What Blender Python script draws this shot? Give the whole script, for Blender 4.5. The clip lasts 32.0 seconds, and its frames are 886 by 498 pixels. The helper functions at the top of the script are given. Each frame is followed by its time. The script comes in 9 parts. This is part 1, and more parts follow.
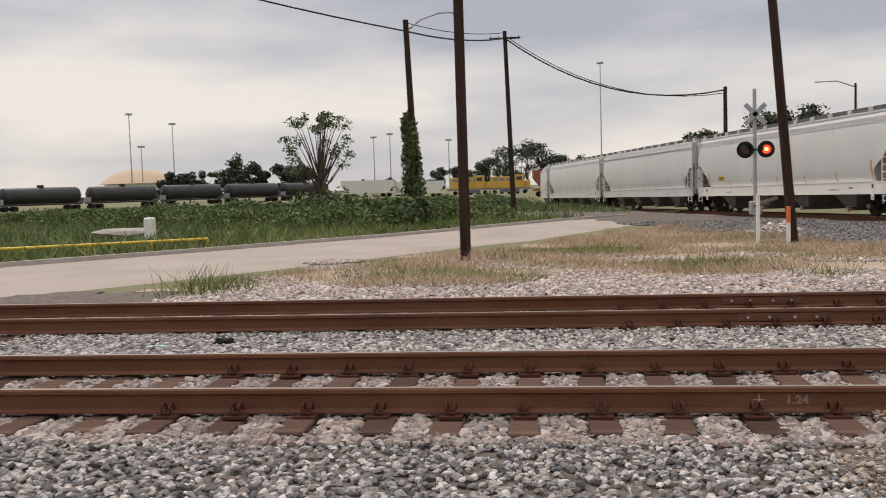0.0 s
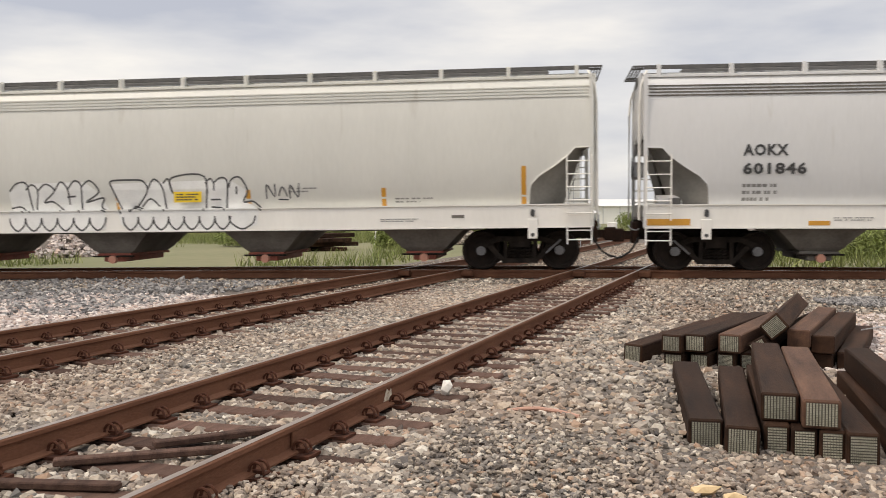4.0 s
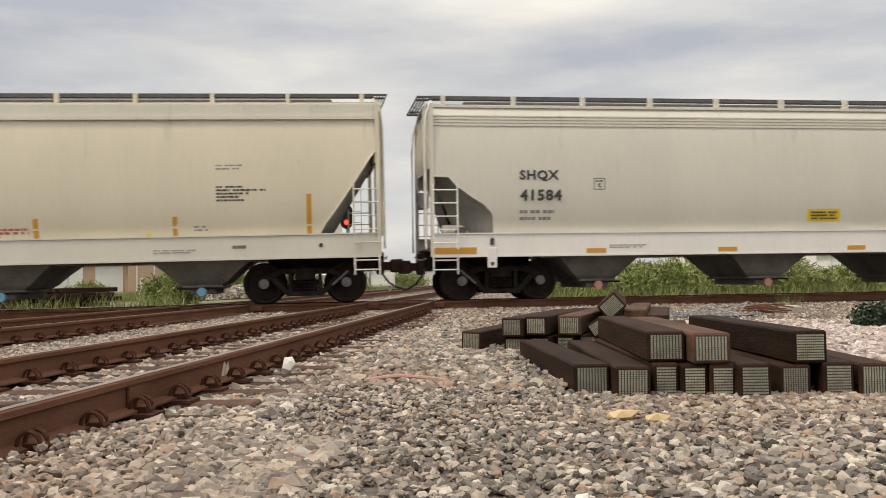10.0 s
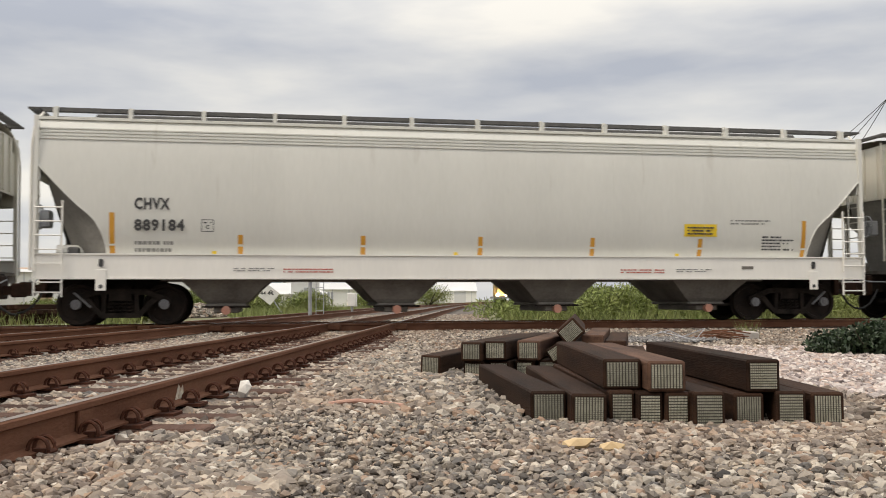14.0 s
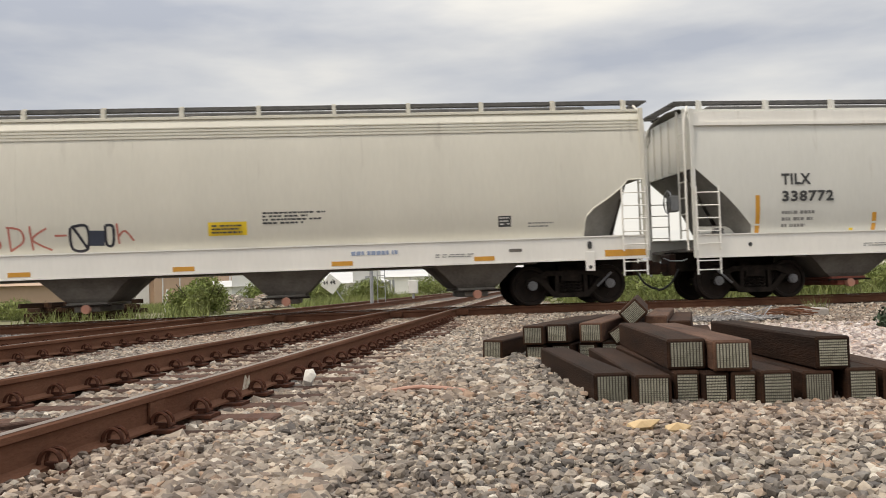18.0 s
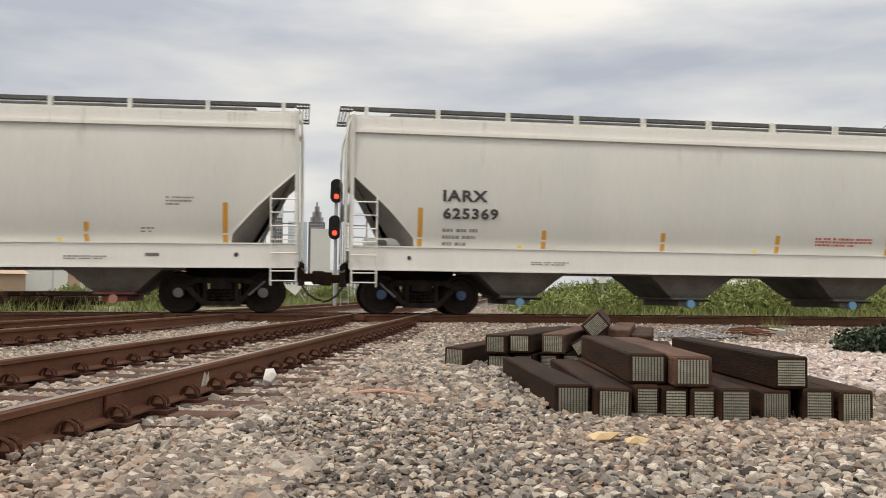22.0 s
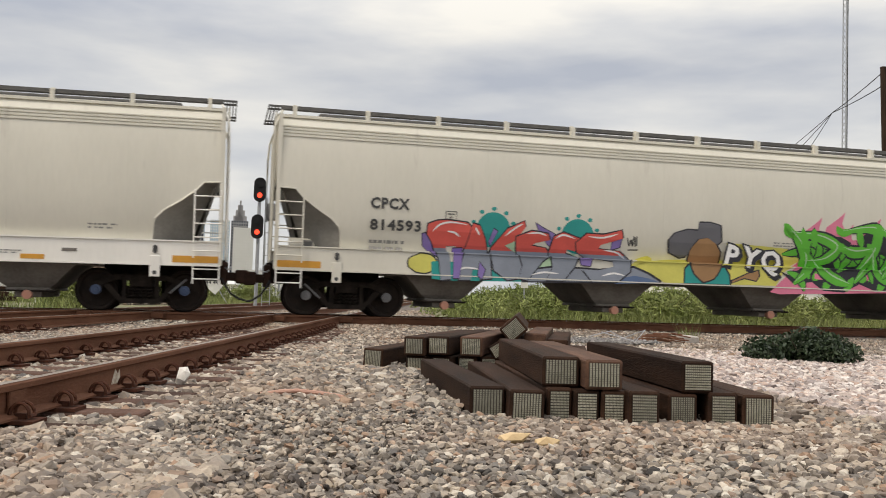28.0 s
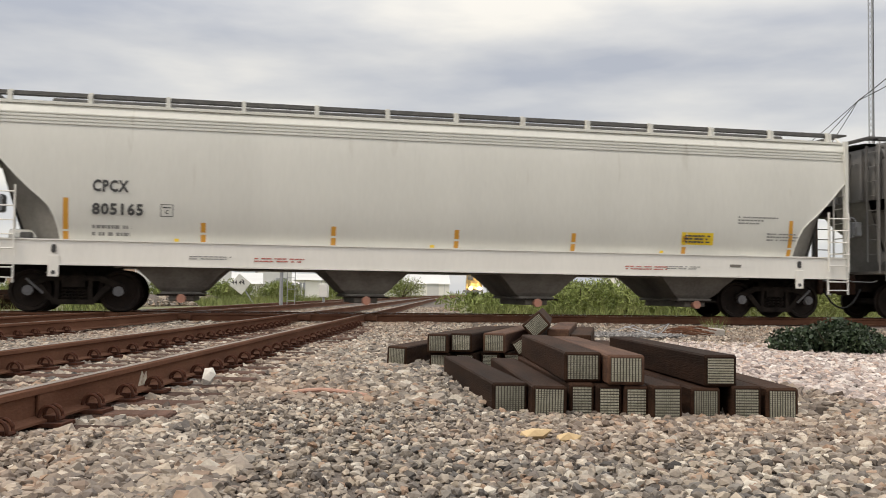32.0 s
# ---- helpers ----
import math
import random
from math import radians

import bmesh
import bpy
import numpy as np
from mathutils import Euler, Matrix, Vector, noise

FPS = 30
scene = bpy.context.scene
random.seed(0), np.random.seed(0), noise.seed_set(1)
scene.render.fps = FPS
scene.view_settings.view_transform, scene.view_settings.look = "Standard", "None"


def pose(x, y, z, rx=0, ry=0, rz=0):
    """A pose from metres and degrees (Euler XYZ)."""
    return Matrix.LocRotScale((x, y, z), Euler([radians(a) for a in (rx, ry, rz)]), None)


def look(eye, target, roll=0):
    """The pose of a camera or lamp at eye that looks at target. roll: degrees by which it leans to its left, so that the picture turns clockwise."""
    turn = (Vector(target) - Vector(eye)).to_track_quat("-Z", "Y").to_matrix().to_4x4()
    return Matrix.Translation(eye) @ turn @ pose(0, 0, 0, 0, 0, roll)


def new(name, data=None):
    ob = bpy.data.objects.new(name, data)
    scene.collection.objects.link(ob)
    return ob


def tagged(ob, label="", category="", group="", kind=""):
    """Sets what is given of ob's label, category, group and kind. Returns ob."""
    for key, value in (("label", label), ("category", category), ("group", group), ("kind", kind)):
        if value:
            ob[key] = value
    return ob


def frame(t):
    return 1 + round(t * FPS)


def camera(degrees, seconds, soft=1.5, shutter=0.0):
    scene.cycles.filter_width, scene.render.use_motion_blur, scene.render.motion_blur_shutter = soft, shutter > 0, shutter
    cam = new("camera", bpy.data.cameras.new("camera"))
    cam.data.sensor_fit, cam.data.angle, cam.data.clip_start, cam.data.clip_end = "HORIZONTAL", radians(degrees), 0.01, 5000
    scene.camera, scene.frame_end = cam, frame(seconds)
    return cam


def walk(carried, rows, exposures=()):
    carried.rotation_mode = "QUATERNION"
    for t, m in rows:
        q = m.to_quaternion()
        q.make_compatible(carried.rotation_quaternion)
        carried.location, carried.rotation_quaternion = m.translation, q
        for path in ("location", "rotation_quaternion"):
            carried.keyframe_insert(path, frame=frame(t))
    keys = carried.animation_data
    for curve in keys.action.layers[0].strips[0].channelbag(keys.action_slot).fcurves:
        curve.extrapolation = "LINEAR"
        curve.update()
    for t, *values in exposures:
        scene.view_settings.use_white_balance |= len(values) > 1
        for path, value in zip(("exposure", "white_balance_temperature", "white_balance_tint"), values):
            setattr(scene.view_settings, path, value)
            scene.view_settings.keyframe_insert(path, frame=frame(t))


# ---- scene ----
# ---------------------------------------------------------------- camera
# seconds, eye x, y, z, heading to the right of -x, pitch, lean
PATH = [
    (0, 6.88, 0.50, 1.51, -6.72, -3.82, -1.72),
    (0.5, 6.30, 0.49, 1.53, -3.21, -4.40, -1.54),
    (1, 5.73, 0.47, 1.57, 0.87, -5.20, -1.08),
    (1.5, 5.08, 0.51, 1.57, 5.69, -5.75, -0.61),
    (2, 4.56, 0.62, 1.55, 10.48, -6.61, 0.70),
    (2.4, 4.13, 0.23, 1.57, 24.28, -4.78, 2.25),
    (2.5, 4.01, 0.18, 1.57, 29.59, -4.12, 2.27),
    (2.6, 3.98, 0.29, 1.59, 35.73, -3.50, 2.48),
    (2.8, 3.83, 0.30, 1.51, 44.31, -2.95, 1.56),
    (3, 3.88, 0.26, 1.54, 54.22, -2.55, 1.23),
    (3.2, 3.87, 0.23, 1.61, 60.55, -2.40, 1.05),
    (3.5, 3.22, 0.24, 1.43, 68.38, -1.62, 0.50),
    (4, 2.98, 0.37, 1.40, 70.56, -2.28, -0.12),
    (4.5, 2.76, 0.57, 1.41, 72.52, -2.00, 1.87),
    (6.5, 2.49, 0.67, 1.40, 77.04, -4.58, -0.16),
    (7, 2.31, 0.72, 1.41, 78.04, -3.48, -0.52),
    (7.5, 2.19, 0.73, 1.41, 79.62, -2.70, -0.91),
    (8, 2.24, 0.79, 1.36, 81.94, -1.58, -1.10),
    (8.5, 2.27, 0.88, 0.80, 83.00, -1.90, -1.54),
    (9, 2.14, 1.00, 0.50, 84.15, -0.14, -2.66),
    (9.5, 2.05, 0.99, 0.48, 84.25, -0.60, -0.45),
    (10, 2.12, 0.96, 0.50, 85.12, 1.89, -0.89),
    (10.5, 2.13, 0.96, 0.47, 85.73, 2.11, 0.23),
    (11, 2.14, 0.96, 0.51, 86.13, 2.02, -0.06),
    (11.5, 2.15, 0.96, 0.48, 87.24, 2.60, -0.01),
    (12, 2.18, 0.95, 0.53, 88.49, 2.44, -0.06),
    (12.5, 2.17, 0.95, 0.51, 88.84, 2.97, -0.17),
    (13, 2.18, 0.95, 0.54, 88.28, 2.97, -0.16),
    (13.5, 2.13, 0.95, 0.53, 88.02, 3.15, -0.24),
    (14, 2.15, 0.96, 0.53, 87.38, 3.14, -0.17),
    (14.5, 2.11, 0.95, 0.54, 87.65, 3.20, 0.03),
    (15, 2.11, 0.95, 0.54, 87.72, 3.48, 0.12),
    (15.5, 2.08, 0.96, 0.50, 88.07, 4.02, 0.31),
    (17.5, 2.17, 0.96, 0.54, 85.02, 3.08, -1.57),
    (18, 2.16, 0.96, 0.53, 83.69, 2.30, -1.80),
    (18.5, 2.15, 1.00, 0.54, 83.26, 1.42, -1.72),
    (19, 2.15, 0.99, 0.51, 83.68, 1.68, -1.09),
    (19.5, 2.14, 0.98, 0.52, 84.17, 2.00, -0.56),
    (20, 2.14, 0.96, 0.52, 84.52, 2.29, -0.12),
    (20.5, 2.16, 0.97, 0.53, 84.80, 2.10, -0.02),
    (21, 2.16, 0.97, 0.50, 85.13, 2.32, 0.21),
    (21.5, 2.16, 0.97, 0.53, 85.43, 2.21, 0.42),
    (22, 2.14, 0.97, 0.52, 85.86, 2.69, 0.69),
    (22.5, 2.14, 0.96, 0.55, 85.83, 2.67, 0.96),
    (23, 2.13, 0.96, 0.52, 85.90, 3.29, 1.20),
    (23.5, 2.13, 0.96, 0.56, 85.85, 3.23, 1.35),
    (24, 2.14, 0.96, 0.53, 86.34, 3.56, 1.33),
    (24.5, 2.15, 0.95, 0.57, 87.22, 3.02, 1.06),
    (25, 2.21, 0.93, 0.56, 89.22, 2.87, 0.44),
    (25.5, 2.28, 0.93, 0.55, 90.58, 2.69, 0.23),
    (27.5, 2.23, 0.93, 0.53, 90.50, 2.93, 1.50),
    (28, 2.18, 0.94, 0.51, 90.49, 2.97, 1.77),
    (28.5, 2.21, 0.92, 0.56, 90.54, 2.52, 2.46),
    (29, 2.22, 0.93, 0.53, 90.39, 2.72, 2.34),
    (29.5, 2.21, 0.92, 0.56, 89.94, 2.21, 2.34),
    (30, 2.21, 0.97, 0.50, 89.00, 2.16, 1.81),
    (30.5, 2.27, 0.98, 0.54, 88.67, 1.63, 1.32),
    (31, 2.24, 0.95, 0.51, 88.57, 2.55, 1.17),
    (31.5, 2.24, 0.92, 0.57, 88.78, 2.15, 1.01),
    (32, 2.21, 0.91, 0.52, 88.99, 2.71, 0.83),
]


def eye_pose(x, y, z, heading, pitch, lean):
    a, p = radians(180 - heading), radians(pitch)
    return look((x, y, z), (x + math.cos(a) * math.cos(p), y + math.sin(a) * math.cos(p), z + math.sin(p)), lean)


cam = camera(50.94, 32.0, soft=0.95, shutter=0.2)
walk(cam, [(r[0], eye_pose(*r[1:])) for r in PATH], [(0, -0.12, 7250, 14), (2, 0.0, 7250, 15), (3, 0.20, 7250, 13), (4, 0.24, 7250, 12), (7, 0.20, 7400, 11), (9, 0.10, 7500, 10), (13, 0.10, 7250, 10), (32, 0.10, 7200, 10)])

# ---------------------------------------------------------------- sky and light
SUN_AZ, SUN_EL = radians(235), radians(52)
scene.view_settings.exposure = 0.0
world = bpy.data.worlds.new("overcast_sky")
scene.world = world
world.use_nodes = True
wn, wl = world.node_tree.nodes, world.node_tree.links
for nd in list(wn):
    wn.remove(nd)
w_out, w_bg = wn.new("ShaderNodeOutputWorld"), wn.new("ShaderNodeBackground")
w_sky = wn.new("ShaderNodeTexSky")
w_sky.sky_type, w_sky.sun_disc = "NISHITA", False
w_sky.sun_elevation, w_sky.sun_rotation = SUN_EL, SUN_AZ
w_co, w_map, w_sep = wn.new("ShaderNodeTexCoord"), wn.new("ShaderNodeMapping"), wn.new("ShaderNodeSeparateXYZ")
w_map.inputs["Scale"].default_value = (1.0, 1.0, 4.2)
w_map.inputs["Rotation"].default_value = (0.08, 0.03, 0.4)
w_noise = wn.new("ShaderNodeTexNoise")
w_noise.inputs["Scale"].default_value, w_noise.inputs["Detail"].default_value = 2.0, 6.0
w_noise.inputs["Roughness"].default_value = 0.5
w_ramp = wn.new("ShaderNodeValToRGB")
w_ramp.color_ramp.elements[0].position, w_ramp.color_ramp.elements[0].color = 0.37, (0.44, 0.49, 0.60, 1)
w_ramp.color_ramp.elements[1].position, w_ramp.color_ramp.elements[1].color = 0.61, (0.87, 0.88, 0.88, 1)
w_mid = w_ramp.color_ramp.elements.new(0.5)
w_mid.color = (0.655, 0.69, 0.75, 1)
w_el = wn.new("ShaderNodeMapRange")
w_el.inputs["From Min"].default_value, w_el.inputs["From Max"].default_value = 0.25, 1.0
w_el.inputs["To Min"].default_value, w_el.inputs["To Max"].default_value = 1.0, 2.3
w_mul = wn.new("ShaderNodeVectorMath")
w_mul.operation = "SCALE"
w_scale = wn.new("ShaderNodeVectorMath")
w_scale.operation = "SCALE"
w_scale.inputs["Scale"].default_value = 0.1
w_mix = wn.new("ShaderNodeMix")
w_mix.data_type = "RGBA"
w_mix.inputs["Factor"].default_value = 0.9
wl.new(w_co.outputs["Generated"], w_map.inputs["Vector"])
wl.new(w_map.outputs["Vector"], w_noise.inputs["Vector"])
w_high, w_west, w_bank, w_less = wn.new("ShaderNodeMapRange"), wn.new("ShaderNodeMapRange"), wn.new("ShaderNodeMath"), wn.new("ShaderNodeMath")
w_high.interpolation_type = w_west.interpolation_type = "SMOOTHSTEP"
for nd, lo, hi, top in ((w_high, 0.085, 0.155, 0.13), (w_west, 0.45, 0.85, 1.0)):
    nd.inputs["From Min"].default_value, nd.inputs["From Max"].default_value, nd.inputs["To Max"].default_value = lo, hi, top
w_back = wn.new("ShaderNodeMath")
w_back.operation, w_bank.operation, w_less.operation = "MULTIPLY", "MULTIPLY", "SUBTRACT"
w_back.inputs[1].default_value = -1.0
wl.new(w_co.outputs["Generated"], w_sep.inputs["Vector"])
wl.new(w_sep.outputs["Z"], w_high.inputs["Value"])
wl.new(w_sep.outputs["X"], w_back.inputs[0])
wl.new(w_back.outputs["Value"], w_west.inputs["Value"])
wl.new(w_high.outputs["Result"], w_bank.inputs[0])
wl.new(w_west.outputs["Result"], w_bank.inputs[1])
wl.new(w_noise.outputs["Fac"], w_less.inputs[0])
wl.new(w_bank.outputs["Value"], w_less.inputs[1])
wl.new(w_less.outputs["Value"], w_ramp.inputs["Fac"])
wl.new(w_sep.outputs["Z"], w_el.inputs["Value"])
wl.new(w_ramp.outputs["Color"], w_mul.inputs[0])
wl.new(w_el.outputs["Result"], w_mul.inputs["Scale"])
wl.new(w_sky.outputs["Color"], w_scale.inputs[0])
wl.new(w_scale.outputs["Vector"], w_mix.inputs["A"])
wl.new(w_mul.outputs["Vector"], w_mix.inputs["B"])
wl.new(w_mix.outputs["Result"], w_bg.inputs["Color"])
wl.new(w_bg.outputs["Background"], w_out.inputs["Surface"])

sun_data = bpy.data.lights.new("sun", "SUN")
sun_data.energy, sun_data.angle, sun_data.color = 1.7, radians(12), (1.0, 0.92, 0.82)
sun = new("sun", sun_data)
sun_dir = Vector((math.sin(SUN_AZ) * math.cos(SUN_EL), math.cos(SUN_AZ) * math.cos(SUN_EL), math.sin(SUN_EL)))
sun.matrix_world = look(sun_dir * 60, (0, 0, 0))


# ---------------------------------------------------------------- materials
def mat(name, a, b=None, rough=0.8, metal=0.0, scale=6.0, fine=60.0, bump=0.15, stretch=(1, 1, 1), contrast=0.25,
        random_by=None, spread=0.0, emit=None, spec=0.5):
    """Two-scale noise between colours a and b, with fine relief. random_by: 'object' or 'island' spreads the value."""
    m = bpy.data.materials.new(name)
    m.use_nodes = True
    nt = m.node_tree
    n, l = nt.nodes, nt.links
    bs = n["Principled BSDF"]
    b = b or tuple(c * 0.75 for c in a)
    co, mp = n.new("ShaderNodeTexCoord"), n.new("ShaderNodeMapping")
    mp.inputs["Scale"].default_value = stretch
    l.new(co.outputs["Object"], mp.inputs["Vector"])
    n1, n2 = n.new("ShaderNodeTexNoise"), n.new("ShaderNodeTexNoise")
    n1.inputs["Scale"].default_value, n1.inputs["Detail"].default_value = scale, 5
    n2.inputs["Scale"].default_value, n2.inputs["Detail"].default_value = fine, 3
    l.new(mp.outputs["Vector"], n1.inputs["Vector"])
    l.new(mp.outputs["Vector"], n2.inputs["Vector"])
    add = n.new("ShaderNodeMath")
    add.operation = "MULTIPLY_ADD"
    add.inputs[1].default_value = 0.45
    l.new(n2.outputs["Fac"], add.inputs[0])
    l.new(n1.outputs["Fac"], add.inputs[2])
    rp = n.new("ShaderNodeMapRange")
    rp.inputs["From Min"].default_value, rp.inputs["From Max"].default_value = 0.725 - contrast, 0.725 + contrast
    l.new(add.outputs[0], rp.inputs["Value"])
    mx = n.new("ShaderNodeMix")
    mx.data_type = "RGBA"
    mx.inputs["A"].default_value, mx.inputs["B"].default_value = (*a, 1), (*b, 1)
    l.new(rp.outputs["Result"], mx.inputs["Factor"])
    last = mx.outputs["Result"]
    if random_by:
        if random_by == "island":
            src = n.new("ShaderNodeNewGeometry").outputs["Random Per Island"]
        else:
            src = n.new("ShaderNodeObjectInfo").outputs["Random"]
        hv = n.new("ShaderNodeHueSaturation")
        mr = n.new("ShaderNodeMapRange")
        mr.inputs["To Min"].default_value, mr.inputs["To Max"].default_value = 1 - spread, 1 + spread
        l.new(src, mr.inputs["Value"])
        l.new(mr.outputs["Result"], hv.inputs["Value"])
        l.new(last, hv.inputs["Color"])
        last = hv.outputs["Color"]
    l.new(last, bs.inputs["Base Color"])
    bs.inputs["Roughness"].default_value, bs.inputs["Metallic"].default_value = rough, metal
    bs.inputs["Specular IOR Level"].default_value = spec
    if emit:
        bs.inputs["Emission Color"].default_value, bs.inputs["Emission Strength"].default_value = (*emit[0], 1), emit[1]
    if bump:
        bp = n.new("ShaderNodeBump")
        bp.inputs["Strength"].default_value, bp.inputs["Distance"].default_value = bump, 0.02
        l.new(n2.outputs["Fac"], bp.inputs["Height"])
        l.new(bp.outputs["Normal"], bs.inputs["Normal"])
    return m


def ramp_mat(name, stops, rough=0.9, scale=40.0, bump=0.4, by="island", stain=None):
    """Colour picked from stops by island, with grain over it."""
    m = bpy.data.materials.new(name)
    m.use_nodes = True
    n, l = m.node_tree.nodes, m.node_tree.links
    bs = n["Principled BSDF"]
    if by == "island":
        src = n.new("ShaderNodeNewGeometry").outputs["Random Per Island"]
    else:
        src = n.new("ShaderNodeObjectInfo").outputs["Random"]
    rp = n.new("ShaderNodeValToRGB")
    el = rp.color_ramp.elements
    for i, c in enumerate(stops):
        e = el[i] if i < 2 else el.new(1.0)
        e.position, e.color = i / max(1, len(stops) - 1), (*c, 1)
    for i, c in enumerate(stops):
        el[i].position = i / max(1, len(stops) - 1)
        el[i].color = (*c, 1)
    l.new(src, rp.inputs["Fac"])
    co, ns = n.new("ShaderNodeTexCoord"), n.new("ShaderNodeTexNoise")
    ns.inputs["Scale"].default_value, ns.inputs["Detail"].default_value = scale, 4
    l.new(co.outputs["Object"], ns.inputs["Vector"])
    mr = n.new("ShaderNodeMapRange")
    mr.inputs["To Min"].default_value, mr.inputs["To Max"].default_value = 0.6, 1.4
    l.new(ns.outputs["Fac"], mr.inputs["Value"])
    hv = n.new("ShaderNodeHueSaturation")
    l.new(rp.outputs["Color"], hv.inputs["Color"])
    l.new(mr.outputs["Result"], hv.inputs["Value"])
    last = hv.outputs["Color"]
    if stain:
        big = n.new("ShaderNodeTexNoise")
        big.inputs["Scale"].default_value, big.inputs["Detail"].default_value = stain[1], 4
        l.new(co.outputs["Object"], big.inputs["Vector"])
        br = n.new("ShaderNodeMapRange")
        br.inputs["From Min"].default_value, br.inputs["From Max"].default_value = 0.42, 0.68
        br.inputs["To Max"].default_value = stain[2]
        l.new(big.outputs["Fac"], br.inputs["Value"])
        mx = n.new("ShaderNodeMix")
        mx.data_type = "RGBA"
        l.new(br.outputs["Result"], mx.inputs["Factor"])
        l.new(last, mx.inputs["A"])
        mx.inputs["B"].default_value = (*stain[0], 1)
        last = mx.outputs["Result"]
    l.new(last, bs.inputs["Base Color"])
    bs.inputs["Roughness"].default_value = rough
    if bump:
        bp = n.new("ShaderNodeBump")
        bp.inputs["Strength"].default_value, bp.inputs["Distance"].default_value = bump, 0.01
        l.new(ns.outputs["Fac"], bp.inputs["Height"])
        l.new(bp.outputs["Normal"], bs.inputs["Normal"])
    return m


def stained(name, base, rust, zlo, zhi, amount=0.5, rough=0.55, streak=1.0, fall=0.55):
    """Painted steel with streaked stains that run down from zhi to zlo."""
    m = mat(name, base, tuple(c * 0.9 for c in base), rough=rough, scale=0.8, fine=14, bump=0.03, stretch=(1, 1, 0.25))
    n, l = m.node_tree.nodes, m.node_tree.links
    bs = n["Principled BSDF"]
    old = bs.inputs["Base Color"].links[0].from_socket
    co, mp, ns = n.new("ShaderNodeTexCoord"), n.new("ShaderNodeMapping"), n.new("ShaderNodeTexNoise")
    mp.inputs["Scale"].default_value = (2.2 * streak, 2.2, fall)
    ns.inputs["Scale"].default_value, ns.inputs["Detail"].default_value = 1.3, 7
    l.new(co.outputs["Object"], mp.inputs["Vector"])
    l.new(mp.outputs["Vector"], ns.inputs["Vector"])
    sp, mr = n.new("ShaderNodeSeparateXYZ"), n.new("ShaderNodeMapRange")
    l.new(co.outputs["Object"], sp.inputs["Vector"])
    mr.inputs["From Min"].default_value, mr.inputs["From Max"].default_value = zlo, zhi
    mr.inputs["To Min"].default_value, mr.inputs["To Max"].default_value = -0.30, amount
    l.new(sp.outputs["Z"], mr.inputs["Value"])
    ad = n.new("ShaderNodeMath")
    l.new(ns.outputs["Fac"], ad.inputs[0])
    l.new(mr.outputs["Result"], ad.inputs[1])
    r2 = n.new("ShaderNodeMapRange")
    r2.inputs["From Min"].default_value, r2.inputs["From Max"].default_value = 0.55, 0.78
    l.new(ad.outputs[0], r2.inputs["Value"])
    mx = n.new("ShaderNodeMix")
    mx.data_type = "RGBA"
    l.new(r2.outputs["Result"], mx.inputs["Factor"])
    l.new(old, mx.inputs["A"])
    mx.inputs["B"].default_value = (*rust, 1)
    l.new(mx.outputs["Result"], bs.inputs["Base Color"])
    return m


M_STONE = ramp_mat("ballast_stone", [(0.040, 0.036, 0.034), (0.199, 0.170, 0.144), (0.380, 0.326, 0.268), (0.086, 0.080, 0.077), (0.519, 0.463, 0.388), (0.312, 0.209, 0.144), (0.129, 0.119, 0.111), (0.260, 0.225, 0.188), (0.104, 0.089, 0.076), (0.432, 0.365, 0.289), (0.208, 0.173, 0.144), (0.605, 0.556, 0.480)],
                   scale=34, bump=0.7, stain=((0.295, 0.168, 0.100), 0.35, 0.3))
M_STONE_PALE = ramp_mat("pale_ballast_stone", [(0.16, 0.13, 0.125), (0.40, 0.33, 0.30), (0.52, 0.44, 0.40), (0.24, 0.205, 0.195), (0.66, 0.59, 0.54), (0.45, 0.33, 0.27), (0.33, 0.28, 0.265), (0.70, 0.64, 0.60)],
                        scale=34, bump=0.5)
M_STONE_GREY = ramp_mat("dark_grey_ballast_stone", [(0.06, 0.058, 0.06), (0.17, 0.16, 0.155), (0.26, 0.25, 0.24), (0.10, 0.098, 0.10), (0.36, 0.34, 0.32), (0.14, 0.135, 0.14), (0.22, 0.205, 0.195)],
                        scale=34, bump=0.5)
M_STONE_PINK = ramp_mat("pinkish_ballast_stone", [(0.113, 0.091, 0.087), (0.282, 0.230, 0.209), (0.366, 0.306, 0.278), (0.169, 0.143, 0.136), (0.465, 0.410, 0.376), (0.317, 0.230, 0.187), (0.232, 0.194, 0.184), (0.493, 0.445, 0.417)],
                        scale=34, bump=0.5)
M_STONE_COOL = ramp_mat("slate_and_white_ballast_stone", [(0.046, 0.047, 0.050), (0.185, 0.172, 0.168), (0.370, 0.340, 0.323), (0.092, 0.095, 0.099), (0.538, 0.500, 0.475), (0.269, 0.223, 0.197), (0.134, 0.133, 0.134), (0.605, 0.575, 0.554), (0.319, 0.286, 0.269)],
                        scale=34, bump=0.5)
M_GRAVEL = mat("gravel_bed", (0.19, 0.158, 0.135), (0.055, 0.046, 0.040), rough=0.95, scale=9, fine=38, bump=0.9, contrast=0.3)
M_GROUND = mat("field_soil", (0.10, 0.115, 0.045), (0.19, 0.17, 0.09), rough=0.95, scale=0.08, fine=1.7, bump=0.3)
M_ROAD = mat("old_concrete_road", (0.38, 0.325, 0.285), (0.29, 0.25, 0.22), rough=0.9, scale=0.35, fine=22, bump=0.15)
M_CURB = mat("curb_concrete", (0.46, 0.42, 0.38), (0.32, 0.29, 0.26), rough=0.9, scale=2, fine=30)
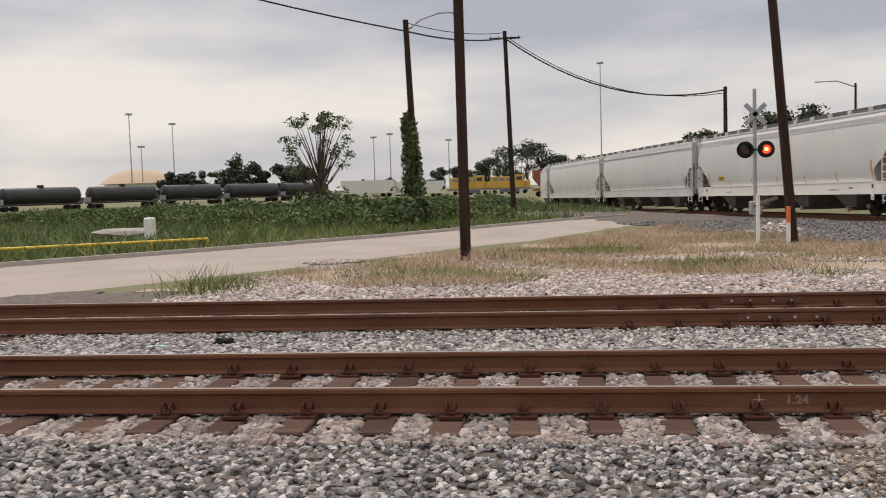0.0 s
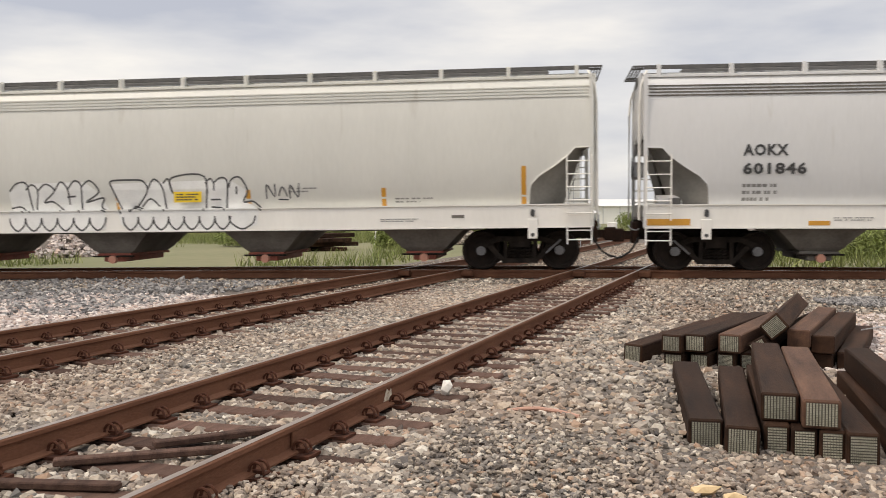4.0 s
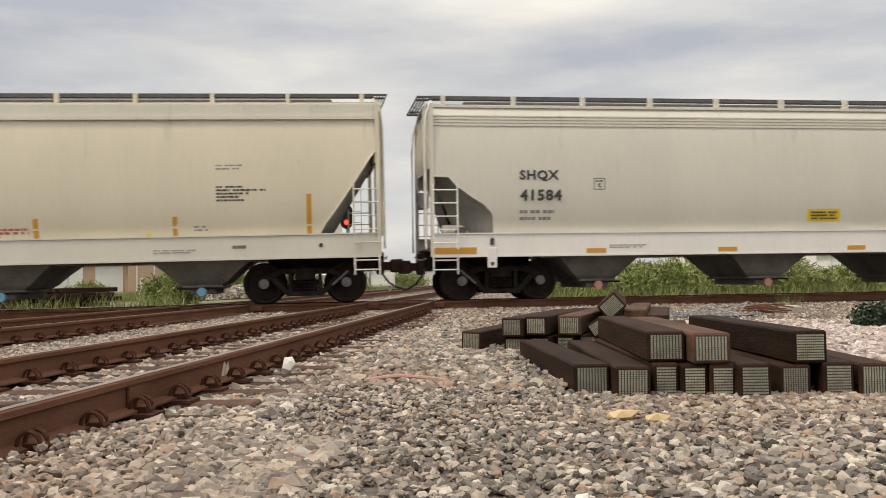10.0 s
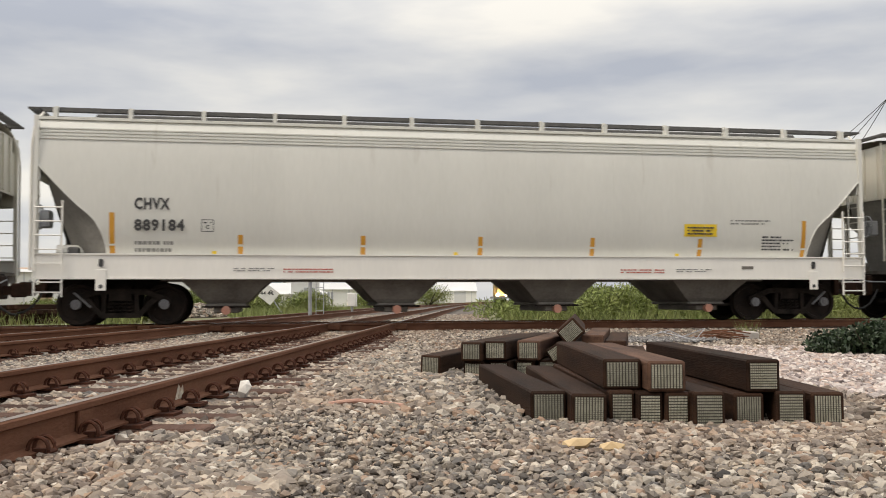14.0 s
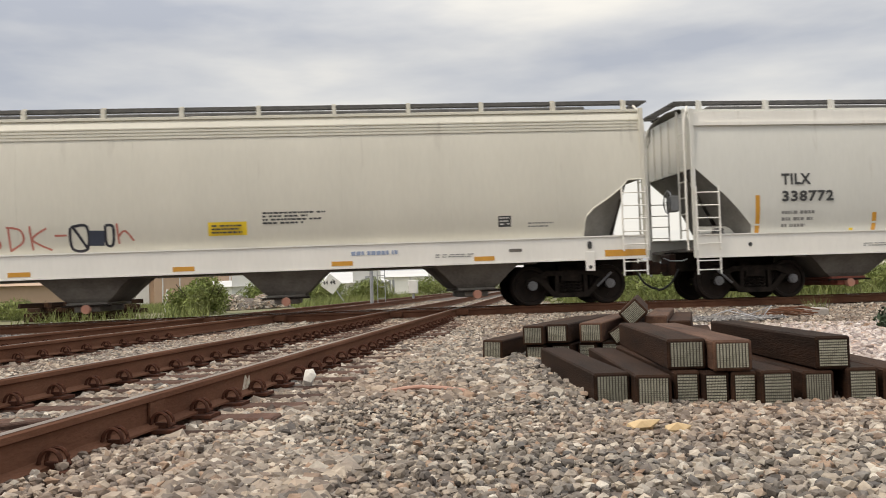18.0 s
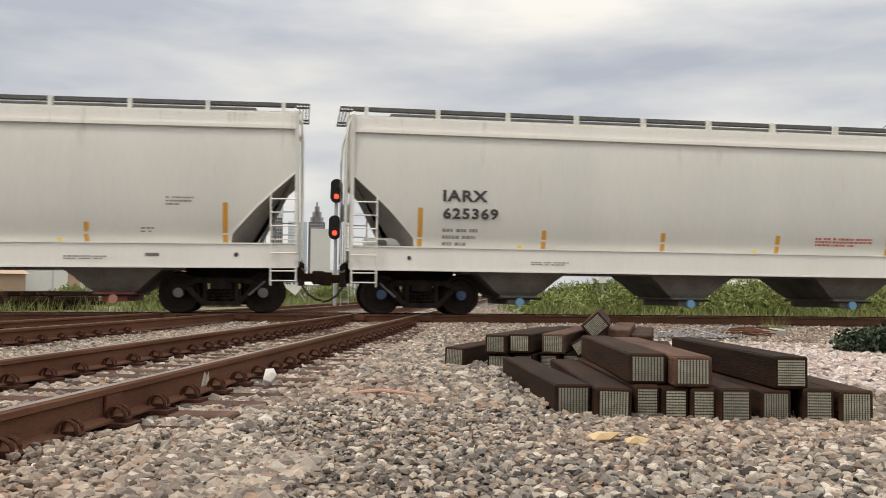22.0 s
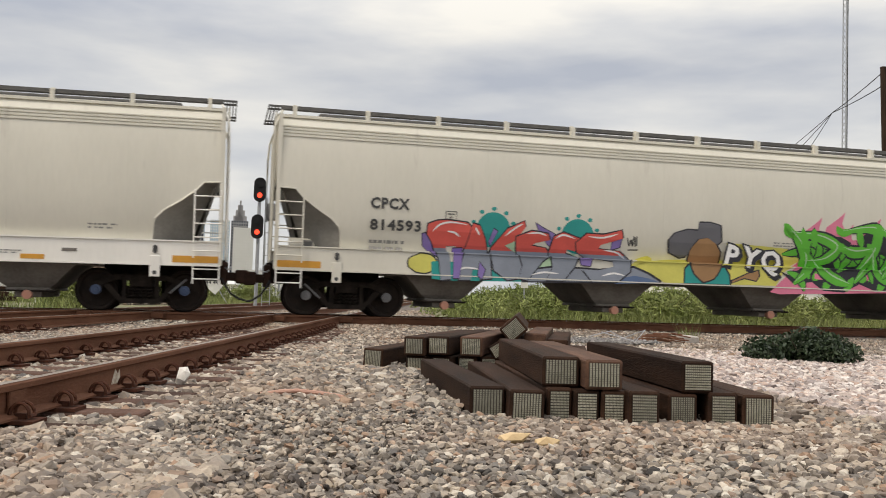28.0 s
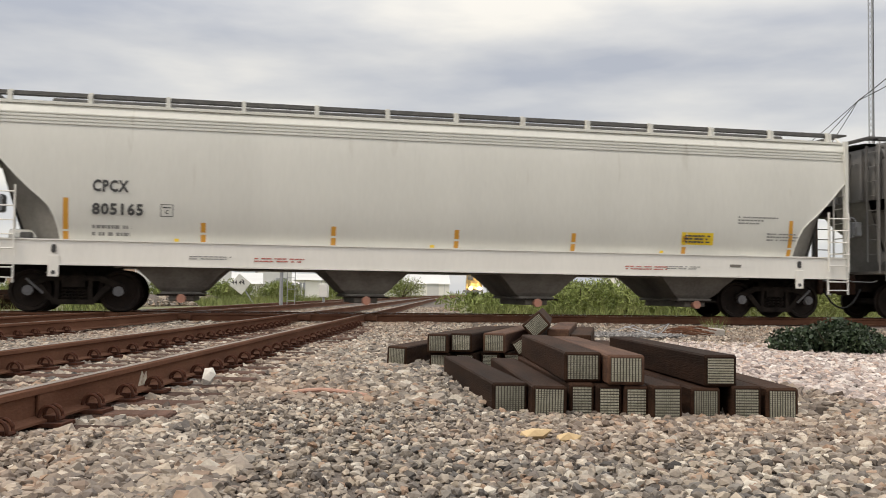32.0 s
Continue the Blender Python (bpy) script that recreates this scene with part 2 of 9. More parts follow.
M_RAIL = mat("rusty_rail_steel", (0.112, 0.048, 0.028), (0.178, 0.084, 0.051), rough=0.85, spec=0.15, scale=3, fine=70, bump=0.25, stretch=(1, 0.3, 1))
M_SHINE = mat("worn_rail_head", (0.36, 0.30, 0.26), (0.22, 0.16, 0.125), rough=0.38, metal=0.6, scale=5, fine=40, bump=0.02, stretch=(1, 0.2, 1))
M_BRIGHT = mat("polished_rail_head", (0.62, 0.60, 0.58), (0.5, 0.47, 0.44), rough=0.22, metal=0.9, scale=5, fine=40, bump=0.02)
M_CLIP = mat("rusty_clip", (0.10, 0.036, 0.02), (0.045, 0.02, 0.014), rough=0.85, spec=0.15, scale=12, fine=80)
M_SLEEPER = mat("weathered_tie_wood", (0.135, 0.080, 0.062), (0.048, 0.029, 0.023), rough=0.95, spec=0.15, scale=2.5, fine=30, bump=0.5, stretch=(0.4, 4, 4), random_by="object", spread=0.35)
M_NEWTIE = mat("creosoted_tie_wood", (0.012, 0.007, 0.005), (0.055, 0.027, 0.016), rough=0.72, spec=0.10, scale=2.0, fine=22, bump=0.4, stretch=(5, 0.5, 5), random_by="object", spread=0.4, contrast=0.3)
M_NEWTIE_R = mat("reddish_tie_wood", (0.145, 0.076, 0.048), (0.035, 0.018, 0.013), rough=0.75, spec=0.2, scale=2.0, fine=22, bump=0.4, stretch=(5, 0.5, 5), contrast=0.3)
M_PLATE = mat("galvanised_nail_plate", (0.46, 0.45, 0.37), (0.24, 0.23, 0.17), rough=0.55, metal=0.25, scale=8, fine=60, random_by="object", spread=0.3)
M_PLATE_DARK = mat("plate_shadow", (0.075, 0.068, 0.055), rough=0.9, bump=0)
M_POLE = mat("pole_wood", (0.06, 0.038, 0.028), (0.026, 0.017, 0.013), rough=0.95, spec=0.1, scale=2, fine=30, bump=0.5, stretch=(6, 6, 0.4))
M_WIRE = mat("black_cable", (0.02, 0.02, 0.022), rough=0.6, bump=0)
M_STEEL = mat("grey_galvanised_steel", (0.42, 0.43, 0.45), (0.32, 0.33, 0.35), rough=0.5, metal=0.5, scale=4)
M_BLACK = mat("matt_black", (0.010, 0.010, 0.011), (0.02, 0.02, 0.02), rough=0.8, spec=0.2, scale=5)
M_WHITE = mat("white_paint", (0.78, 0.77, 0.74), (0.64, 0.63, 0.6), rough=0.5, scale=4, bump=0.03)
M_ORANGE = mat("orange_paint", (0.75, 0.16, 0.05), rough=0.5, bump=0.03)
M_YELLOW = mat("yellow_paint", (0.72, 0.50, 0.05), (0.6, 0.4, 0.04), rough=0.5, bump=0.03)
M_REFLECT = mat("amber_reflector_tape", (0.62, 0.30, 0.035), (0.52, 0.25, 0.03), rough=0.4, bump=0)
M_PLACARD = mat("yellow_placard", (0.80, 0.56, 0.03), (0.72, 0.5, 0.03), rough=0.4, bump=0)
M_INK = mat("black_lettering", (0.03, 0.03, 0.032), (0.06, 0.06, 0.06), rough=0.6, bump=0)
M_GREYINK = mat("faded_lettering", (0.25, 0.245, 0.235), rough=0.7, bump=0)
M_REDINK = mat("red_lettering", (0.50, 0.13, 0.10), rough=0.7, bump=0)
M_WHITEINK = mat("white_lettering", (0.75, 0.74, 0.70), rough=0.7, bump=0)
M_BLUEINK = mat("blue_lettering", (0.30, 0.37, 0.52), rough=0.7, bump=0)
M_RED_LIT = mat("red_signal_glow", (0.6, 0.05, 0.02), rough=0.3, bump=0, emit=((1.0, 0.045, 0.02), 2.4))
M_RED_CORE = mat("signal_lamp_core", (0.9, 0.4, 0.1), rough=0.3, bump=0, emit=((1.0, 0.30, 0.12), 5.0))
M_LENS = mat("unlit_red_lens", (0.10, 0.012, 0.01), rough=0.15, bump=0)
M_HEADLIGHT = mat("headlight_glow", (1, 0.9, 0.7), rough=0.3, bump=0, emit=((1.0, 0.78, 0.42), 300.0))
M_TRUCK = mat("grimy_cast_steel", (0.013, 0.011, 0.010), (0.038, 0.030, 0.025), rough=0.9, spec=0.08, scale=5, fine=40)
M_COUPLER = mat("rusty_coupler_steel", (0.060, 0.030, 0.020), (0.028, 0.018, 0.014), rough=0.85, spec=0.2, scale=6, fine=40)
M_WHEEL = mat("brown_wheel_steel", (0.030, 0.020, 0.015), (0.014, 0.011, 0.010), rough=0.75, metal=0.1, spec=0.25, scale=5, fine=40)
M_CAPBLUE = mat("blue_bearing_cap", (0.06, 0.10, 0.20), rough=0.5, bump=0.05)
M_CAPGREY = mat("grey_bearing_cap", (0.20, 0.20, 0.21), rough=0.5, bump=0.05)
M_GRATE = mat("grey_running_board", (0.085, 0.085, 0.085), (0.14, 0.135, 0.13), rough=0.8, metal=0.1, spec=0.2, scale=4)
# mottled brownish grey, darker than the wagon bodies
M_HOPPER = mat("brown_grey_hopper_paint", (0.20, 0.185, 0.165), (0.10, 0.088, 0.078), rough=0.8, spec=0.2, scale=1.5, fine=18, bump=0.1)
M_GATE_RED = mat("red_outlet_gate", (0.30, 0.07, 0.045), (0.18, 0.06, 0.04), rough=0.7)
M_CAP_ORANGE = mat("faded_red_outlet_cap", (0.55, 0.22, 0.15), (0.45, 0.25, 0.18), rough=0.6)
M_CAP_BLUE = mat("blue_outlet_cap", (0.13, 0.35, 0.55), (0.2, 0.4, 0.55), rough=0.6)
M_HOSE = mat("air_hose_rubber", (0.015, 0.015, 0.016), rough=0.6, bump=0.05)
M_LEAF = mat("tree_leaf", (0.05, 0.088, 0.022), (0.085, 0.115, 0.038), rough=0.7, random_by="island", spread=0.5, bump=0)
M_LEAF_DARK = mat("dark_leaf", (0.014, 0.030, 0.012), (0.03, 0.05, 0.018), rough=0.6, random_by="island", spread=0.5, bump=0)
M_WEED = mat("weed_leaf", (0.135, 0.185, 0.040), (0.23, 0.245, 0.085), rough=0.8, random_by="island", spread=0.5, bump=0, scale=0.5)
M_FIELD = mat("field_weed_leaf", (0.075, 0.125, 0.032), (0.125, 0.155, 0.055), rough=0.85, random_by="island", spread=0.5, bump=0, scale=0.25)
M_VERGE = mat("dry_verge_soil", (0.41, 0.32, 0.24), (0.31, 0.24, 0.18), rough=0.95, scale=0.5, fine=14, bump=0.4)
M_GRASS = mat("green_grass", (0.12, 0.17, 0.04), (0.22, 0.22, 0.08), rough=0.8, random_by="island", spread=0.4, bump=0, scale=0.3)
M_DRY = mat("dry_grass", (0.50, 0.385, 0.27), (0.38, 0.285, 0.20), rough=0.9, random_by="island", spread=0.35, bump=0, scale=0.3)
M_BARK = mat("bark", (0.10, 0.075, 0.055), (0.05, 0.04, 0.03), rough=0.95, scale=4, fine=40, bump=0.5, stretch=(3, 3, 0.6))
M_METALWALL = mat("white_metal_cladding", (0.84, 0.83, 0.79), (0.74, 0.73, 0.69), rough=0.5, scale=0.1, fine=2, bump=0.02)
M_ROOFMETAL = mat("pale_metal_roof", (0.66, 0.66, 0.65), (0.56, 0.56, 0.55), rough=0.5, scale=0.1, fine=2, bump=0.02)
M_TAN = mat("tan_wall", (0.48, 0.34, 0.24), (0.4, 0.28, 0.2), rough=0.8, scale=0.1, fine=2)
M_DARKWIN = mat("dark_glass", (0.05, 0.06, 0.08), rough=0.15, bump=0)
M_BLUEGLASS = mat("pale_blue_curtain_wall", (0.36, 0.47, 0.58), (0.45, 0.55, 0.63), rough=0.25, scale=0.02, fine=0.3, bump=0)
M_TOWER = mat("pale_tower_stone", (0.62, 0.61, 0.60), (0.55, 0.54, 0.53), rough=0.7, scale=0.02, fine=0.3, bump=0)
M_TOWERGREY = mat("grey_tower_stone", (0.33, 0.32, 0.33), rough=0.7, scale=0.02, fine=0.3, bump=0)
M_TANK = mat("black_tank_paint", (0.012, 0.012, 0.014), (0.03, 0.03, 0.032), rough=0.45, scale=0.4, fine=4, bump=0)
M_LOCO = mat("yellow_locomotive_paint", (0.62, 0.36, 0.05), (0.5, 0.29, 0.05), rough=0.5, scale=0.5, fine=5, bump=0)
M_LOCODULL = mat("dusty_yellow_locomotive_paint", (0.26, 0.18, 0.07), (0.18, 0.13, 0.06), rough=0.7, scale=0.5, fine=5, bump=0)
M_LOCOGREY = mat("grey_locomotive_roof", (0.22, 0.22, 0.23), rough=0.6, bump=0)
M_DOME = mat("tan_dome", (0.52, 0.40, 0.28), (0.46, 0.35, 0.25), rough=0.9, scale=0.05, fine=1)
M_PIPE = mat("pale_red_pipe", (0.44, 0.25, 0.185), (0.36, 0.19, 0.14), rough=0.6, bump=0.05)
M_TANROCK = mat("tan_rock", (0.62, 0.46, 0.27), (0.5, 0.36, 0.2), rough=0.9, scale=10)
M_CHALK = mat("faded_chalk", (0.30, 0.22, 0.17), (0.2, 0.13, 0.09), rough=0.9, scale=20, bump=0)
M_LIMEROCK = mat("white_rock", (0.72, 0.69, 0.64), (0.58, 0.55, 0.5), rough=0.9, scale=14)
M_SPRAYWHITE = mat("white_spray_paint", (0.70, 0.66, 0.56), (0.3, 0.2, 0.12), rough=0.8, scale=20, contrast=0.2)


# ---------------------------------------------------------------- mesh helpers
class Shape:
    def __init__(self):
        self.v, self.f = [], []

    def add(self, vs, fs, m=None):
        o = len(self.v)
        self.v += [tuple(m @ Vector(p)) for p in vs] if m is not None else [tuple(p) for p in vs]
        self.f += [tuple(i + o for i in f) for f in fs]
        return self

    def box(self, x0, x1, y0, y1, z0, z1, m=None):
        vs = [(x, y, z) for x in (x0, x1) for y in (y0, y1) for z in (z0, z1)]
        return self.add(vs, [(0, 1, 3, 2), (4, 6, 7, 5), (0, 4, 5, 1), (2, 3, 7, 6), (0, 2, 6, 4), (1, 5, 7, 3)], m)

    def cbox(self, x0, x1, y0, y1, z0, z1, c=0.01, m=None):
        """Box with its lengthwise (y) edges and ends chamfered."""
        ring = [(x0 + c, z0), (x1 - c, z0), (x1, z0 + c), (x1, z1 - c), (x1 - c, z1), (x0 + c, z1), (x0, z1 - c), (x0, z0 + c)]
        cx, cz = (x0 + x1) / 2, (z0 + z1) / 2
        kx, kz = 1 - 2 * c / (x1 - x0), 1 - 2 * c / (z1 - z0)
        small = [(cx + (x - cx) * kx, cz + (z - cz) * kz) for x, z in ring]
        vs = [(x, y, z) for y, r in ((y0, small), (y0 + c, ring), (y1 - c, ring), (y1, small)) for x, z in r]
        fs = [tuple(range(7, -1, -1))[::-1], tuple(range(24, 32))[::-1]]
        for k in range(3):
            for i in range(8):
                j = (i + 1) % 8
                fs.append((k * 8 + i, k * 8 + j, k * 8 + 8 + j, k * 8 + 8 + i)[::-1])
        return self.add(vs, fs, m)

    def cyl(self, p0, p1, r0, r1=None, n=10, caps=True):
        p0, p1 = Vector(p0), Vector(p1)
        r1 = r0 if r1 is None else r1
        q = (p1 - p0).to_track_quat("Z", "Y").to_matrix()
        ring = [(math.cos(6.28318 * i / n), math.sin(6.28318 * i / n)) for i in range(n)]
        vs = [p0 + q @ Vector((c * r0, s * r0, 0)) for c, s in ring] + [p1 + q @ Vector((c * r1, s * r1, 0)) for c, s in ring]
        fs = [(i, (i + 1) % n, n + (i + 1) % n, n + i) for i in range(n)]
        if caps:
            fs += [tuple(range(n))[::-1], tuple(range(n, 2 * n))]
        return self.add(vs, fs)

    def tube(self, pts, r, n=6):
        r = r if isinstance(r, (list, tuple)) else [r] * len(pts)
        pts = [Vector(p) for p in pts]
        o = len(self.v)
        for i, p in enumerate(pts):
            d = pts[min(i + 1, len(pts) - 1)] - pts[max(i - 1, 0)]
            q = d.to_track_quat("Z", "Y").to_matrix()
            self.v += [tuple(p + q @ Vector((math.cos(6.28318 * k / n) * r[i], math.sin(6.28318 * k / n) * r[i], 0))) for k in range(n)]
        for i in range(len(pts) - 1):
            for k in range(n):
                j = (k + 1) % n
                self.f.append((o + i * n + k, o + i * n + j, o + i * n + n + j, o + i * n + n + k))
        self.f += [tuple(o + k for k in range(n))[::-1], tuple(o + (len(pts) - 1) * n + k for k in range(n))]
        return self

    def plate(self, outline, y0, y1):
        """An outline of (x, z) with thickness from y0 to y1."""
        n = len(outline)
        vs = [(x, y0, z) for x, z in outline] + [(x, y1, z) for x, z in outline]
        fs = [tuple(range(n)), tuple(range(n, 2 * n))[::-1]]
        fs += [(i, n + i, n + (i + 1) % n, (i + 1) % n) for i in range(n)]
        return self.add(vs, fs)

    def grid(self, rows, closed=False):
        o, nr, nc = len(self.v), len(rows), len(rows[0])
        for r in rows:
            self.v += [tuple(p) for p in r]
        for i in range(nr - 1):
            for k in range(nc - 1):
                self.f.append((o + i * nc + k, o + i * nc + k + 1, o + (i + 1) * nc + k + 1, o + (i + 1) * nc + k))
        return self

    def lathe(self, prof, axis_y=True, n=20):
        """Profile of (radius, along) turned about the y axis."""
        o = len(self.v)
        for r, a in prof:
            self.v += [(r * math.cos(6.28318 * k / n), a, r * math.sin(6.28318 * k / n)) for k in range(n)]
        for i in range(len(prof) - 1):
            for k in range(n):
                j = (k + 1) % n
                self.f.append((o + i * n + k, o + (i + 1) * n + k, o + (i + 1) * n + j, o + i * n + j))
        return self

    def data(self, name, material, smooth=False):
        me = bpy.data.meshes.new(name)
        me.from_pydata(self.v, [], self.f)
        me.materials.append(material)
        if smooth:
            me.shade_smooth()
            me.set_sharp_from_angle(angle=radians(35))
        me.update()
        return me


def part(name, shape, material, parent=None, label="", smooth=False, at=None):
    me = shape if isinstance(shape, bpy.types.Mesh) else shape.data(name, material, smooth)
    ob = new(name, me)
    if parent is not None:
        ob.parent = parent
    if at is not None:
        ob.matrix_basis = at
    if label:
        ob["label"] = label
    return ob


def thing(name, label, category, group="", kind="", at=None):
    ob = new(name)
    if at is not None:
        ob.matrix_basis = at
    return tagged(ob, label, category, group, kind)


TEXTS = {}


def letters(body, size, material, parent, at, name="lettering", spacing=1.0, swell=0.004):
    key = (body, size, material.name, spacing, swell)
    if key not in TEXTS:
        cu = bpy.data.curves.new("type", "FONT")
        cu.body, cu.size, cu.space_character = body, size, spacing
        cu.offset = swell
        cu.extrude = 0.001
        cu.resolution_u = 2
        tmp = bpy.data.objects.new("type", cu)
        scene.collection.objects.link(tmp)
        me = bpy.data.meshes.new_from_object(tmp.evaluated_get(bpy.context.evaluated_depsgraph_get()))
        me.materials.clear()
        me.materials.append(material)
        bpy.data.objects.remove(tmp)
        TEXTS[key] = me
    ob = new(name, TEXTS[key])
    ob.parent = parent
    ob.matrix_basis = at
    return ob


def cloud_mesh(name, centres, radii, per, size, material, seed, shape_up=1.0, long=1.0):
    """Many small leaf quads inside ellipsoids."""
    rng = np.random.default_rng(seed)
    vs, k = [], 0
    for c, r in zip(centres, radii):
        d = rng.normal(size=(per, 3))
        d /= np.linalg.norm(d, axis=1)[:, None]
        p = np.array(c) + d * (rng.random((per, 1)) ** 0.45) * np.array(r)
        a = rng.normal(size=(per, 3))
        a /= np.linalg.norm(a, axis=1)[:, None]
        b = np.cross(a, rng.normal(size=(per, 3)))
        b /= np.linalg.norm(b, axis=1)[:, None] + 1e-6
        s = size * (0.6 + 0.8 * rng.random((per, 1)))
        vs.append(np.stack([p - a * s * long, p - b * s * 0.5, p + a * s * long, p + b * s * 0.5], 1).reshape(-1, 3))
    v = np.concatenate(vs)
    n = len(v) // 4
    return quads(name, v, n, 4, material)


def quads(name, v, n, k, material):
    me = bpy.data.meshes.new(name)
    me.vertices.add(len(v))
    me.vertices.foreach_set("co", v.astype(np.float32).ravel())
    me.loops.add(n * k)
    me.loops.foreach_set("vertex_index", np.arange(n * k, dtype=np.int32))
    me.polygons.add(n)
    me.polygons.foreach_set("loop_start", np.arange(0, n * k, k, dtype=np.int32))
    me.polygons.foreach_set("use_smooth", np.zeros(n, dtype=bool))
    me.materials.append(material)
    me.update(calc_edges=True)
    return me


def blades(name, xy, z, h, material, seed, lean=0.35, wide=0.012):
    """Grass blades: slim triangles at the places xy."""
    rng = np.random.default_rng(seed)
    n = len(xy)
    a = rng.random(n) * 6.283
    hh = h * (0.45 + 0.75 * rng.random(n))
    w = wide * (0.6 + 0.8 * rng.random(n))
    base = np.column_stack([xy, z])
    side = np.column_stack([np.cos(a) * w, np.sin(a) * w, np.zeros(n)])
    tip = base + np.column_stack([rng.normal(size=n) * lean * hh, rng.normal(size=n) * lean * hh, hh])
    v = np.stack([base - side, base + side, tip], 1).reshape(-1, 3)
    return quads(name, v, n, 3, material)


# ---------------------------------------------------------------- the lie of the land
TH = radians(12.75)
U, N = Vector((math.cos(TH), math.sin(TH), 0)), Vector((-math.sin(TH), math.cos(TH), 0))
NEAR_RAIL = 22.4
MID = NEAR_RAIL + 0.755


def grade(u):
    """Height of the freight line's rail tops, which falls to the west."""
    return 0.0115 * min(u, 0.0) if u < -4 else -0.0115 * 4 * max(0.0, (4 - u) / 8) ** 2 * 1.0


def bend(y):
    """Sideways sweep of the double track far out."""
    return 6.0 * ((y - 60) / 170) ** 2 if y > 60 else 0.0


def land(x, y):
    """Height of the ground."""
    u, n = x * U.x + y * U.y, x * N.x + y * N.y
    z = -0.29
    if x < -9:
        z -= min(0.35, (-9 - x) * 0.018)
    near_a = max(0.0, 1 - max(0.0, abs(x - bend(y) + 2.8) - 4.3) / 1.6)
    z = z * (1 - near_a) + (-0.265) * near_a
    near_t = max(0.0, 1 - max(0.0, abs(n - MID) - 1.9) / 1.5)
    z = z * (1 - near_t) + (grade(u) - 0.23) * near_t
    return z


def xyz_land(xy):
    return np.array([land(x, y) for x, y in xy])


# ---------------------------------------------------------------- ground, gravel, road
def uneven(lo, hi, near_lo, near_hi, fine, steps):
    mid = list(np.arange(near_lo, near_hi + 1e-6, fine))
    left = [near_lo - (near_lo - lo) * (i / steps) ** 2.5 for i in range(steps, 0, -1)]
    right = [near_hi + (hi - near_hi) * (i / steps) ** 2.5 for i in range(1, steps + 1)]
    return left + mid + right


def build_ground():
    xs = uneven(-2500, 2500, -45, 16, 1.0, 14)
    ys = uneven(-900, 3000, -20, 44, 1.0, 14)
    s = Shape().grid([[(x, y, land(x, y)) for x in xs] for y in ys])
    ob = part("ground", s, M_GROUND)
    tagged(ob, "flat ground of grass and bare soil round the tracks", "ground", kind="structure")

    def bed(name, label, x0, x1, y0, y1, step, inside, lift, material):
        nx, ny = int((x1 - x0) / step) + 1, int((y1 - y0) / step) + 1
        sh, index = Shape(), {}
        for j in range(ny):
            for i in range(nx):
                x, y = x0 + i * step, y0 + j * step
                index[i, j] = len(sh.v)
                sh.v.append((x, y, land(x, y) + lift + 0.02 * noise.noise(Vector((x * 0.9, y * 0.9, 3)))))
        for j in range(ny - 1):
            for i in range(nx - 1):
                if inside(x0 + (i + 0.5) * step, y0 + (j + 0.5) * step):
                    sh.f.append((index[i, j], index[i + 1, j], index[i + 1, j + 1], index[i, j + 1]))
        ob = part(name, sh, material)
        tagged(ob, label, "gravel", kind="structure")

    def wob(x, y, k=0.35, a=1.4):
        return a * noise.noise(Vector((x * k, y * k, 7)))

    bed("gravel_yard", "crushed-stone yard of pale and grey ballast beside the rails", -12.5, 30, -16, 27, 0.5,
        lambda x, y: x + wob(x, y) > -10.0 - 0.12 * max(0, y) and (x * N.x + y * N.y) < 25.8 + wob(x, y, a=0.5), 0.02, M_GRAVEL)
    bed("dry_verge", "tan dry soil verge between the road and the gravel", -62, -8.5, -8, 24, 0.75,
        lambda x, y: x + wob(x, y) < -9.6 - 0.12 * max(0, y) and y + 0.46 * (x + 14.5) > -4.9 and (x * N.x + y * N.y) < 13.6 + wob(x, y, a=0.9), 0.03, M_VERGE)
    bed("ballast_embankment", "grey ballast bank between the verge and the freight line", -70, -8.0, -6, 24, 0.75,
        lambda x, y: 13.2 + wob(x, y, a=0.9) < (x * N.x + y * N.y) < 21.8, 0.034, M_GRAVEL)
    bed("gravel_track_bed", "ballast bed under the double track beyond the crossing", -9, 16, 25, 230, 1.0,
        lambda x, y: abs(x - bend(y) + 2.8) < 4.9 + wob(x, y, a=0.5), 0.03, M_GRAVEL)
    sh = Shape()
    for side in (-1, 1):
        rows = []
        for u in np.arange(-150, 120, 3.0):
            row = []
            for k in range(5):
                n = MID + side * (0.2 + 0.85 * k)
                p = U * u + N * n
                row.append((p.x, p.y, grade(u) - 0.21 - 0.035 * max(0, k - 2) + 0.015 * noise.noise(Vector((u, n, 1)))))
            rows.append(row if side > 0 else row[::-1])
        sh.grid(rows)
    tagged(part("ballast_freight_line", sh, M_GRAVEL), "dark ballast shoulder under the freight line", "gravel", kind="structure")

    # road
    far = [(-4.0, -22.0), (-10.0, -19.0), (-17.8, -15.1), (-24.8, -11.6), (-33.4, -6.3), (-46.2, 1.3), (-60, 9.5), (-80, 20)]
    near = [(3.0, -12.6), (-3.0, -10.6), (-7.4, -8.5), (-14.5, -5.0), (-25.9, -0.6), (-36.3, 4.1), (-50.0, 11.5), (-66, 22)]
    rows = []
    for (fx, fy), (nx, ny) in zip(far, near):
        rows.append([(nx + (fx - nx) * k / 6, ny + (fy - ny) * k / 6, land(nx + (fx - nx) * k / 6, ny + (fy - ny) * k / 6) + (-0.10, 0.02, 0.05, 0.05, 0.05, 0.05, 0.05)[k]) for k in range(7)])
    fine = []
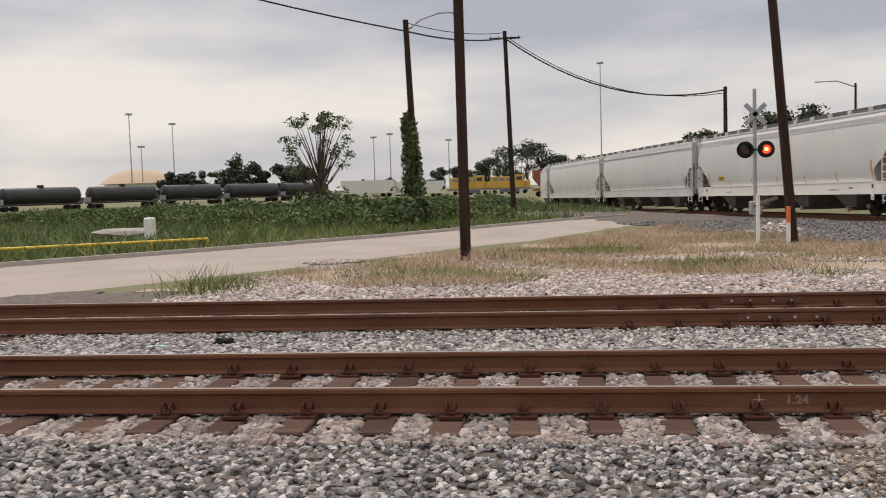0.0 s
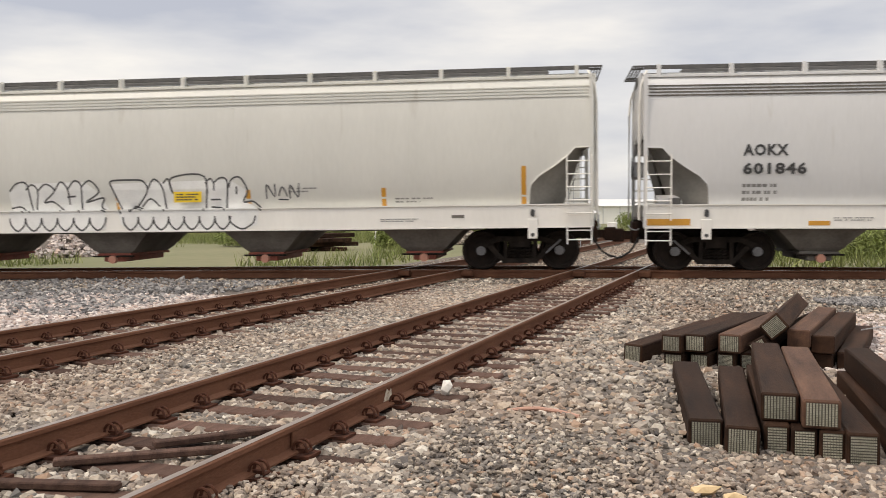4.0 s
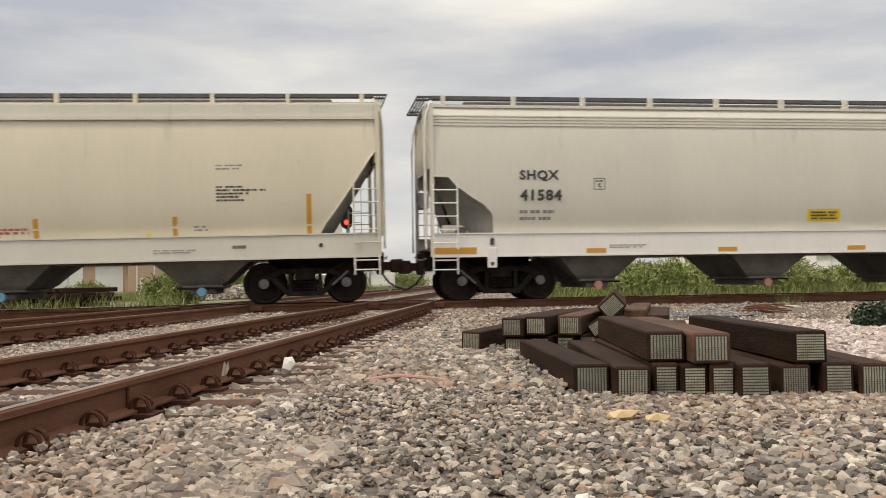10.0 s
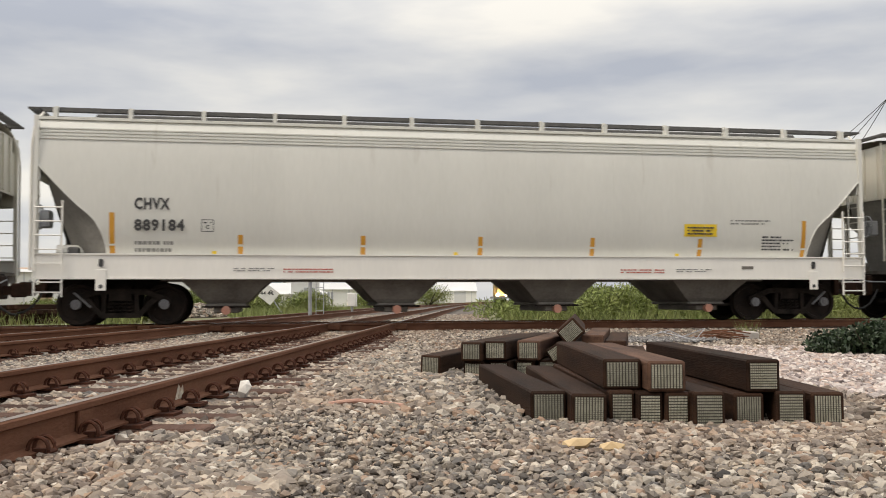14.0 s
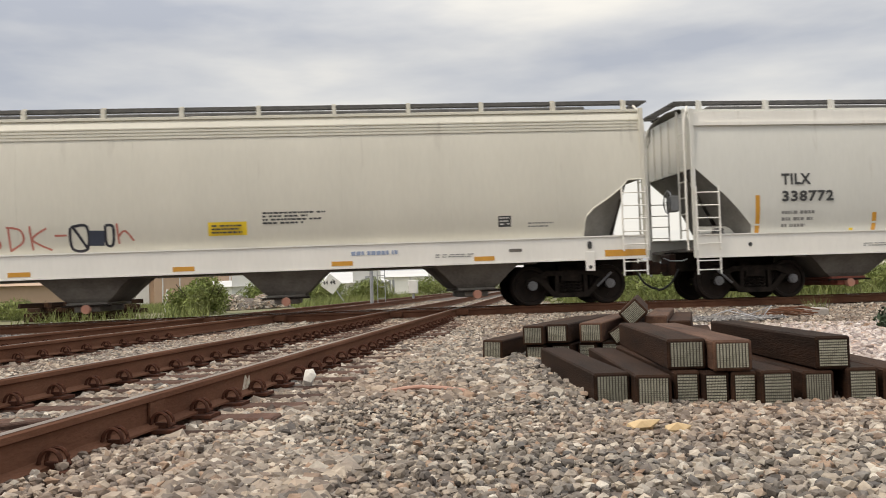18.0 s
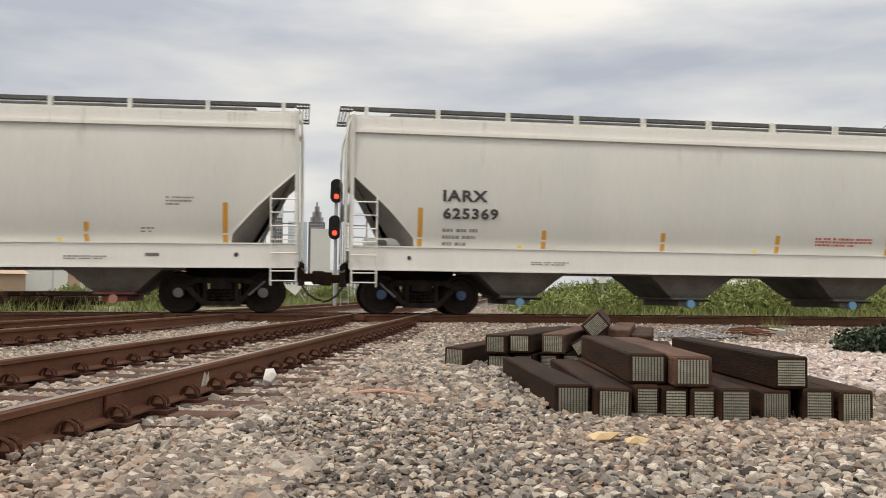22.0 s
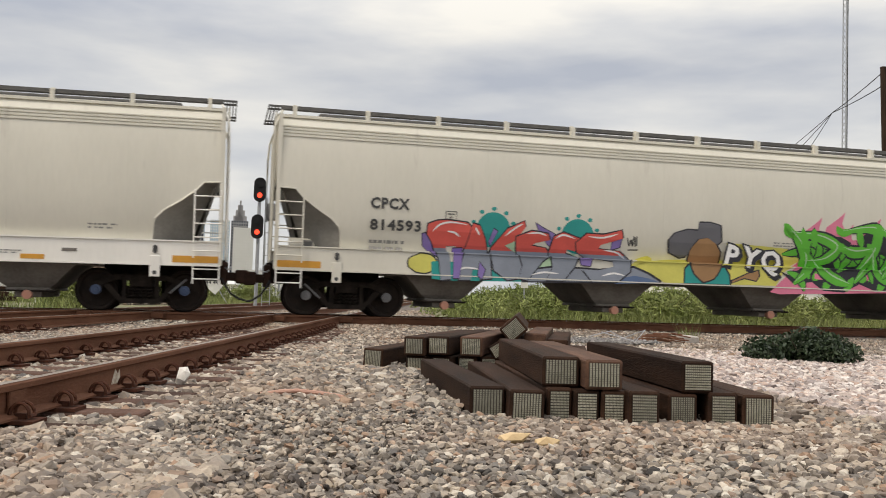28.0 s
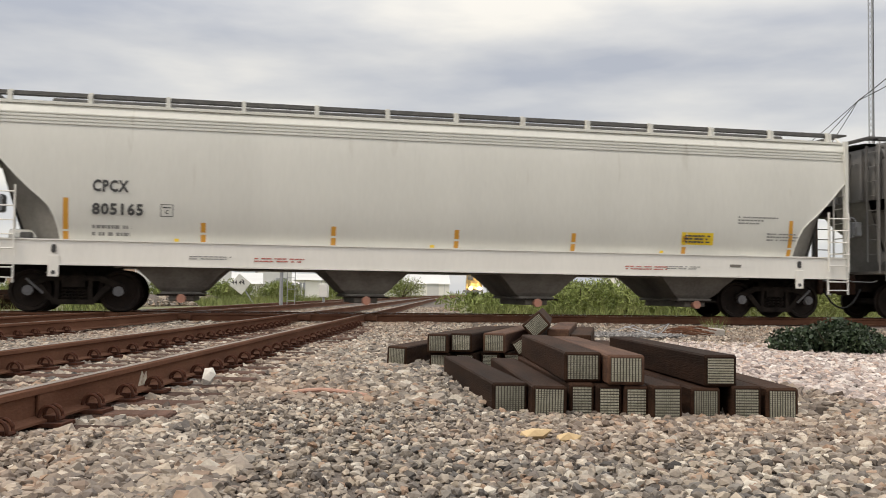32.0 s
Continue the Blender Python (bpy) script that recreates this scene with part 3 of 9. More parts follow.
    for a, b in zip(rows, rows[1:]):
        for i in range(4):
            fine.append([tuple(p + (q - p) * i / 4 for p, q in zip(c, d)) for c, d in zip(a, b)])
    tagged(part("road", Shape().grid([r[::-1] for r in fine]), M_ROAD), "worn pale concrete road that leads to the grade crossing", "road", kind="structure")
    s = Shape()
    for (ax, ay), (bx, by) in zip(far[1:6], far[2:7]):
        d = Vector((bx - ax, by - ay, 0)).normalized()
        o = Vector((d.y, -d.x, 0)) * 0.18
        za, zb = land(ax, ay) + 0.19, land(bx, by) + 0.19
        s.add([(ax, ay, za - 0.3), (bx, by, zb - 0.3), (bx, by, zb), (ax, ay, za), (ax + o.x * -1, ay + o.y * -1, za - 0.3), (bx - o.x, by - o.y, zb - 0.3), (bx - o.x, by - o.y, zb), (ax - o.x, ay - o.y, za)],
              [(0, 1, 2, 3), (7, 6, 5, 4), (3, 2, 6, 7), (0, 3, 7, 4), (1, 5, 6, 2)])
    tagged(part("kerb", s, M_CURB), "low concrete kerb along the far edge of the road", "kerb", kind="structure")


build_ground()


# ---------------------------------------------------------------- loose stone
def icosa():
    g = (1 + 5 ** 0.5) / 2
    v = np.array([(-1, g, 0), (1, g, 0), (-1, -g, 0), (1, -g, 0), (0, -1, g), (0, 1, g), (0, -1, -g), (0, 1, -g), (g, 0, -1), (g, 0, 1), (-g, 0, -1), (-g, 0, 1)]) / 1.9
    f = np.array([(0, 11, 5), (0, 5, 1), (0, 1, 7), (0, 7, 10), (0, 10, 11), (1, 5, 9), (5, 11, 4), (11, 10, 2), (10, 7, 6), (7, 1, 8), (3, 9, 4), (3, 4, 2), (3, 2, 6), (3, 6, 8), (3, 8, 9), (4, 9, 5), (2, 4, 11), (6, 2, 10), (8, 6, 7), (9, 8, 1)])
    return v, f


def chunk():
    """A rough block, the start of a piece of crushed rock."""
    v = np.array([(a, b, c) for a in (-1, 1) for b in (-1, 1) for c in (-1, 1)], float) * 0.66
    f = np.array([(0, 1, 3), (0, 3, 2), (4, 6, 7), (4, 7, 5), (0, 4, 5), (0, 5, 1), (2, 3, 7), (2, 7, 6), (0, 2, 6), (0, 6, 4), (1, 5, 7), (1, 7, 3)])
    return v, f


def block():
    """A cube with its corners cut away: crushed rock with flat faces and many edges."""
    v = np.array([(a, b, 0) for a in (-1, 1) for b in (-1, 1)] + [(a, 0, b) for a in (-1, 1) for b in (-1, 1)] + [(0, a, b) for a in (-1, 1) for b in (-1, 1)], float) * 0.76
    f = []
    for i in range(12):
        for j in range(i + 1, 12):
            for k in range(j + 1, 12):
                n = np.cross(v[j] - v[i], v[k] - v[i])
                if np.linalg.norm(n) > 0.1 and (abs((v - v[i]) @ n) < 1e-6).sum() == 3 and ((v - v[i]) @ n).max() < 1e-6 or np.linalg.norm(n) > 0.1 and (abs((v - v[i]) @ n) < 1e-6).sum() == 3 and ((v - v[i]) @ n).min() > -1e-6:
                    f.append((i, j, k) if (v[i] @ n) > 0 else (i, k, j))
    for axis in range(3):
        for sg in (-1, 1):
            q = [i for i in range(12) if v[i][axis] * sg > 0.5]
            o = [a for a in range(3) if a != axis]
            q.sort(key=lambda i: math.atan2(v[i][o[1]], v[i][o[0]]))
            for t in ((q[0], q[1], q[2]), (q[0], q[2], q[3])):
                n = np.cross(v[t[1]] - v[t[0]], v[t[2]] - v[t[0]])
                f.append(t if n[axis] * sg > 0 else t[::-1])
    return v, np.array(f)


def octa():
    v = np.array([(1, 0, 0), (-1, 0, 0), (0, 1, 0), (0, -1, 0), (0, 0, 1), (0, 0, -1)], float) * 1.05
    f = np.array([(0, 2, 4), (2, 1, 4), (1, 3, 4), (3, 0, 4), (2, 0, 5), (1, 2, 5), (3, 1, 5), (0, 3, 5)])
    return v, f


def stones(name, xy, size, lift, seed, base, label, flat=0.75, material=None):
    rng = np.random.default_rng(seed)
    bv, bf = base
    n, k = len(xy), len(bv)
    z = xyz_land(xy) + lift - 0.012 * ((xy[:, 0] > 2.3) & (xy[:, 0] < 4.8) & (xy[:, 1] > 6.3) & (xy[:, 1] < 7.3))
    sc = size * (0.55 + 0.9 * rng.random((n, 1, 1)) ** 1.6) * (0.55 + 0.9 * rng.random((n, 1, 3)))
    v = (bv[None] * (1 + 0.10 * rng.normal(size=(n, k, 1))) + 0.11 * rng.normal(size=(n, k, 3))) * sc
    q = rng.normal(size=(n, 4))
    q /= np.linalg.norm(q, axis=1)[:, None]
    w, x, y, zz = q.T
    R = np.stack([1 - 2 * (y * y + zz * zz), 2 * (x * y - w * zz), 2 * (x * zz + w * y), 2 * (x * y + w * zz), 1 - 2 * (x * x + zz * zz), 2 * (y * zz - w * x), 2 * (x * zz - w * y), 2 * (y * zz + w * x), 1 - 2 * (x * x + y * y)], 1).reshape(n, 3, 3)
    v = np.einsum("nij,nkj->nki", R, v)
    v[:, :, 2] *= flat
    v += np.column_stack([xy, z + rng.random(n) * size * 0.5])[:, None, :]
    f = (bf[None] + (np.arange(n) * k)[:, None, None]).reshape(-1, 3)
    me = bpy.data.meshes.new(name)
    me.vertices.add(n * k)
    me.vertices.foreach_set("co", v.astype(np.float32).ravel())
    me.loops.add(len(f) * 3)
    me.loops.foreach_set("vertex_index", f.astype(np.int32).ravel())
    me.polygons.add(len(f))
    me.polygons.foreach_set("loop_start", np.arange(0, len(f) * 3, 3, dtype=np.int32))
    me.polygons.foreach_set("use_smooth", np.zeros(len(f), dtype=bool))
    me.materials.append(material or M_STONE)
    me.update(calc_edges=True)
    return tagged(new(name, me), label, "gravel", kind="stuff")


def scatter(x0, x1, y0, y1, per, seed, keep=None):
    rng = np.random.default_rng(seed)
    n = int((x1 - x0) * (y1 - y0) * per)
    xy = np.column_stack([x0 + rng.random(n) * (x1 - x0), y0 + rng.random(n) * (y1 - y0)])
    if keep is not None:
        xy = xy[keep(xy[:, 0], xy[:, 1])]
    return xy


def free_of_rails(x, y):
    ok = np.ones(len(x), bool)
    for r in (0.0, -1.51, -4.12, -5.63):
        ok &= np.abs(x - r) > 0.10
    n = x * N.x + y * N.y
    for r in (NEAR_RAIL, NEAR_RAIL + 1.51):
        ok &= np.abs(n - r) > 0.12
    return ok


def between_ties(x, y):
    """Thin the stone over the tops of the ties."""
    ok = free_of_rails(x, y)
    for c in (-0.755, -4.875):
        on_tie = (np.abs(x - c) < 1.36) & (np.abs((y / 0.55) % 1 - 0.5) < 0.23)
        ok &= ~on_tie
    return ok


def build_stones():
    ico, oc, ch = icosa(), octa(), block()
    stones("ballast_stones_close", scatter(0.14, 8.5, 2.0, 7.2, 270, 1), 0.035, 0.024, 1, ch, "loose angular grey, white and tan ballast stones")
    stones("ballast_stones_among", scatter(0.14, 8.5, 2.0, 7.2, 190, 31), 0.035, 0.022, 31, ico, "rounder loose ballast stones among the angular ones")
    stones("ballast_stones_small", scatter(0.14, 8.5, 2.0, 7.2, 330, 21), 0.022, 0.020, 21, oc, "small loose ballast stones among the larger")
    # area of pale stone whose colour also holds the sunlit brightness there
    pale = lambda x, y: x + 0.35 * np.sin(y * 1.9) + 0.25 * np.sin(x * 3.1 + y) > 3.6 + 0.45 * np.maximum(0.0, 11.5 - y)
    stones("ballast_stones_yard", scatter(0.7, 13, 7.2, 15, 330, 2, lambda x, y: ~pale(x, y)), 0.036, 0.022, 2, ch, "loose ballast stones round the tie stack")
    stones("ballast_stones_pale_yard", scatter(0.7, 13, 7.2, 16.5, 300, 32, pale), 0.037, 0.022, 32, ch, "pale loose ballast stones behind the tie stack, coloured brighter as if sunlit", material=M_STONE_PALE)
    stones("ballast_stones_far_yard", scatter(0.7, 20, 15, 24, 150, 3, lambda x, y: (x * N.x + y * N.y) < 22), 0.036, 0.03, 3, oc, "loose ballast stones in front of the freight line")
    ring = lambda x, y: ~(((x < 8.5) & (y > 1.8) & (y < 7.2)) | ((x > 0.4) & (x < 5.5) & (y < 2.2) & (y > -3.9)) | ((x < 13) & (y >= 7.2) & (y < 16))) & (np.hypot(x - 4, y - 3) < 12.5 + 2 * np.sin(x * 1.3) + 2 * np.sin(y * 1.1 + 1))
    stones("ballast_stones_round_about", scatter(0.7, 19, -12, 16, 95, 33, ring), 0.046, 0.022, 33, oc, "loose ballast stones scattered over the open yard")
    stones("ballast_stones_forefront", scatter(0.5, 5.4, -3.8, 2.2, 440, 4), 0.041, 0.026, 4, ch, "loose ballast stones at the tie ends", material=M_STONE_COOL)
    side = scatter(0.09, 1.3, 2.7, 5.75, 760, 23)
    rise = 0.088 - 0.075 * np.clip((side[:, 0] - 0.45 - 0.12 * np.sin(side[:, 1] * 2.3)) / 0.7, 0, 1) - 0.05 * np.clip((side[:, 1] - 5.0) / 0.75, 0, 1)
    stones("ballast_stones_shoulder", side, 0.034, rise, 23, ch, "ballast stones heaped against the rail over the tie ends")
    stones("ballast_stones_near_track", scatter(-2.2, 0.75, -5, 4.2, 860, 5, between_ties), 0.033, 0.030, 5, ch, "pinkish ballast stones between the ties", material=M_STONE_PINK)
    stones("ballast_stones_along_track", scatter(-2.2, 0.75, 4.2, 14, 860, 15, between_ties), 0.033, 0.026, 15, ch, "brownish ballast stones between the ties")
    stones("ballast_stones_between_tracks", scatter(-3.95, -2.1, -6, 5, 560, 6), 0.040, 0.058, 6, ch, "grey, slate and white ballast stones between the two tracks", material=M_STONE_COOL)
    stones("ballast_stones_middle", scatter(-3.7, -2.1, 5, 20, 520, 16), 0.038, 0.040, 16, ch, "brownish ballast stones in the gap of the double track")
    stones("ballast_stones_far_track", scatter(-6.3, -3.4, -7, 20, 420, 7, between_ties), 0.034, 0.03, 7, oc, "ballast stones in the second track")
    stones("ballast_stones_verge", scatter(-20, -6.2, -6, 16, 230, 8, lambda x, y: (x > -11.0) | (np.sin(x * 2.1 + y) + np.sin(y * 1.7 - x) > 0.3)), 0.036, 0.03, 8, ch, "pale pinkish ballast stones on the verge", material=M_STONE_PALE)
    stones("ballast_stones_bank", scatter(-30, 6, 10, 25, 110, 10, lambda x, y: (np.abs((x * N.x + y * N.y) - MID) < 4.3) & (np.abs((x * N.x + y * N.y) - MID) > 1.5)), 0.045, 0.02, 10, oc, "grey ballast on the shoulder of the freight line")
    stones("ballast_stones_past_crossing", scatter(-7.6, 2.2, 25.2, 48, 110, 25, lambda x, y: np.abs(x + 0.755) > 0) , 0.045, 0.03, 25, oc, "ballast stones on the bed of the double track past the crossing")
    stones("ballast_stones_embankment", scatter(-42, -7.5, 2, 21, 60, 34, lambda x, y: (np.abs((x * N.x + y * N.y) - 17.3) < 4.2 + 0.5 * np.sin(x * 0.9)) & (x < -7.5)), 0.055, 0.04, 34, oc, "dark grey crushed stone on the embankment before the freight line", material=M_STONE_GREY)
    stones("ballast_stones_mound", scatter(3.6, 6.6, 17.2, 19.6, 420, 35, lambda x, y: ((x - 5.1) / 1.4) ** 2 + ((y - 18.5) / 0.9) ** 2 < 1), 0.032, 0.07, 35, oc, "low spread of dark slate-grey crushed stone", material=M_STONE_GREY)
    stones("ballast_stones_beyond", scatter(-2.2, 0.75, 14, 24, 380, 9, between_ties), 0.034, 0.02, 9, oc, "ballast stones near the diamond crossing")


build_stones()


# ---------------------------------------------------------------- tracks
RAIL_PROFILE = [(-0.075, -0.180), (0.075, -0.180), (0.075, -0.168), (0.012, -0.150), (0.010, -0.048), (0.037, -0.036), (0.037, -0.008), (0.028, 0.0), (-0.028, 0.0), (-0.037, -0.008), (-0.037, -0.036), (-0.010, -0.048), (-0.012, -0.150), (-0.075, -0.168)]


def rail_shape(points):
    """The rail's section carried along points (x, y, z)."""
    s, k = Shape(), len(RAIL_PROFILE)
    pts = [Vector(p) for p in points]
    for i, p in enumerate(pts):
        d = (pts[min(i + 1, len(pts) - 1)] - pts[max(0, i - 1)]).normalized()
        side = Vector((d.y, -d.x, 0))
        s.v += [tuple(p + side * a + Vector((0, 0, b))) for a, b in RAIL_PROFILE]
    for i in range(len(pts) - 1):
        for j in range(k):
            m = (j + 1) % k
            s.f.append((i * k + j, i * k + k + j, i * k + k + m, i * k + m))
    s.f += [tuple(range(k)), tuple(range((len(pts) - 1) * k, len(pts) * k))[::-1]]
    return s


def head_shape(points):
    s = Shape()
    pts = [Vector(p) for p in points]
    rows = []
    for i, p in enumerate(pts):
        d = (pts[min(i + 1, len(pts) - 1)] - pts[max(0, i - 1)]).normalized()
        side = Vector((d.y, -d.x, 0))
        rows.append([tuple(p + side * a + Vector((0, 0, 0.0025))) for a in (0.024, -0.024)])
    return s.grid(rows)


def clip_mesh():
    """Sprung clip: two arched bars that grip the rail foot."""
    s = Shape()
    for y in (-0.034, 0.034):
        pts = [(-0.035, y, 0.012)]
        for i in range(9):
            a = math.pi * i / 8
            pts.append((0.035 - 0.062 * math.cos(a), y, 0.016 + 0.068 * math.sin(a)))
        pts.append((0.10, y * 0.6, 0.0))
        s.tube(pts, 0.0115, 6)
    s.cyl((0.10, -0.04, 0.004), (0.10, 0.04, 0.004), 0.0135, n=6)
    s.box(-0.01, 0.07, -0.016, 0.016, -0.022, 0.018)
    return s.data("rail_clip", M_CLIP)


def tie_mesh(length, w, h, name, material):
    return Shape().cbox(-w / 2, w / 2, -length / 2, length / 2, -h, 0, 0.012).data(name, material)


CLIP = clip_mesh()
CLIP.transform(Matrix.Diagonal((0.8, 0.9, 0.82, 1)))
TIE = tie_mesh(2.6, 0.23, 0.18, "tie", M_SLEEPER)
PLATE = Shape().box(-0.18, 0.18, -0.09, 0.09, 0, 0.02).data("tie_plate", M_CLIP)


def track(name, label, centre, y0, y1, clips, ties_from, ties_to):
    ys = list(np.arange(y0, 60, 4.0)) + list(np.arange(60, y1, 8.0))
    t = thing(name, label, "railway track", kind="structure")
    for o in (-0.755, 0.755):
        pts = [(centre + o + bend(y), y, 0.0) for y in ys]
        r = part("rail", rail_shape(pts), M_RAIL, t)
        part("running_surface", head_shape(pts), M_SHINE, r)
    rng = random.Random(int(abs(centre) * 100))
    for i in range(int(ties_from / 0.55) - 1, int(ties_to / 0.55) + 1):
        y = (i + 0.5) * 0.55
        if not ties_from <= y <= ties_to:
            continue
        ob = part("tie", TIE, None, t, at=pose(centre + rng.uniform(-0.05, 0.05), y + rng.uniform(-0.02, 0.02), -0.20 + rng.uniform(-0.012, 0.004), 0, 0, 90 + rng.uniform(-2, 2)))
        if clips[0] <= y <= clips[1]:
            for o in (-0.755, 0.755):
                part("tie_plate", PLATE, None, t, at=pose(centre + o, y, -0.2))
                for sgn in (-1, 1):
                    part("rail_clip", CLIP, None, t, at=pose(centre + o + sgn * 0.06, y + rng.uniform(-0.01, 0.01), -0.165, 0, 0, 0 if sgn > 0 else 180))
    return t


NEAR_TRACK = track("track_near", "rusty rails on weathered wooden ties with spring clips", -0.755, -40, 300, (-3, 21), -6, 21.5)
FAR_TRACK = track("track_far", "second pair of rusty rails on wooden ties", -4.875, -40, 300, (1, 16), -8, 20.5)


def build_freight_line():
    t = thing("track_freight", "freight line that crosses the double track on a diamond", "railway track", kind="structure")
    us = list(np.arange(-260, 200, 5.0))
    for k in (0, 1):
        pts = [tuple(U * u + N * (NEAR_RAIL + 1.51 * k) + Vector((0, 0, grade(u)))) for u in us]
        r = part("rail", rail_shape(pts), M_RAIL, t)
        part("running_surface", head_shape(pts), M_BRIGHT, r)
    for k, off in ((0, -0.13), (0, 0.13), (1, -0.13), (1, 0.13)):
        pts = [tuple(U * u + N * (NEAR_RAIL + 1.51 * k + off) + Vector((0, 0, grade(u) - 0.012))) for u in np.arange(-8, 8, 2.0)]
        part("guard_rail", rail_shape(pts), M_RAIL, t)
    rng = random.Random(9)
    for i in range(150):
        u = -32 + i * 0.55
        p = U * u + N * MID
        part("tie", TIE, None, t, at=Matrix.Translation((p.x, p.y, grade(u) - 0.195)) @ pose(0, 0, 0, 0, 0, 12.75 + 0 + rng.uniform(-1.5, 1.5)))
    # cast corner blocks of the diamond
    for rx in (0.0, -1.51, -4.12, -5.63):
        for k in (0, 1):
            u = (rx - N.x * (NEAR_RAIL + 1.51 * k)) / U.x
            p = U * u + N * (NEAR_RAIL + 1.51 * k)
            s = Shape().cbox(-0.30, 0.30, -0.30, 0.30, -0.16, -0.03, 0.02)
            part("crossing_casting", s, M_RAIL, t, at=Matrix.Translation((p.x, p.y, 0)))
    # joint bars with bolt heads on the far track
    for rx, y in ((-4.12, 3.1), (-5.63, 3.2)):
        j = part("joint_bar", Shape().cbox(0.012, 0.03, y - 0.5, y + 0.5, -0.145, -0.05, 0.005), M_RAIL, FAR_TRACK, at=pose(rx, 0, 0))
        for d in (-0.38, -0.14, 0.14, 0.38):
            part("bolt", Shape().cyl((0.03, y + d, -0.095), (0.055, y + d, -0.095), 0.018, n=6), M_STEEL, j)
    part("joint_bar", Shape().cbox(0.012, 0.032, 5.75, 5.95, -0.16, -0.04, 0.005), M_RAIL, NEAR_TRACK)
    part("white_spray_mark", Shape().plate([(-0.02, -0.15), (0.05, -0.16), (0.16, -0.15), (0.14, -0.06), (0.10, -0.09), (0.05, -0.05)], 0, 0.004), M_SPRAYWHITE, NEAR_TRACK, at=pose(0.0145, 7.33, 0, 0, 0, 90))
    letters("1.24", 0.085, M_CHALK, NEAR_TRACK, pose(0.016, 2.15, -0.125, 90, 0, 90), "chalk_writing", 1.1)
    part("chalk_mark", Shape().plate([(0, -0.10), (0.09, -0.10), (0.09, -0.095), (0, -0.095)], 0, 0.002).plate([(0.04, -0.14), (0.046, -0.14), (0.046, -0.055), (0.04, -0.055)], 0, 0.002), M_SPRAYWHITE, NEAR_TRACK, at=pose(0.0145, 1.92, 0, 0, 0, 90))


build_freight_line()


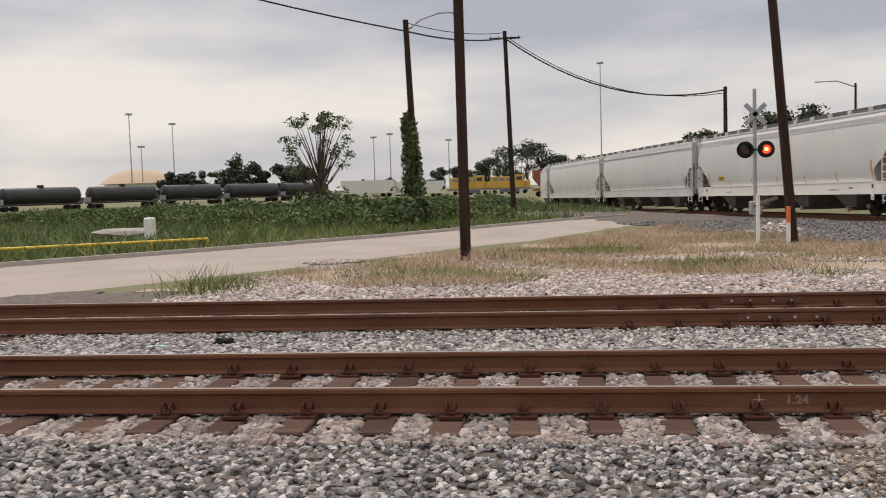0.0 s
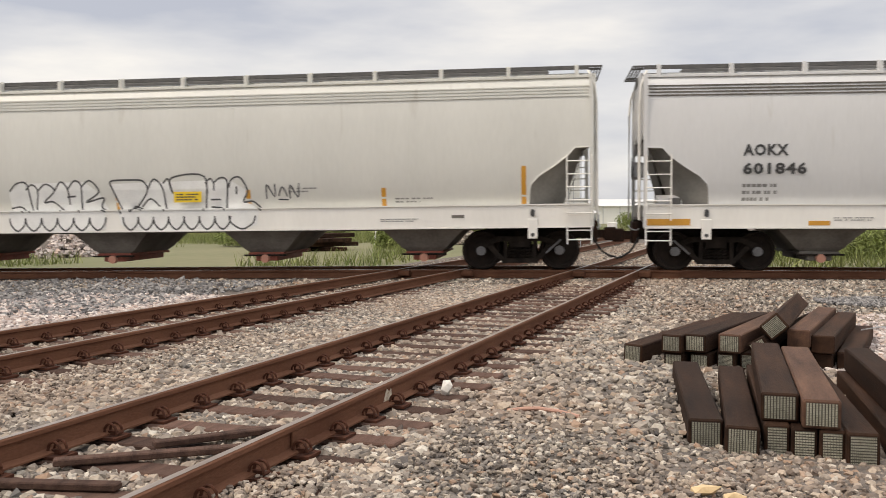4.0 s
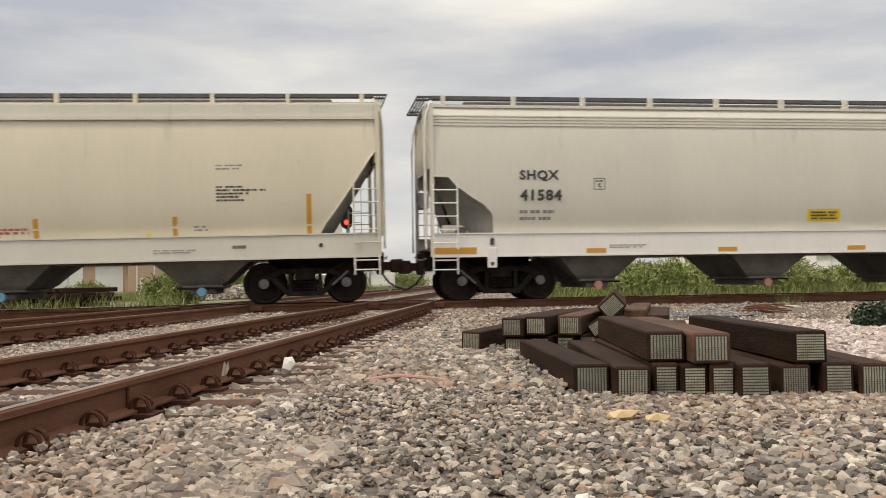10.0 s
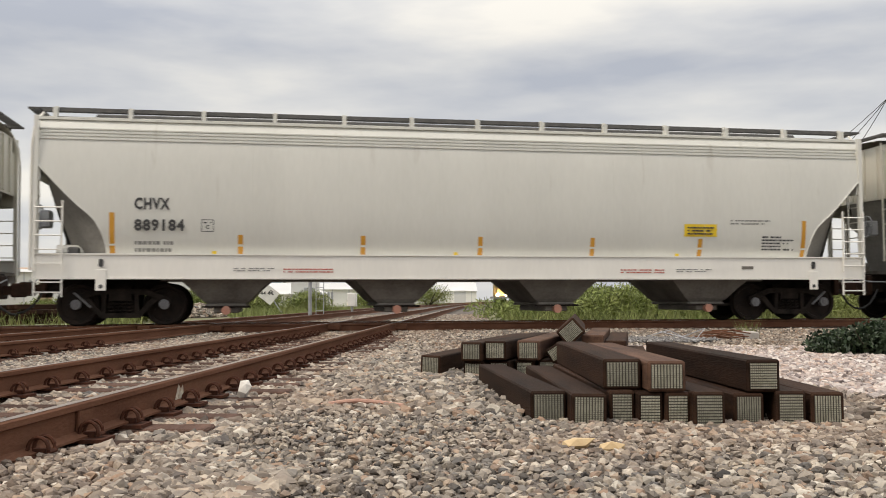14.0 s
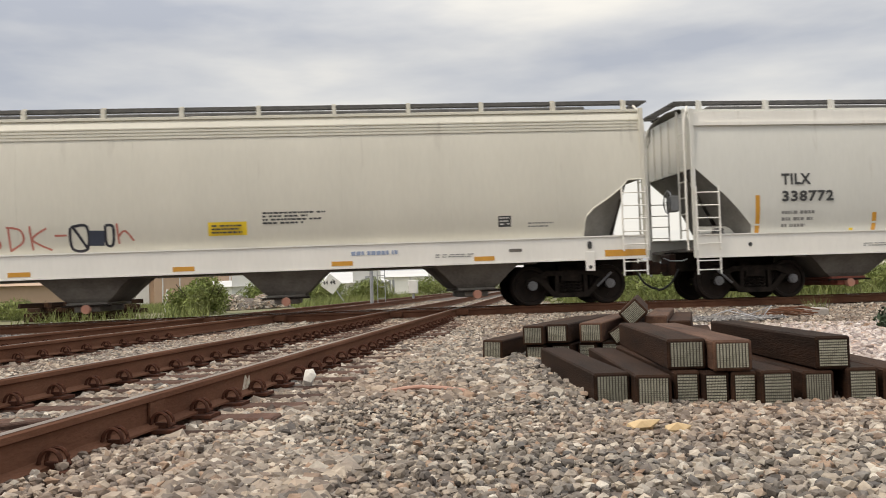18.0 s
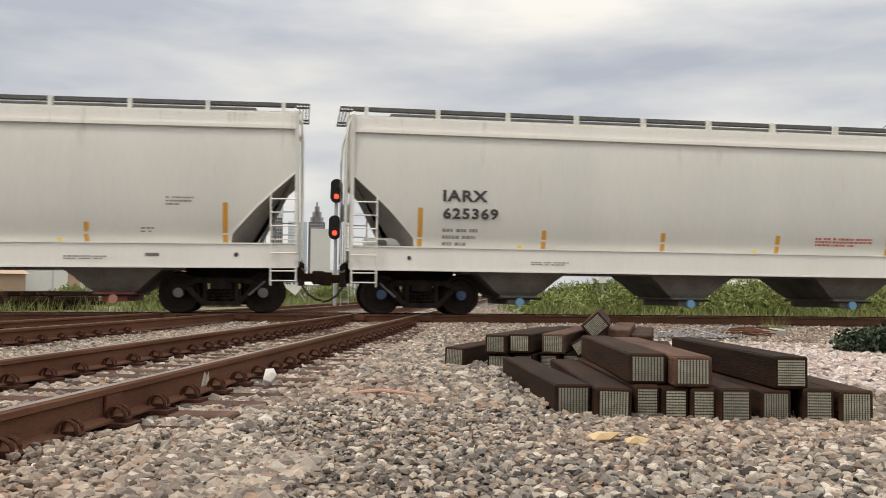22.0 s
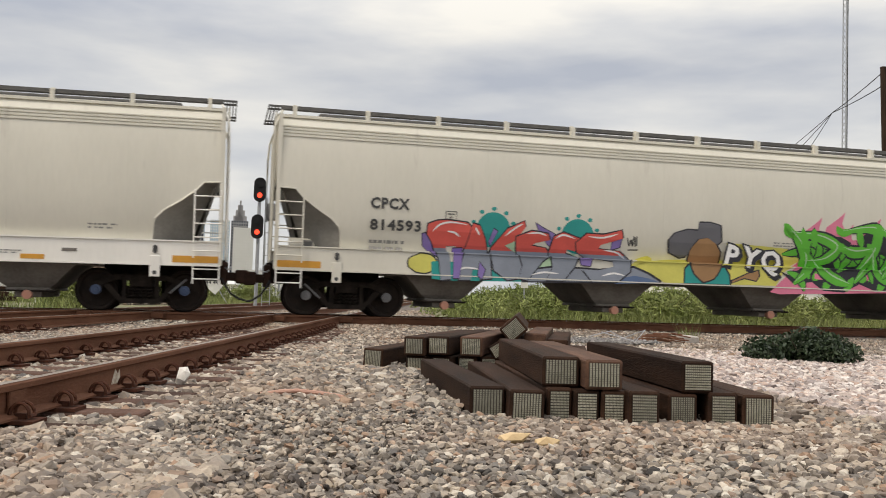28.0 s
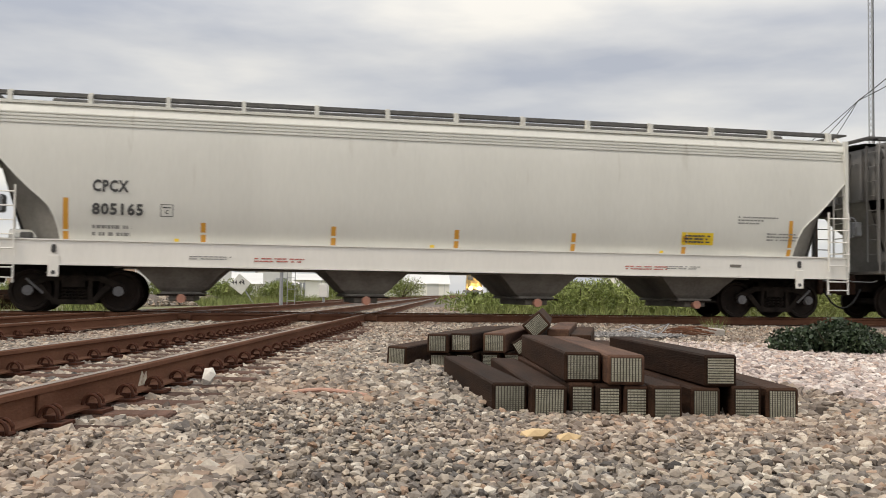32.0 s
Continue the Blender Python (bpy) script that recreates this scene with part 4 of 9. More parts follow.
# ---------------------------------------------------------------- stack of new ties
def build_tie_stack():
    # front x centre, front y, bottom z, width, height, swing towards +x, roll, reddish, slots across
    rows = [
        (2.56, 7.15, -0.29, 0.24, 0.22, -8, 0, 0, 0), (2.81, 7.02, -0.295, 0.23, 0.22, -4, 1, 0, 0),
        (3.035, 7.12, -0.295, 0.168, 0.23, -4, 0, 0, 1), (3.21, 7.08, -0.295, 0.168, 0.225, -4, 0, 0, 1), (3.385, 7.07, -0.295, 0.165, 0.225, -4, 0, 0, 1),
        (3.57, 7, -0.295, 0.205, 0.235, -5, 0, 0, 1), (3.85, 7.12, -0.295, 0.2, 0.215, -4, 0, 0, 0), (4.12, 7.12, -0.295, 0.195, 0.23, -3, 0, 0, 1), (4.36, 7.14, -0.295, 0.215, 0.22, -2, 0, 0, 0),
        (3.05, 7.2, -0.065, 0.25, 0.202, -2.5, 0, 0, 0), (3.315, 7.06, -0.065, 0.245, 0.197, -2.5, 0, 1, 0), (3.95, 7.13, -0.075, 0.22, 0.212, -4.6, 0, 0, 1),
        (1.58, 10.5, -0.235, 0.21, 0.2, 14, 2, 0, 0), (2.02, 10.4, -0.27, 0.21, 0.18, 14, 0, 0, 0), (2.28, 10.45, -0.27, 0.21, 0.18, 14, 0, 0, 0), (2.54, 10.55, -0.27, 0.19, 0.18, 13, 0, 0, 1), (2.78, 10.6, -0.27, 0.2, 0.18, 12, 0, 0, 1),
        (2, 10.35, -0.085, 0.215, 0.19, 14, 0, 0, 0), (2.24, 10.38, -0.075, 0.225, 0.19, 14, 0, 0, 0), (2.58, 10.5, -0.085, 0.23, 0.2, 12, 0, 1, 0),
        (2.87, 10.55, -0.09, 0.19, 0.16, 12, -33, 0, 0), (3.02, 10.6, 0.1, 0.235, 0.2, 6, -42, 0, 1),
        (3.26, 10.75, -0.03, 0.23, 0.19, 9, 0, 1, -1), (3.5, 10.8, -0.09, 0.23, 0.19, 9, 0, 0, -1), (3.76, 10.9, -0.27, 0.23, 0.19, 8, 0, 0, -1),
        (3.22, 10.8, -0.27, 0.24, 0.19, 9, 0, 0, -1), (3.48, 10.85, -0.27, 0.24, 0.18, 9, 0, 0, -1),
    ]
    for i, (x, y, z, w, h, yaw, roll, red, across) in enumerate(rows):
        m = Matrix.Translation((x, y, z + h / 2)) @ pose(0, 0, 0, 0, 0, -yaw) @ pose(0, 0, 0, 0, roll, 0)
        t = thing("railway_tie", "new reddish-brown wooden railway tie in a stack on the gravel" if red else "new dark creosoted wooden railway tie in a stack on the gravel", "railway tie", "stacked railway ties", at=m)
        s = Shape().cbox(-w / 2, w / 2, 0, 2.6, -h / 2, h / 2, 0.012)
        part("beam", s, M_NEWTIE_R if red else M_NEWTIE, t)
        if across < 0:
            continue
        a, b = w / 2 - 0.022, h / 2 - 0.022
        # dark backing sheet: shade of the punched slots as colour, teeth laid over it
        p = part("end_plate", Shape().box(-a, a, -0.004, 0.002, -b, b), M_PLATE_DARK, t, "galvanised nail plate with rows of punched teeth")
        sl, n, m = Shape(), 10, 13
        for k in range(n):
            for q in range(m):
                c, d = -1 + (k + 0.5) * 2 / n, -1 + (q + 0.5) * 2 / m
                wc, wd = 0.62 / n, 0.80 / m
                u0, u1, v0, v1 = ((c - wc) * a, (c + wc) * a, (d - wd) * b, (d + wd) * b) if not across else ((d - wd) * a, (d + wd) * a, (c - wc) * b, (c + wc) * b)
                sl.add([(u0, -0.0062, v0), (u1, -0.0062, v0), (u1, -0.0072, v1), (u0, -0.0072, v1)], [(0, 1, 2, 3)])
        tagged(part("tooth_pattern", sl, M_PLATE, p), kind="stuff")


build_tie_stack()


# ---------------------------------------------------------------- small things on the gravel
def lump(name, label, category, at, sx, sy, sz, material, seed):
    rng = np.random.default_rng(seed)
    bv, bf = icosa()
    v = bv * (1 + 0.15 * rng.normal(size=(12, 1))) * np.array([sx, sy, sz])
    s = Shape().add([tuple(p) for p in v], [tuple(int(i) for i in f) for f in bf])
    ob = part(name, s, material, at=at)
    return tagged(ob, label, category)


lump("tan_rock", "flat tan piece of broken rock on the gravel", "rock", pose(2.62, 5.95, -0.235, 0, 0, 12), 0.085, 0.05, 0.04, M_TANROCK, 3)
lump("tan_rock", "small tan piece of broken rock on the gravel", "rock", pose(2.80, 5.88, -0.24, 0, 0, -8), 0.075, 0.04, 0.035, M_TANROCK, 13)
lump("white_rock", "pale upright rock leaning near the rail", "rock", pose(0.30, 8.05, -0.16, 10, 20, 0), 0.05, 0.05, 0.10, M_LIMEROCK, 4)
lump("white_rock", "rounded white rock on the ballast", "rock", pose(1.1, 4.2, -0.25), 0.05, 0.04, 0.035, M_LIMEROCK, 5)
tagged(part("concrete_stub", Shape().cbox(-0.19, 0.19, -0.15, 0.15, 0, 0.2, 0.025), M_CURB, at=pose(7.28, 19.6, -0.30, 2, 3, 12)), "square concrete stub beside the freight line", "concrete block")
_rng = random.Random(41)
for _i in range(14):
    _a, _l = _rng.uniform(-0.5, 0.5), _rng.uniform(0.35, 0.8)
    _q = Vector((6.68 + _rng.uniform(-0.25, 0.3), 19.25 + _rng.uniform(-0.2, 0.2), -0.25 + 0.012 * _i))
    _d = Vector((math.cos(_a), math.sin(_a), _rng.uniform(-0.08, 0.08))) * _l / 2
    tagged(part("rusty_rod", Shape().tube([_q - _d, _q + Vector((0, 0, 0.03)), _q + _d], 0.013, 5), M_RAIL), "thin rusty steel rod in a heap by the concrete stub", "scrap metal", "heap of rusty rods")
lump("white_rock", "rounded white rock on the ballast", "rock", pose(0.62, 5.25, -0.235, 0, 0, 30), 0.055, 0.04, 0.035, M_LIMEROCK, 15)
lump("white_rock", "rounded white rock on the ballast", "rock", pose(2.3, 4.1, -0.25, 0, 0, 70), 0.045, 0.035, 0.035, M_LIMEROCK, 16)
lump("plastic_scrap", "scrap of pale teal plastic between the tracks", "litter", pose(-3.0, -4.0, -0.19, 0, 0, 20), 0.05, 0.22, 0.03, mat("teal_plastic", (0.35, 0.6, 0.55), rough=0.5), 17)
lump("dark_scrap", "dark lump of debris between the tracks", "litter", pose(-3.2, -3.2, -0.19, 0, 0, 20), 0.08, 0.14, 0.07, M_BLACK, 18)
for _a, _b in (((-1.25, 5.0, -0.165), (-0.25, 5.75, -0.15)), ((-1.35, 4.55, -0.18), (-0.55, 4.75, -0.165)), ((-0.95, 5.6, -0.17), (-0.35, 6.3, -0.16))):
    _v = Vector(_b) - Vector(_a)
    _o = part("split_timber", Shape().cbox(-0.045, 0.045, 0, _v.length, -0.02, 0.025, 0.008), M_SLEEPER, at=Matrix.Translation(_a) @ pose(0, 0, 0, 0, 0, -math.degrees(math.atan2(_v.x, _v.y))))
    tagged(_o, "splintered piece of old tie wood in the track", "timber")
pipe = part("pipe", Shape().tube([(0.96, 7.66, -0.225), (1.10, 7.69, -0.205), (1.22, 7.69, -0.195), (1.38, 7.68, -0.205), (1.56, 7.63, -0.225)], 0.017, 8), M_PIPE, smooth=True)
tagged(pipe, "short pale-red plastic pipe lying on the gravel", "pipe")
tagged(new("weed_tuft", blades("weed_tuft", np.column_stack([-1.62 + 0.1 * np.random.default_rng(3).random(60), 0.72 + 0.1 * np.random.default_rng(4).random(60)]), np.full(60, -0.2), 0.26, M_GRASS, 5, 0.3, 0.006)), "thin green weed growing between the ties", "weed", kind="stuff")
part_debris = part("debris", Shape().tube([(3.9, 11.2, 0.13), (4.1, 11.0, 0.2), (4.3, 11.3, 0.12), (4.5, 11.1, 0.22), (4.35, 10.9, 0.1), (4.05, 11.25, 0.18)], 0.006, 5), M_STEEL)
tagged(part_debris, "tangle of loose wire lying on the stack", "wire")


def build_bush(name, label, x, y, r, h, seed, material, n=9, per=260, size=0.06, z=None, long=1.0):
    rng = random.Random(seed)
    z = land(x, y) if z is None else z
    t = thing(name, label, "bush", at=pose(x, y, z))
    s = Shape()
    for i in range(7):
        a = rng.uniform(0, 6.28)
        s.tube([(0, 0, 0), (0.4 * r * math.cos(a), 0.4 * r * math.sin(a), h * 0.4), (0.75 * r * math.cos(a), 0.75 * r * math.sin(a), h * rng.uniform(0.5, 0.9))], [0.03 * h, 0.02 * h, 0.008 * h], 5)
    tagged(part("stem_bundle", s, M_BARK, t), kind="stuff")
    cs, rs = [], []
    for i in range(n):
        a, d = rng.uniform(0, 6.28), rng.uniform(0, 0.8) * r
        hh = h * (0.45 + 0.25 * rng.random()) * (1 - 0.45 * (d / r) ** 2)
        cs.append((d * math.cos(a), d * math.sin(a), hh * 0.85))
        rs.append((r * 0.4, r * 0.4, hh * 0.85))
    part("foliage", cloud_mesh("foliage", cs, rs, per, size, material, seed, long=long), None, t)
    return t


build_bush("bush", "low dark-green bush growing out of the gravel", 7.62, 14.45, 0.80, 0.47, 11, M_LEAF_DARK, n=22, per=520, size=0.035)


# ---------------------------------------------------------------- hopper wagons
GAP = 0.57
BODY_TOP, SILL_TOP, SILL_LOW = 4.52, 1.54, 1.03
BOARD = 4.77


SKIN_Z = (1.50, 1.75, 2.05, 2.45, 2.90, 3.40, 3.80, 4.05, 4.26, 4.40, 4.52)
SKIN_Y = (-1.420, -1.515, -1.578, -1.615, -1.628, -1.618, -1.590, -1.560, -1.515, -1.460, -1.375)


def side_y(z):
    """The bulging side sheet: tucked in over the sill, rounded in at the shoulder."""
    return float(np.interp(z, SKIN_Z, SKIN_Y))


def skin_y(z):
    """Outer face of sill and side sheet together."""
    if z > SILL_TOP + 0.028:
        return side_y(z)
    return -1.640 if z < SILL_TOP - 0.006 else -1.664


def cut(x, style):
    """Lower edge of the body side at x metres from the end."""
    if style == "oval":
        pts = [(0.0, 2.88), (0.42, 2.86), (0.58, 2.68), (0.9, 2.44), (1.25, 2.22), (1.42, 2.04), (1.49, 1.86), (1.50, 1.72), (1.46, 1.60), (1.47, SILL_TOP)]
    elif style == "lean":
        pts = [(0.0, 3.50), (0.10, 3.44), (0.55, 2.95), (0.88, 2.62), (1.22, 2.34), (1.38, 2.04), (1.46, 1.78), (1.47, 1.62), (1.48, SILL_TOP)]
    elif style == "stepped":
        pts = [(0.0, 3.22), (0.10, 3.12), (0.55, 2.72), (0.72, 2.56), (0.95, 2.34), (1.20, 2.06), (1.45, 1.78), (1.50, 1.66), (1.47, SILL_TOP)]
    else:
        pts = [(0.0, 3.40), (0.14, 3.38), (0.55, 2.75), (1.0, 2.10), (1.25, 1.78), (1.38, SILL_TOP), (1.40, SILL_TOP)]
    if x >= pts[-1][0]:
        return SILL_TOP
    return float(np.interp(x, [p[0] for p in pts], [p[1] for p in pts]))


def wheelset_mesh():
    s = Shape()
    for o in (-0.755, 0.755):
        sg = -1 if o < 0 else 1
        prof = [(0.10, 0.07), (0.13, 0.075), (0.20, 0.025), (0.36, 0.02), (0.385, 0.066), (0.447, 0.066), (0.457, 0.03), (0.460, -0.045), (0.492, -0.055), (0.492, -0.075), (0.385, -0.07), (0.36, -0.03), (0.16, -0.02), (0.09, -0.07)]
        s.lathe([(r, o + sg * a) for r, a in prof], n=26)
    s.cyl((0, -0.80, 0), (0, 0.80, 0), 0.085, n=12)
    # wear marks and holes that show the turning
    for o in (-0.79, 0.79):
        for a in (0.4, 2.5):
            s.cyl((0.27 * math.cos(a), o - 0.012, 0.27 * math.sin(a)), (0.27 * math.cos(a), o + 0.012, 0.27 * math.sin(a)), 0.035, n=8)
    return s.data("wheelset", M_WHEEL, True)


WHEELSET = wheelset_mesh()


def frame_shape(y):
    """Cast side frame of a truck with its two windows, at y."""
    s = Shape()
    y0, y1 = y - 0.06, y + 0.06
    # top chord, sloping diagonals, bottom chord, columns
    s.plate([(-1.10, 0.50), (-1.02, 0.62), (-0.55, 0.80), (0.55, 0.80), (1.02, 0.62), (1.10, 0.50), (1.08, 0.44), (0.86, 0.55), (0.52, 0.68), (-0.52, 0.68), (-0.86, 0.55), (-1.08, 0.44)], y0, y1)
    s.plate([(-0.80, 0.56), (-0.66, 0.60), (-0.36, 0.25), (-0.42, 0.17)], y0, y1)
    s.plate([(0.66, 0.60), (0.80, 0.56), (0.42, 0.17), (0.36, 0.25)], y0, y1)
    s.plate([(-0.44, 0.16), (-0.40, 0.27), (0.40, 0.27), (0.44, 0.16)], y0, y1)
    for sg in (-1, 1):
        s.plate([(sg * 0.40, 0.27), (sg * 0.31, 0.27), (sg * 0.30, 0.70), (sg * 0.38, 0.70)][::sg], y0, y1)
    return s


def spring_shape(x, y):
    pts = []
    for i in range(25):
        a = i * 0.95
        pts.append((x + 0.066 * math.cos(a), y + 0.066 * math.sin(a), 0.275 + 0.26 * i / 24))
    return Shape().tube(pts, 0.019, 5)


FRAME_N, FRAME_F = frame_shape(-1.0).data("side_frame", M_TRUCK), frame_shape(1.0).data("side_frame", M_TRUCK)
BOLSTER = Shape().box(-0.24, 0.24, -1.08, 1.08, 0.54, 0.74).box(-0.30, 0.30, -0.93, 0.93, 0.27, 0.54).box(-0.15, 0.15, -0.5, 0.5, 0.74, 0.92).data("bolster", M_TRUCK)
SPRINGS = [spring_shape(x, -1.0).data("coil_spring", M_TRUCK) for x in (-0.19, -0.065, 0.065, 0.19)]
CAPS = {}
for _key, _m in (("blue", M_CAPBLUE), ("grey", M_CAPGREY)):
    CAPS[_key] = Shape().lathe([(0.0, -1.13), (0.05, -1.13), (0.06, -1.115), (0.11, -1.11), (0.115, -1.0)], n=14).data("bearing_cap", _m)
ADAPTER = Shape().box(-0.14, 0.14, -1.05, -0.95, 0.44, 0.60).data("bearing_adapter", M_TRUCK)
BRAKE = Shape().box(-0.03, 0.03, -0.7, 0.7, 0.30, 0.42).data("brake_beam", M_TRUCK)
WHEELS = []
AXLE = 0.94


ROD = Shape().tube([(-0.98, -1.08, 0.72), (-0.62, -1.09, 0.40)], 0.028, 6).data("brake_rod", M_CAPGREY)


def add_truck(car, x, cap):
    t = part("truck", BOLSTER, None, car, at=pose(x, 0, 0))
    part("side_frame", FRAME_N, None, t)
    part("side_frame", FRAME_F, None, t)
    part("brake_rod", ROD, None, t, at=pose(0, 0, 0) if x < 0 else Matrix.Diagonal((-1, 1, 1, 1)))
    for m in SPRINGS:
        part("coil_spring", m, None, t)
    for sg in (-1, 1):
        w = part("wheelset", WHEELSET, None, t, at=pose(sg * AXLE, 0, 0.46))
        WHEELS.append((w, sg * AXLE))
        part("bearing_cap", CAPS[cap], None, t, at=pose(sg * AXLE, 0, 0.46))
        part("bearing_adapter", ADAPTER, None, t, at=pose(sg * AXLE, 0, 0))
        part("brake_beam", BRAKE, None, t, at=pose(sg * 0.45, 0, 0))


def decal(sh, x0, x1, z0, z1, y=None, off=0.003):
    """A thin painted patch; it follows the side sheet unless y is given."""
    if y is not None:
        return sh.box(x0, x1, y - 0.002, y + 0.01, z0, z1)
    n = max(1, int((z1 - z0) / 0.14))
    zs = [z0 + (z1 - z0) * k / n for k in range(n + 1)]
    sh.grid([[(x, skin_y(z) - off, z) for z in zs] for x in (x1, x0)])
    return sh


def bars(parent, x, z, widths, material, h=0.035, gap=0.075, name="small_lettering", y=None):
    s = Shape()
    for i, w in enumerate(widths):
        k, rng = 0.0, random.Random(int(x * 100) + i)
        while k < w:
            d = min(rng.uniform(0.04, 0.11), w - k)
            decal(s, x + k, x + k + d, z - i * gap, z - i * gap + h, y)
            k += d + (0.07 if rng.random() < 0.2 else 0.018)
    return tagged(part(name, s, material, parent), kind="stuff")


def rect(parent, name, x0, x1, z0, z1, material, y=None, label=""):
    return part(name, decal(Shape(), x0, x1, z0, z1, y), material, parent, label)


def stencil(body, x, z, w, h, material, parent, name):
    """Letters set into a box of width w and height h at x, z on the side sheet."""
    ob = letters(body, 0.4, material, parent, Matrix(), name, 1.12, 0.014)
    vs = [v.co for v in ob.data.vertices]
    lo, hi = min(v.x for v in vs), max(v.x for v in vs)
    b, t = min(v.y for v in vs), max(v.y for v in vs)
    kx, kz = w / (hi - lo), h / (t - b)
    lean = math.degrees(math.atan2(side_y(z + h) - side_y(z), h))
    y = min(side_y(z), side_y(z + h), side_y(z + h / 2)) - 0.006
    ob.matrix_basis = pose(x, y, z, 90 - lean) @ Matrix.Diagonal((kx, kz, 1, 1)) @ Matrix.Translation((-lo, -b, 0))
    return ob


def ladder(parent, x0, x1, z0, z1, y, n, material, name="ladder"):
    s = Shape()
    for x in (x0, x1):
        s.box(x - 0.017, x + 0.017, y - 0.02, y + 0.02, z0, z1)
    for i in range(n):
        z = z0 + (i + 0.5) * (z1 - z0) / n
        s.cyl((x0, y - 0.02, z), (x1, y - 0.02, z), 0.016, n=6)
    return part(name, s, material, parent)


def hopper_car(spec, length):
    """A covered hopper; x runs from -h to h along it, the seen side at -y."""
    paint, white = spec["paint"], spec.get("sill", spec["paint"])
    h = length / 2
    style = spec.get("style", "oval")
    car = thing("covered_hopper", spec["label"], "freight car", "wagons of the freight train")
    # body sides
    for sg in (-1, 1):
        s, rows = Shape(), []
        ends = [0.0, 0.05, 0.12, 0.28, 0.42, 0.58, 0.72, 0.9, 1.08, 1.25, 1.38, 1.42, 1.46, 1.49, 1.52]
        xs = [-h + e for e in ends] + list(np.linspace(-h + 2.2, h - 2.2, 14)) + [h - e for e in ends[::-1]]
        for x in xs:
            zb = cut(min(x + h, h - x), style)
            col = []
            for k in range(15):
                z = zb + (BODY_TOP - zb) * k / 14
                col.append((x, side_y(z) if sg < 0 else -side_y(z), z))
            rows.append(col if sg > 0 else col[::-1])
        s.grid(rows)
        part("body_side", s, paint, car, smooth=True)
        # rim round the cut-out, so that the sheet has an edge
        for e in (-1, 1):
            pts = [(e * (h - d), -sg * side_y(cut(d, style)), cut(d, style)) for d in ends]
            part("cutout_rim", Shape().tube(pts, 0.018, 5), paint, car)
        # side sill
        s = Shape().cbox(-0.05, 0.05, -h + 0.02, h - 0.02, SILL_LOW, SILL_TOP, 0.012)
        part("side_sill", s, white, car, at=pose(0, sg * 1.585, 0, 0, 0, -90))
        part("sill_flange", Shape().box(-h + 0.02, h - 0.02, *sorted((sg * 1.41, sg * 1.662)), SILL_TOP - 0.004, SILL_TOP + 0.026), white, car)
        part("sill_flange", Shape().box(-h + 0.02, h - 0.02, *sorted((sg * 1.50, sg * 1.655)), SILL_LOW - 0.022, SILL_LOW + 0.004), white, car)
        if spec.get("ribs", True):
            for z in (4.05, 4.125, 4.20, 4.275):
                part("side_rib", Shape().box(-h + 0.05, h - 0.05, *sorted((sg * 1.50, sg * (0.020 - side_y(z))), key=abs), z, z + 0.028), spec.get("rib_paint", paint), car)
        else:
            part("top_chord", Shape().box(-h + 0.03, h - 0.03, *sorted((sg * 1.48, sg * 1.615), key=abs), 4.15, 4.225), white, car)
            part("top_fascia", Shape().box(-h + 0.03, h - 0.03, *sorted((sg * 1.46, sg * 1.565), key=abs), 4.225, BODY_TOP - 0.03), white, car)
        if sg < 0:
            for i in range(1, 9):
                x = -h + length * i / 9 + 0.13 * (i % 3)
                seam = [[(x + s, side_y(z) - (0.004 if s == 0 else -0.001), z) for z in SKIN_Z[:8]] for s in (0.016, 0.0, -0.016)]
                part("weld_seam", Shape().grid(seam), paint, car)
        # roof edge angle
        part("roof_edge", Shape().box(-h, h, sg * 1.36, sg * 1.44, BODY_TOP - 0.02, BODY_TOP + 0.03), paint, car)
        # running-board brackets and grating
        s = Shape().box(-h + 0.05, h - 0.05, sg * 1.22, sg * 0.80, BOARD, BOARD + 0.03).box(-h + 0.05, h - 0.05, sg * 1.24, sg * 1.215, BOARD - 0.05, BOARD + 0.035)
        part("running_board", s, M_GRATE, car)
        n = spec.get("brackets", 13)
        for i in range(n):
            x = -h + 0.35 + (length - 0.7) * i / (n - 1)
            part("bracket", Shape().box(x - 0.045, x + 0.045, sg * 1.40, sg * 1.235, BODY_TOP + 0.0, BOARD).box(x - 0.045, x + 0.045, sg * 1.262, sg * 1.235, BOARD - 0.1, BOARD + 0.05), paint, car)
    # roof
    prof = [(-1.39, BODY_TOP - 0.005), (-1.2, BODY_TOP + 0.09), (-0.8, BODY_TOP + 0.17), (0, BODY_TOP + 0.22), (0.8, BODY_TOP + 0.17), (1.2, BODY_TOP + 0.09), (1.39, BODY_TOP - 0.005)]
    part("roof", Shape().grid([[(x, y, z) for y, z in prof][::-1] for x in (-h, h)]), paint, car, smooth=True)
    part("roof_hatch", Shape().cbox(-0.3, 0.3, -h + 1, h - 1, BODY_TOP + 0.2, BODY_TOP + 0.34, 0.03), M_GRATE, car, at=pose(0, 0, 0, 0, 0, -90))
    # end walls and slope sheets
    for e in (-1, 1):
        x = e * (h - 0.06)
        s = Shape().box(min(x, x - e * 0.05), max(x, x - e * 0.05), -1.37, 1.37, 3.15, BODY_TOP + 0.05).box(min(x, x - e * 0.05), max(x, x - e * 0.05), -1.57, 1.57, 3.15, 4.2)
        part("end_wall", s, paint, car)
        for y in (-1.1, -0.55, 0, 0.55, 1.1):
            part("end_post", Shape().box(min(x, x + e * 0.05), max(x, x + e * 0.05), y - 0.05, y + 0.05, 3.2, BODY_TOP), paint, car)
        x2 = e * (h - (0.70 if style in ("oval", "lean") else 1.12))
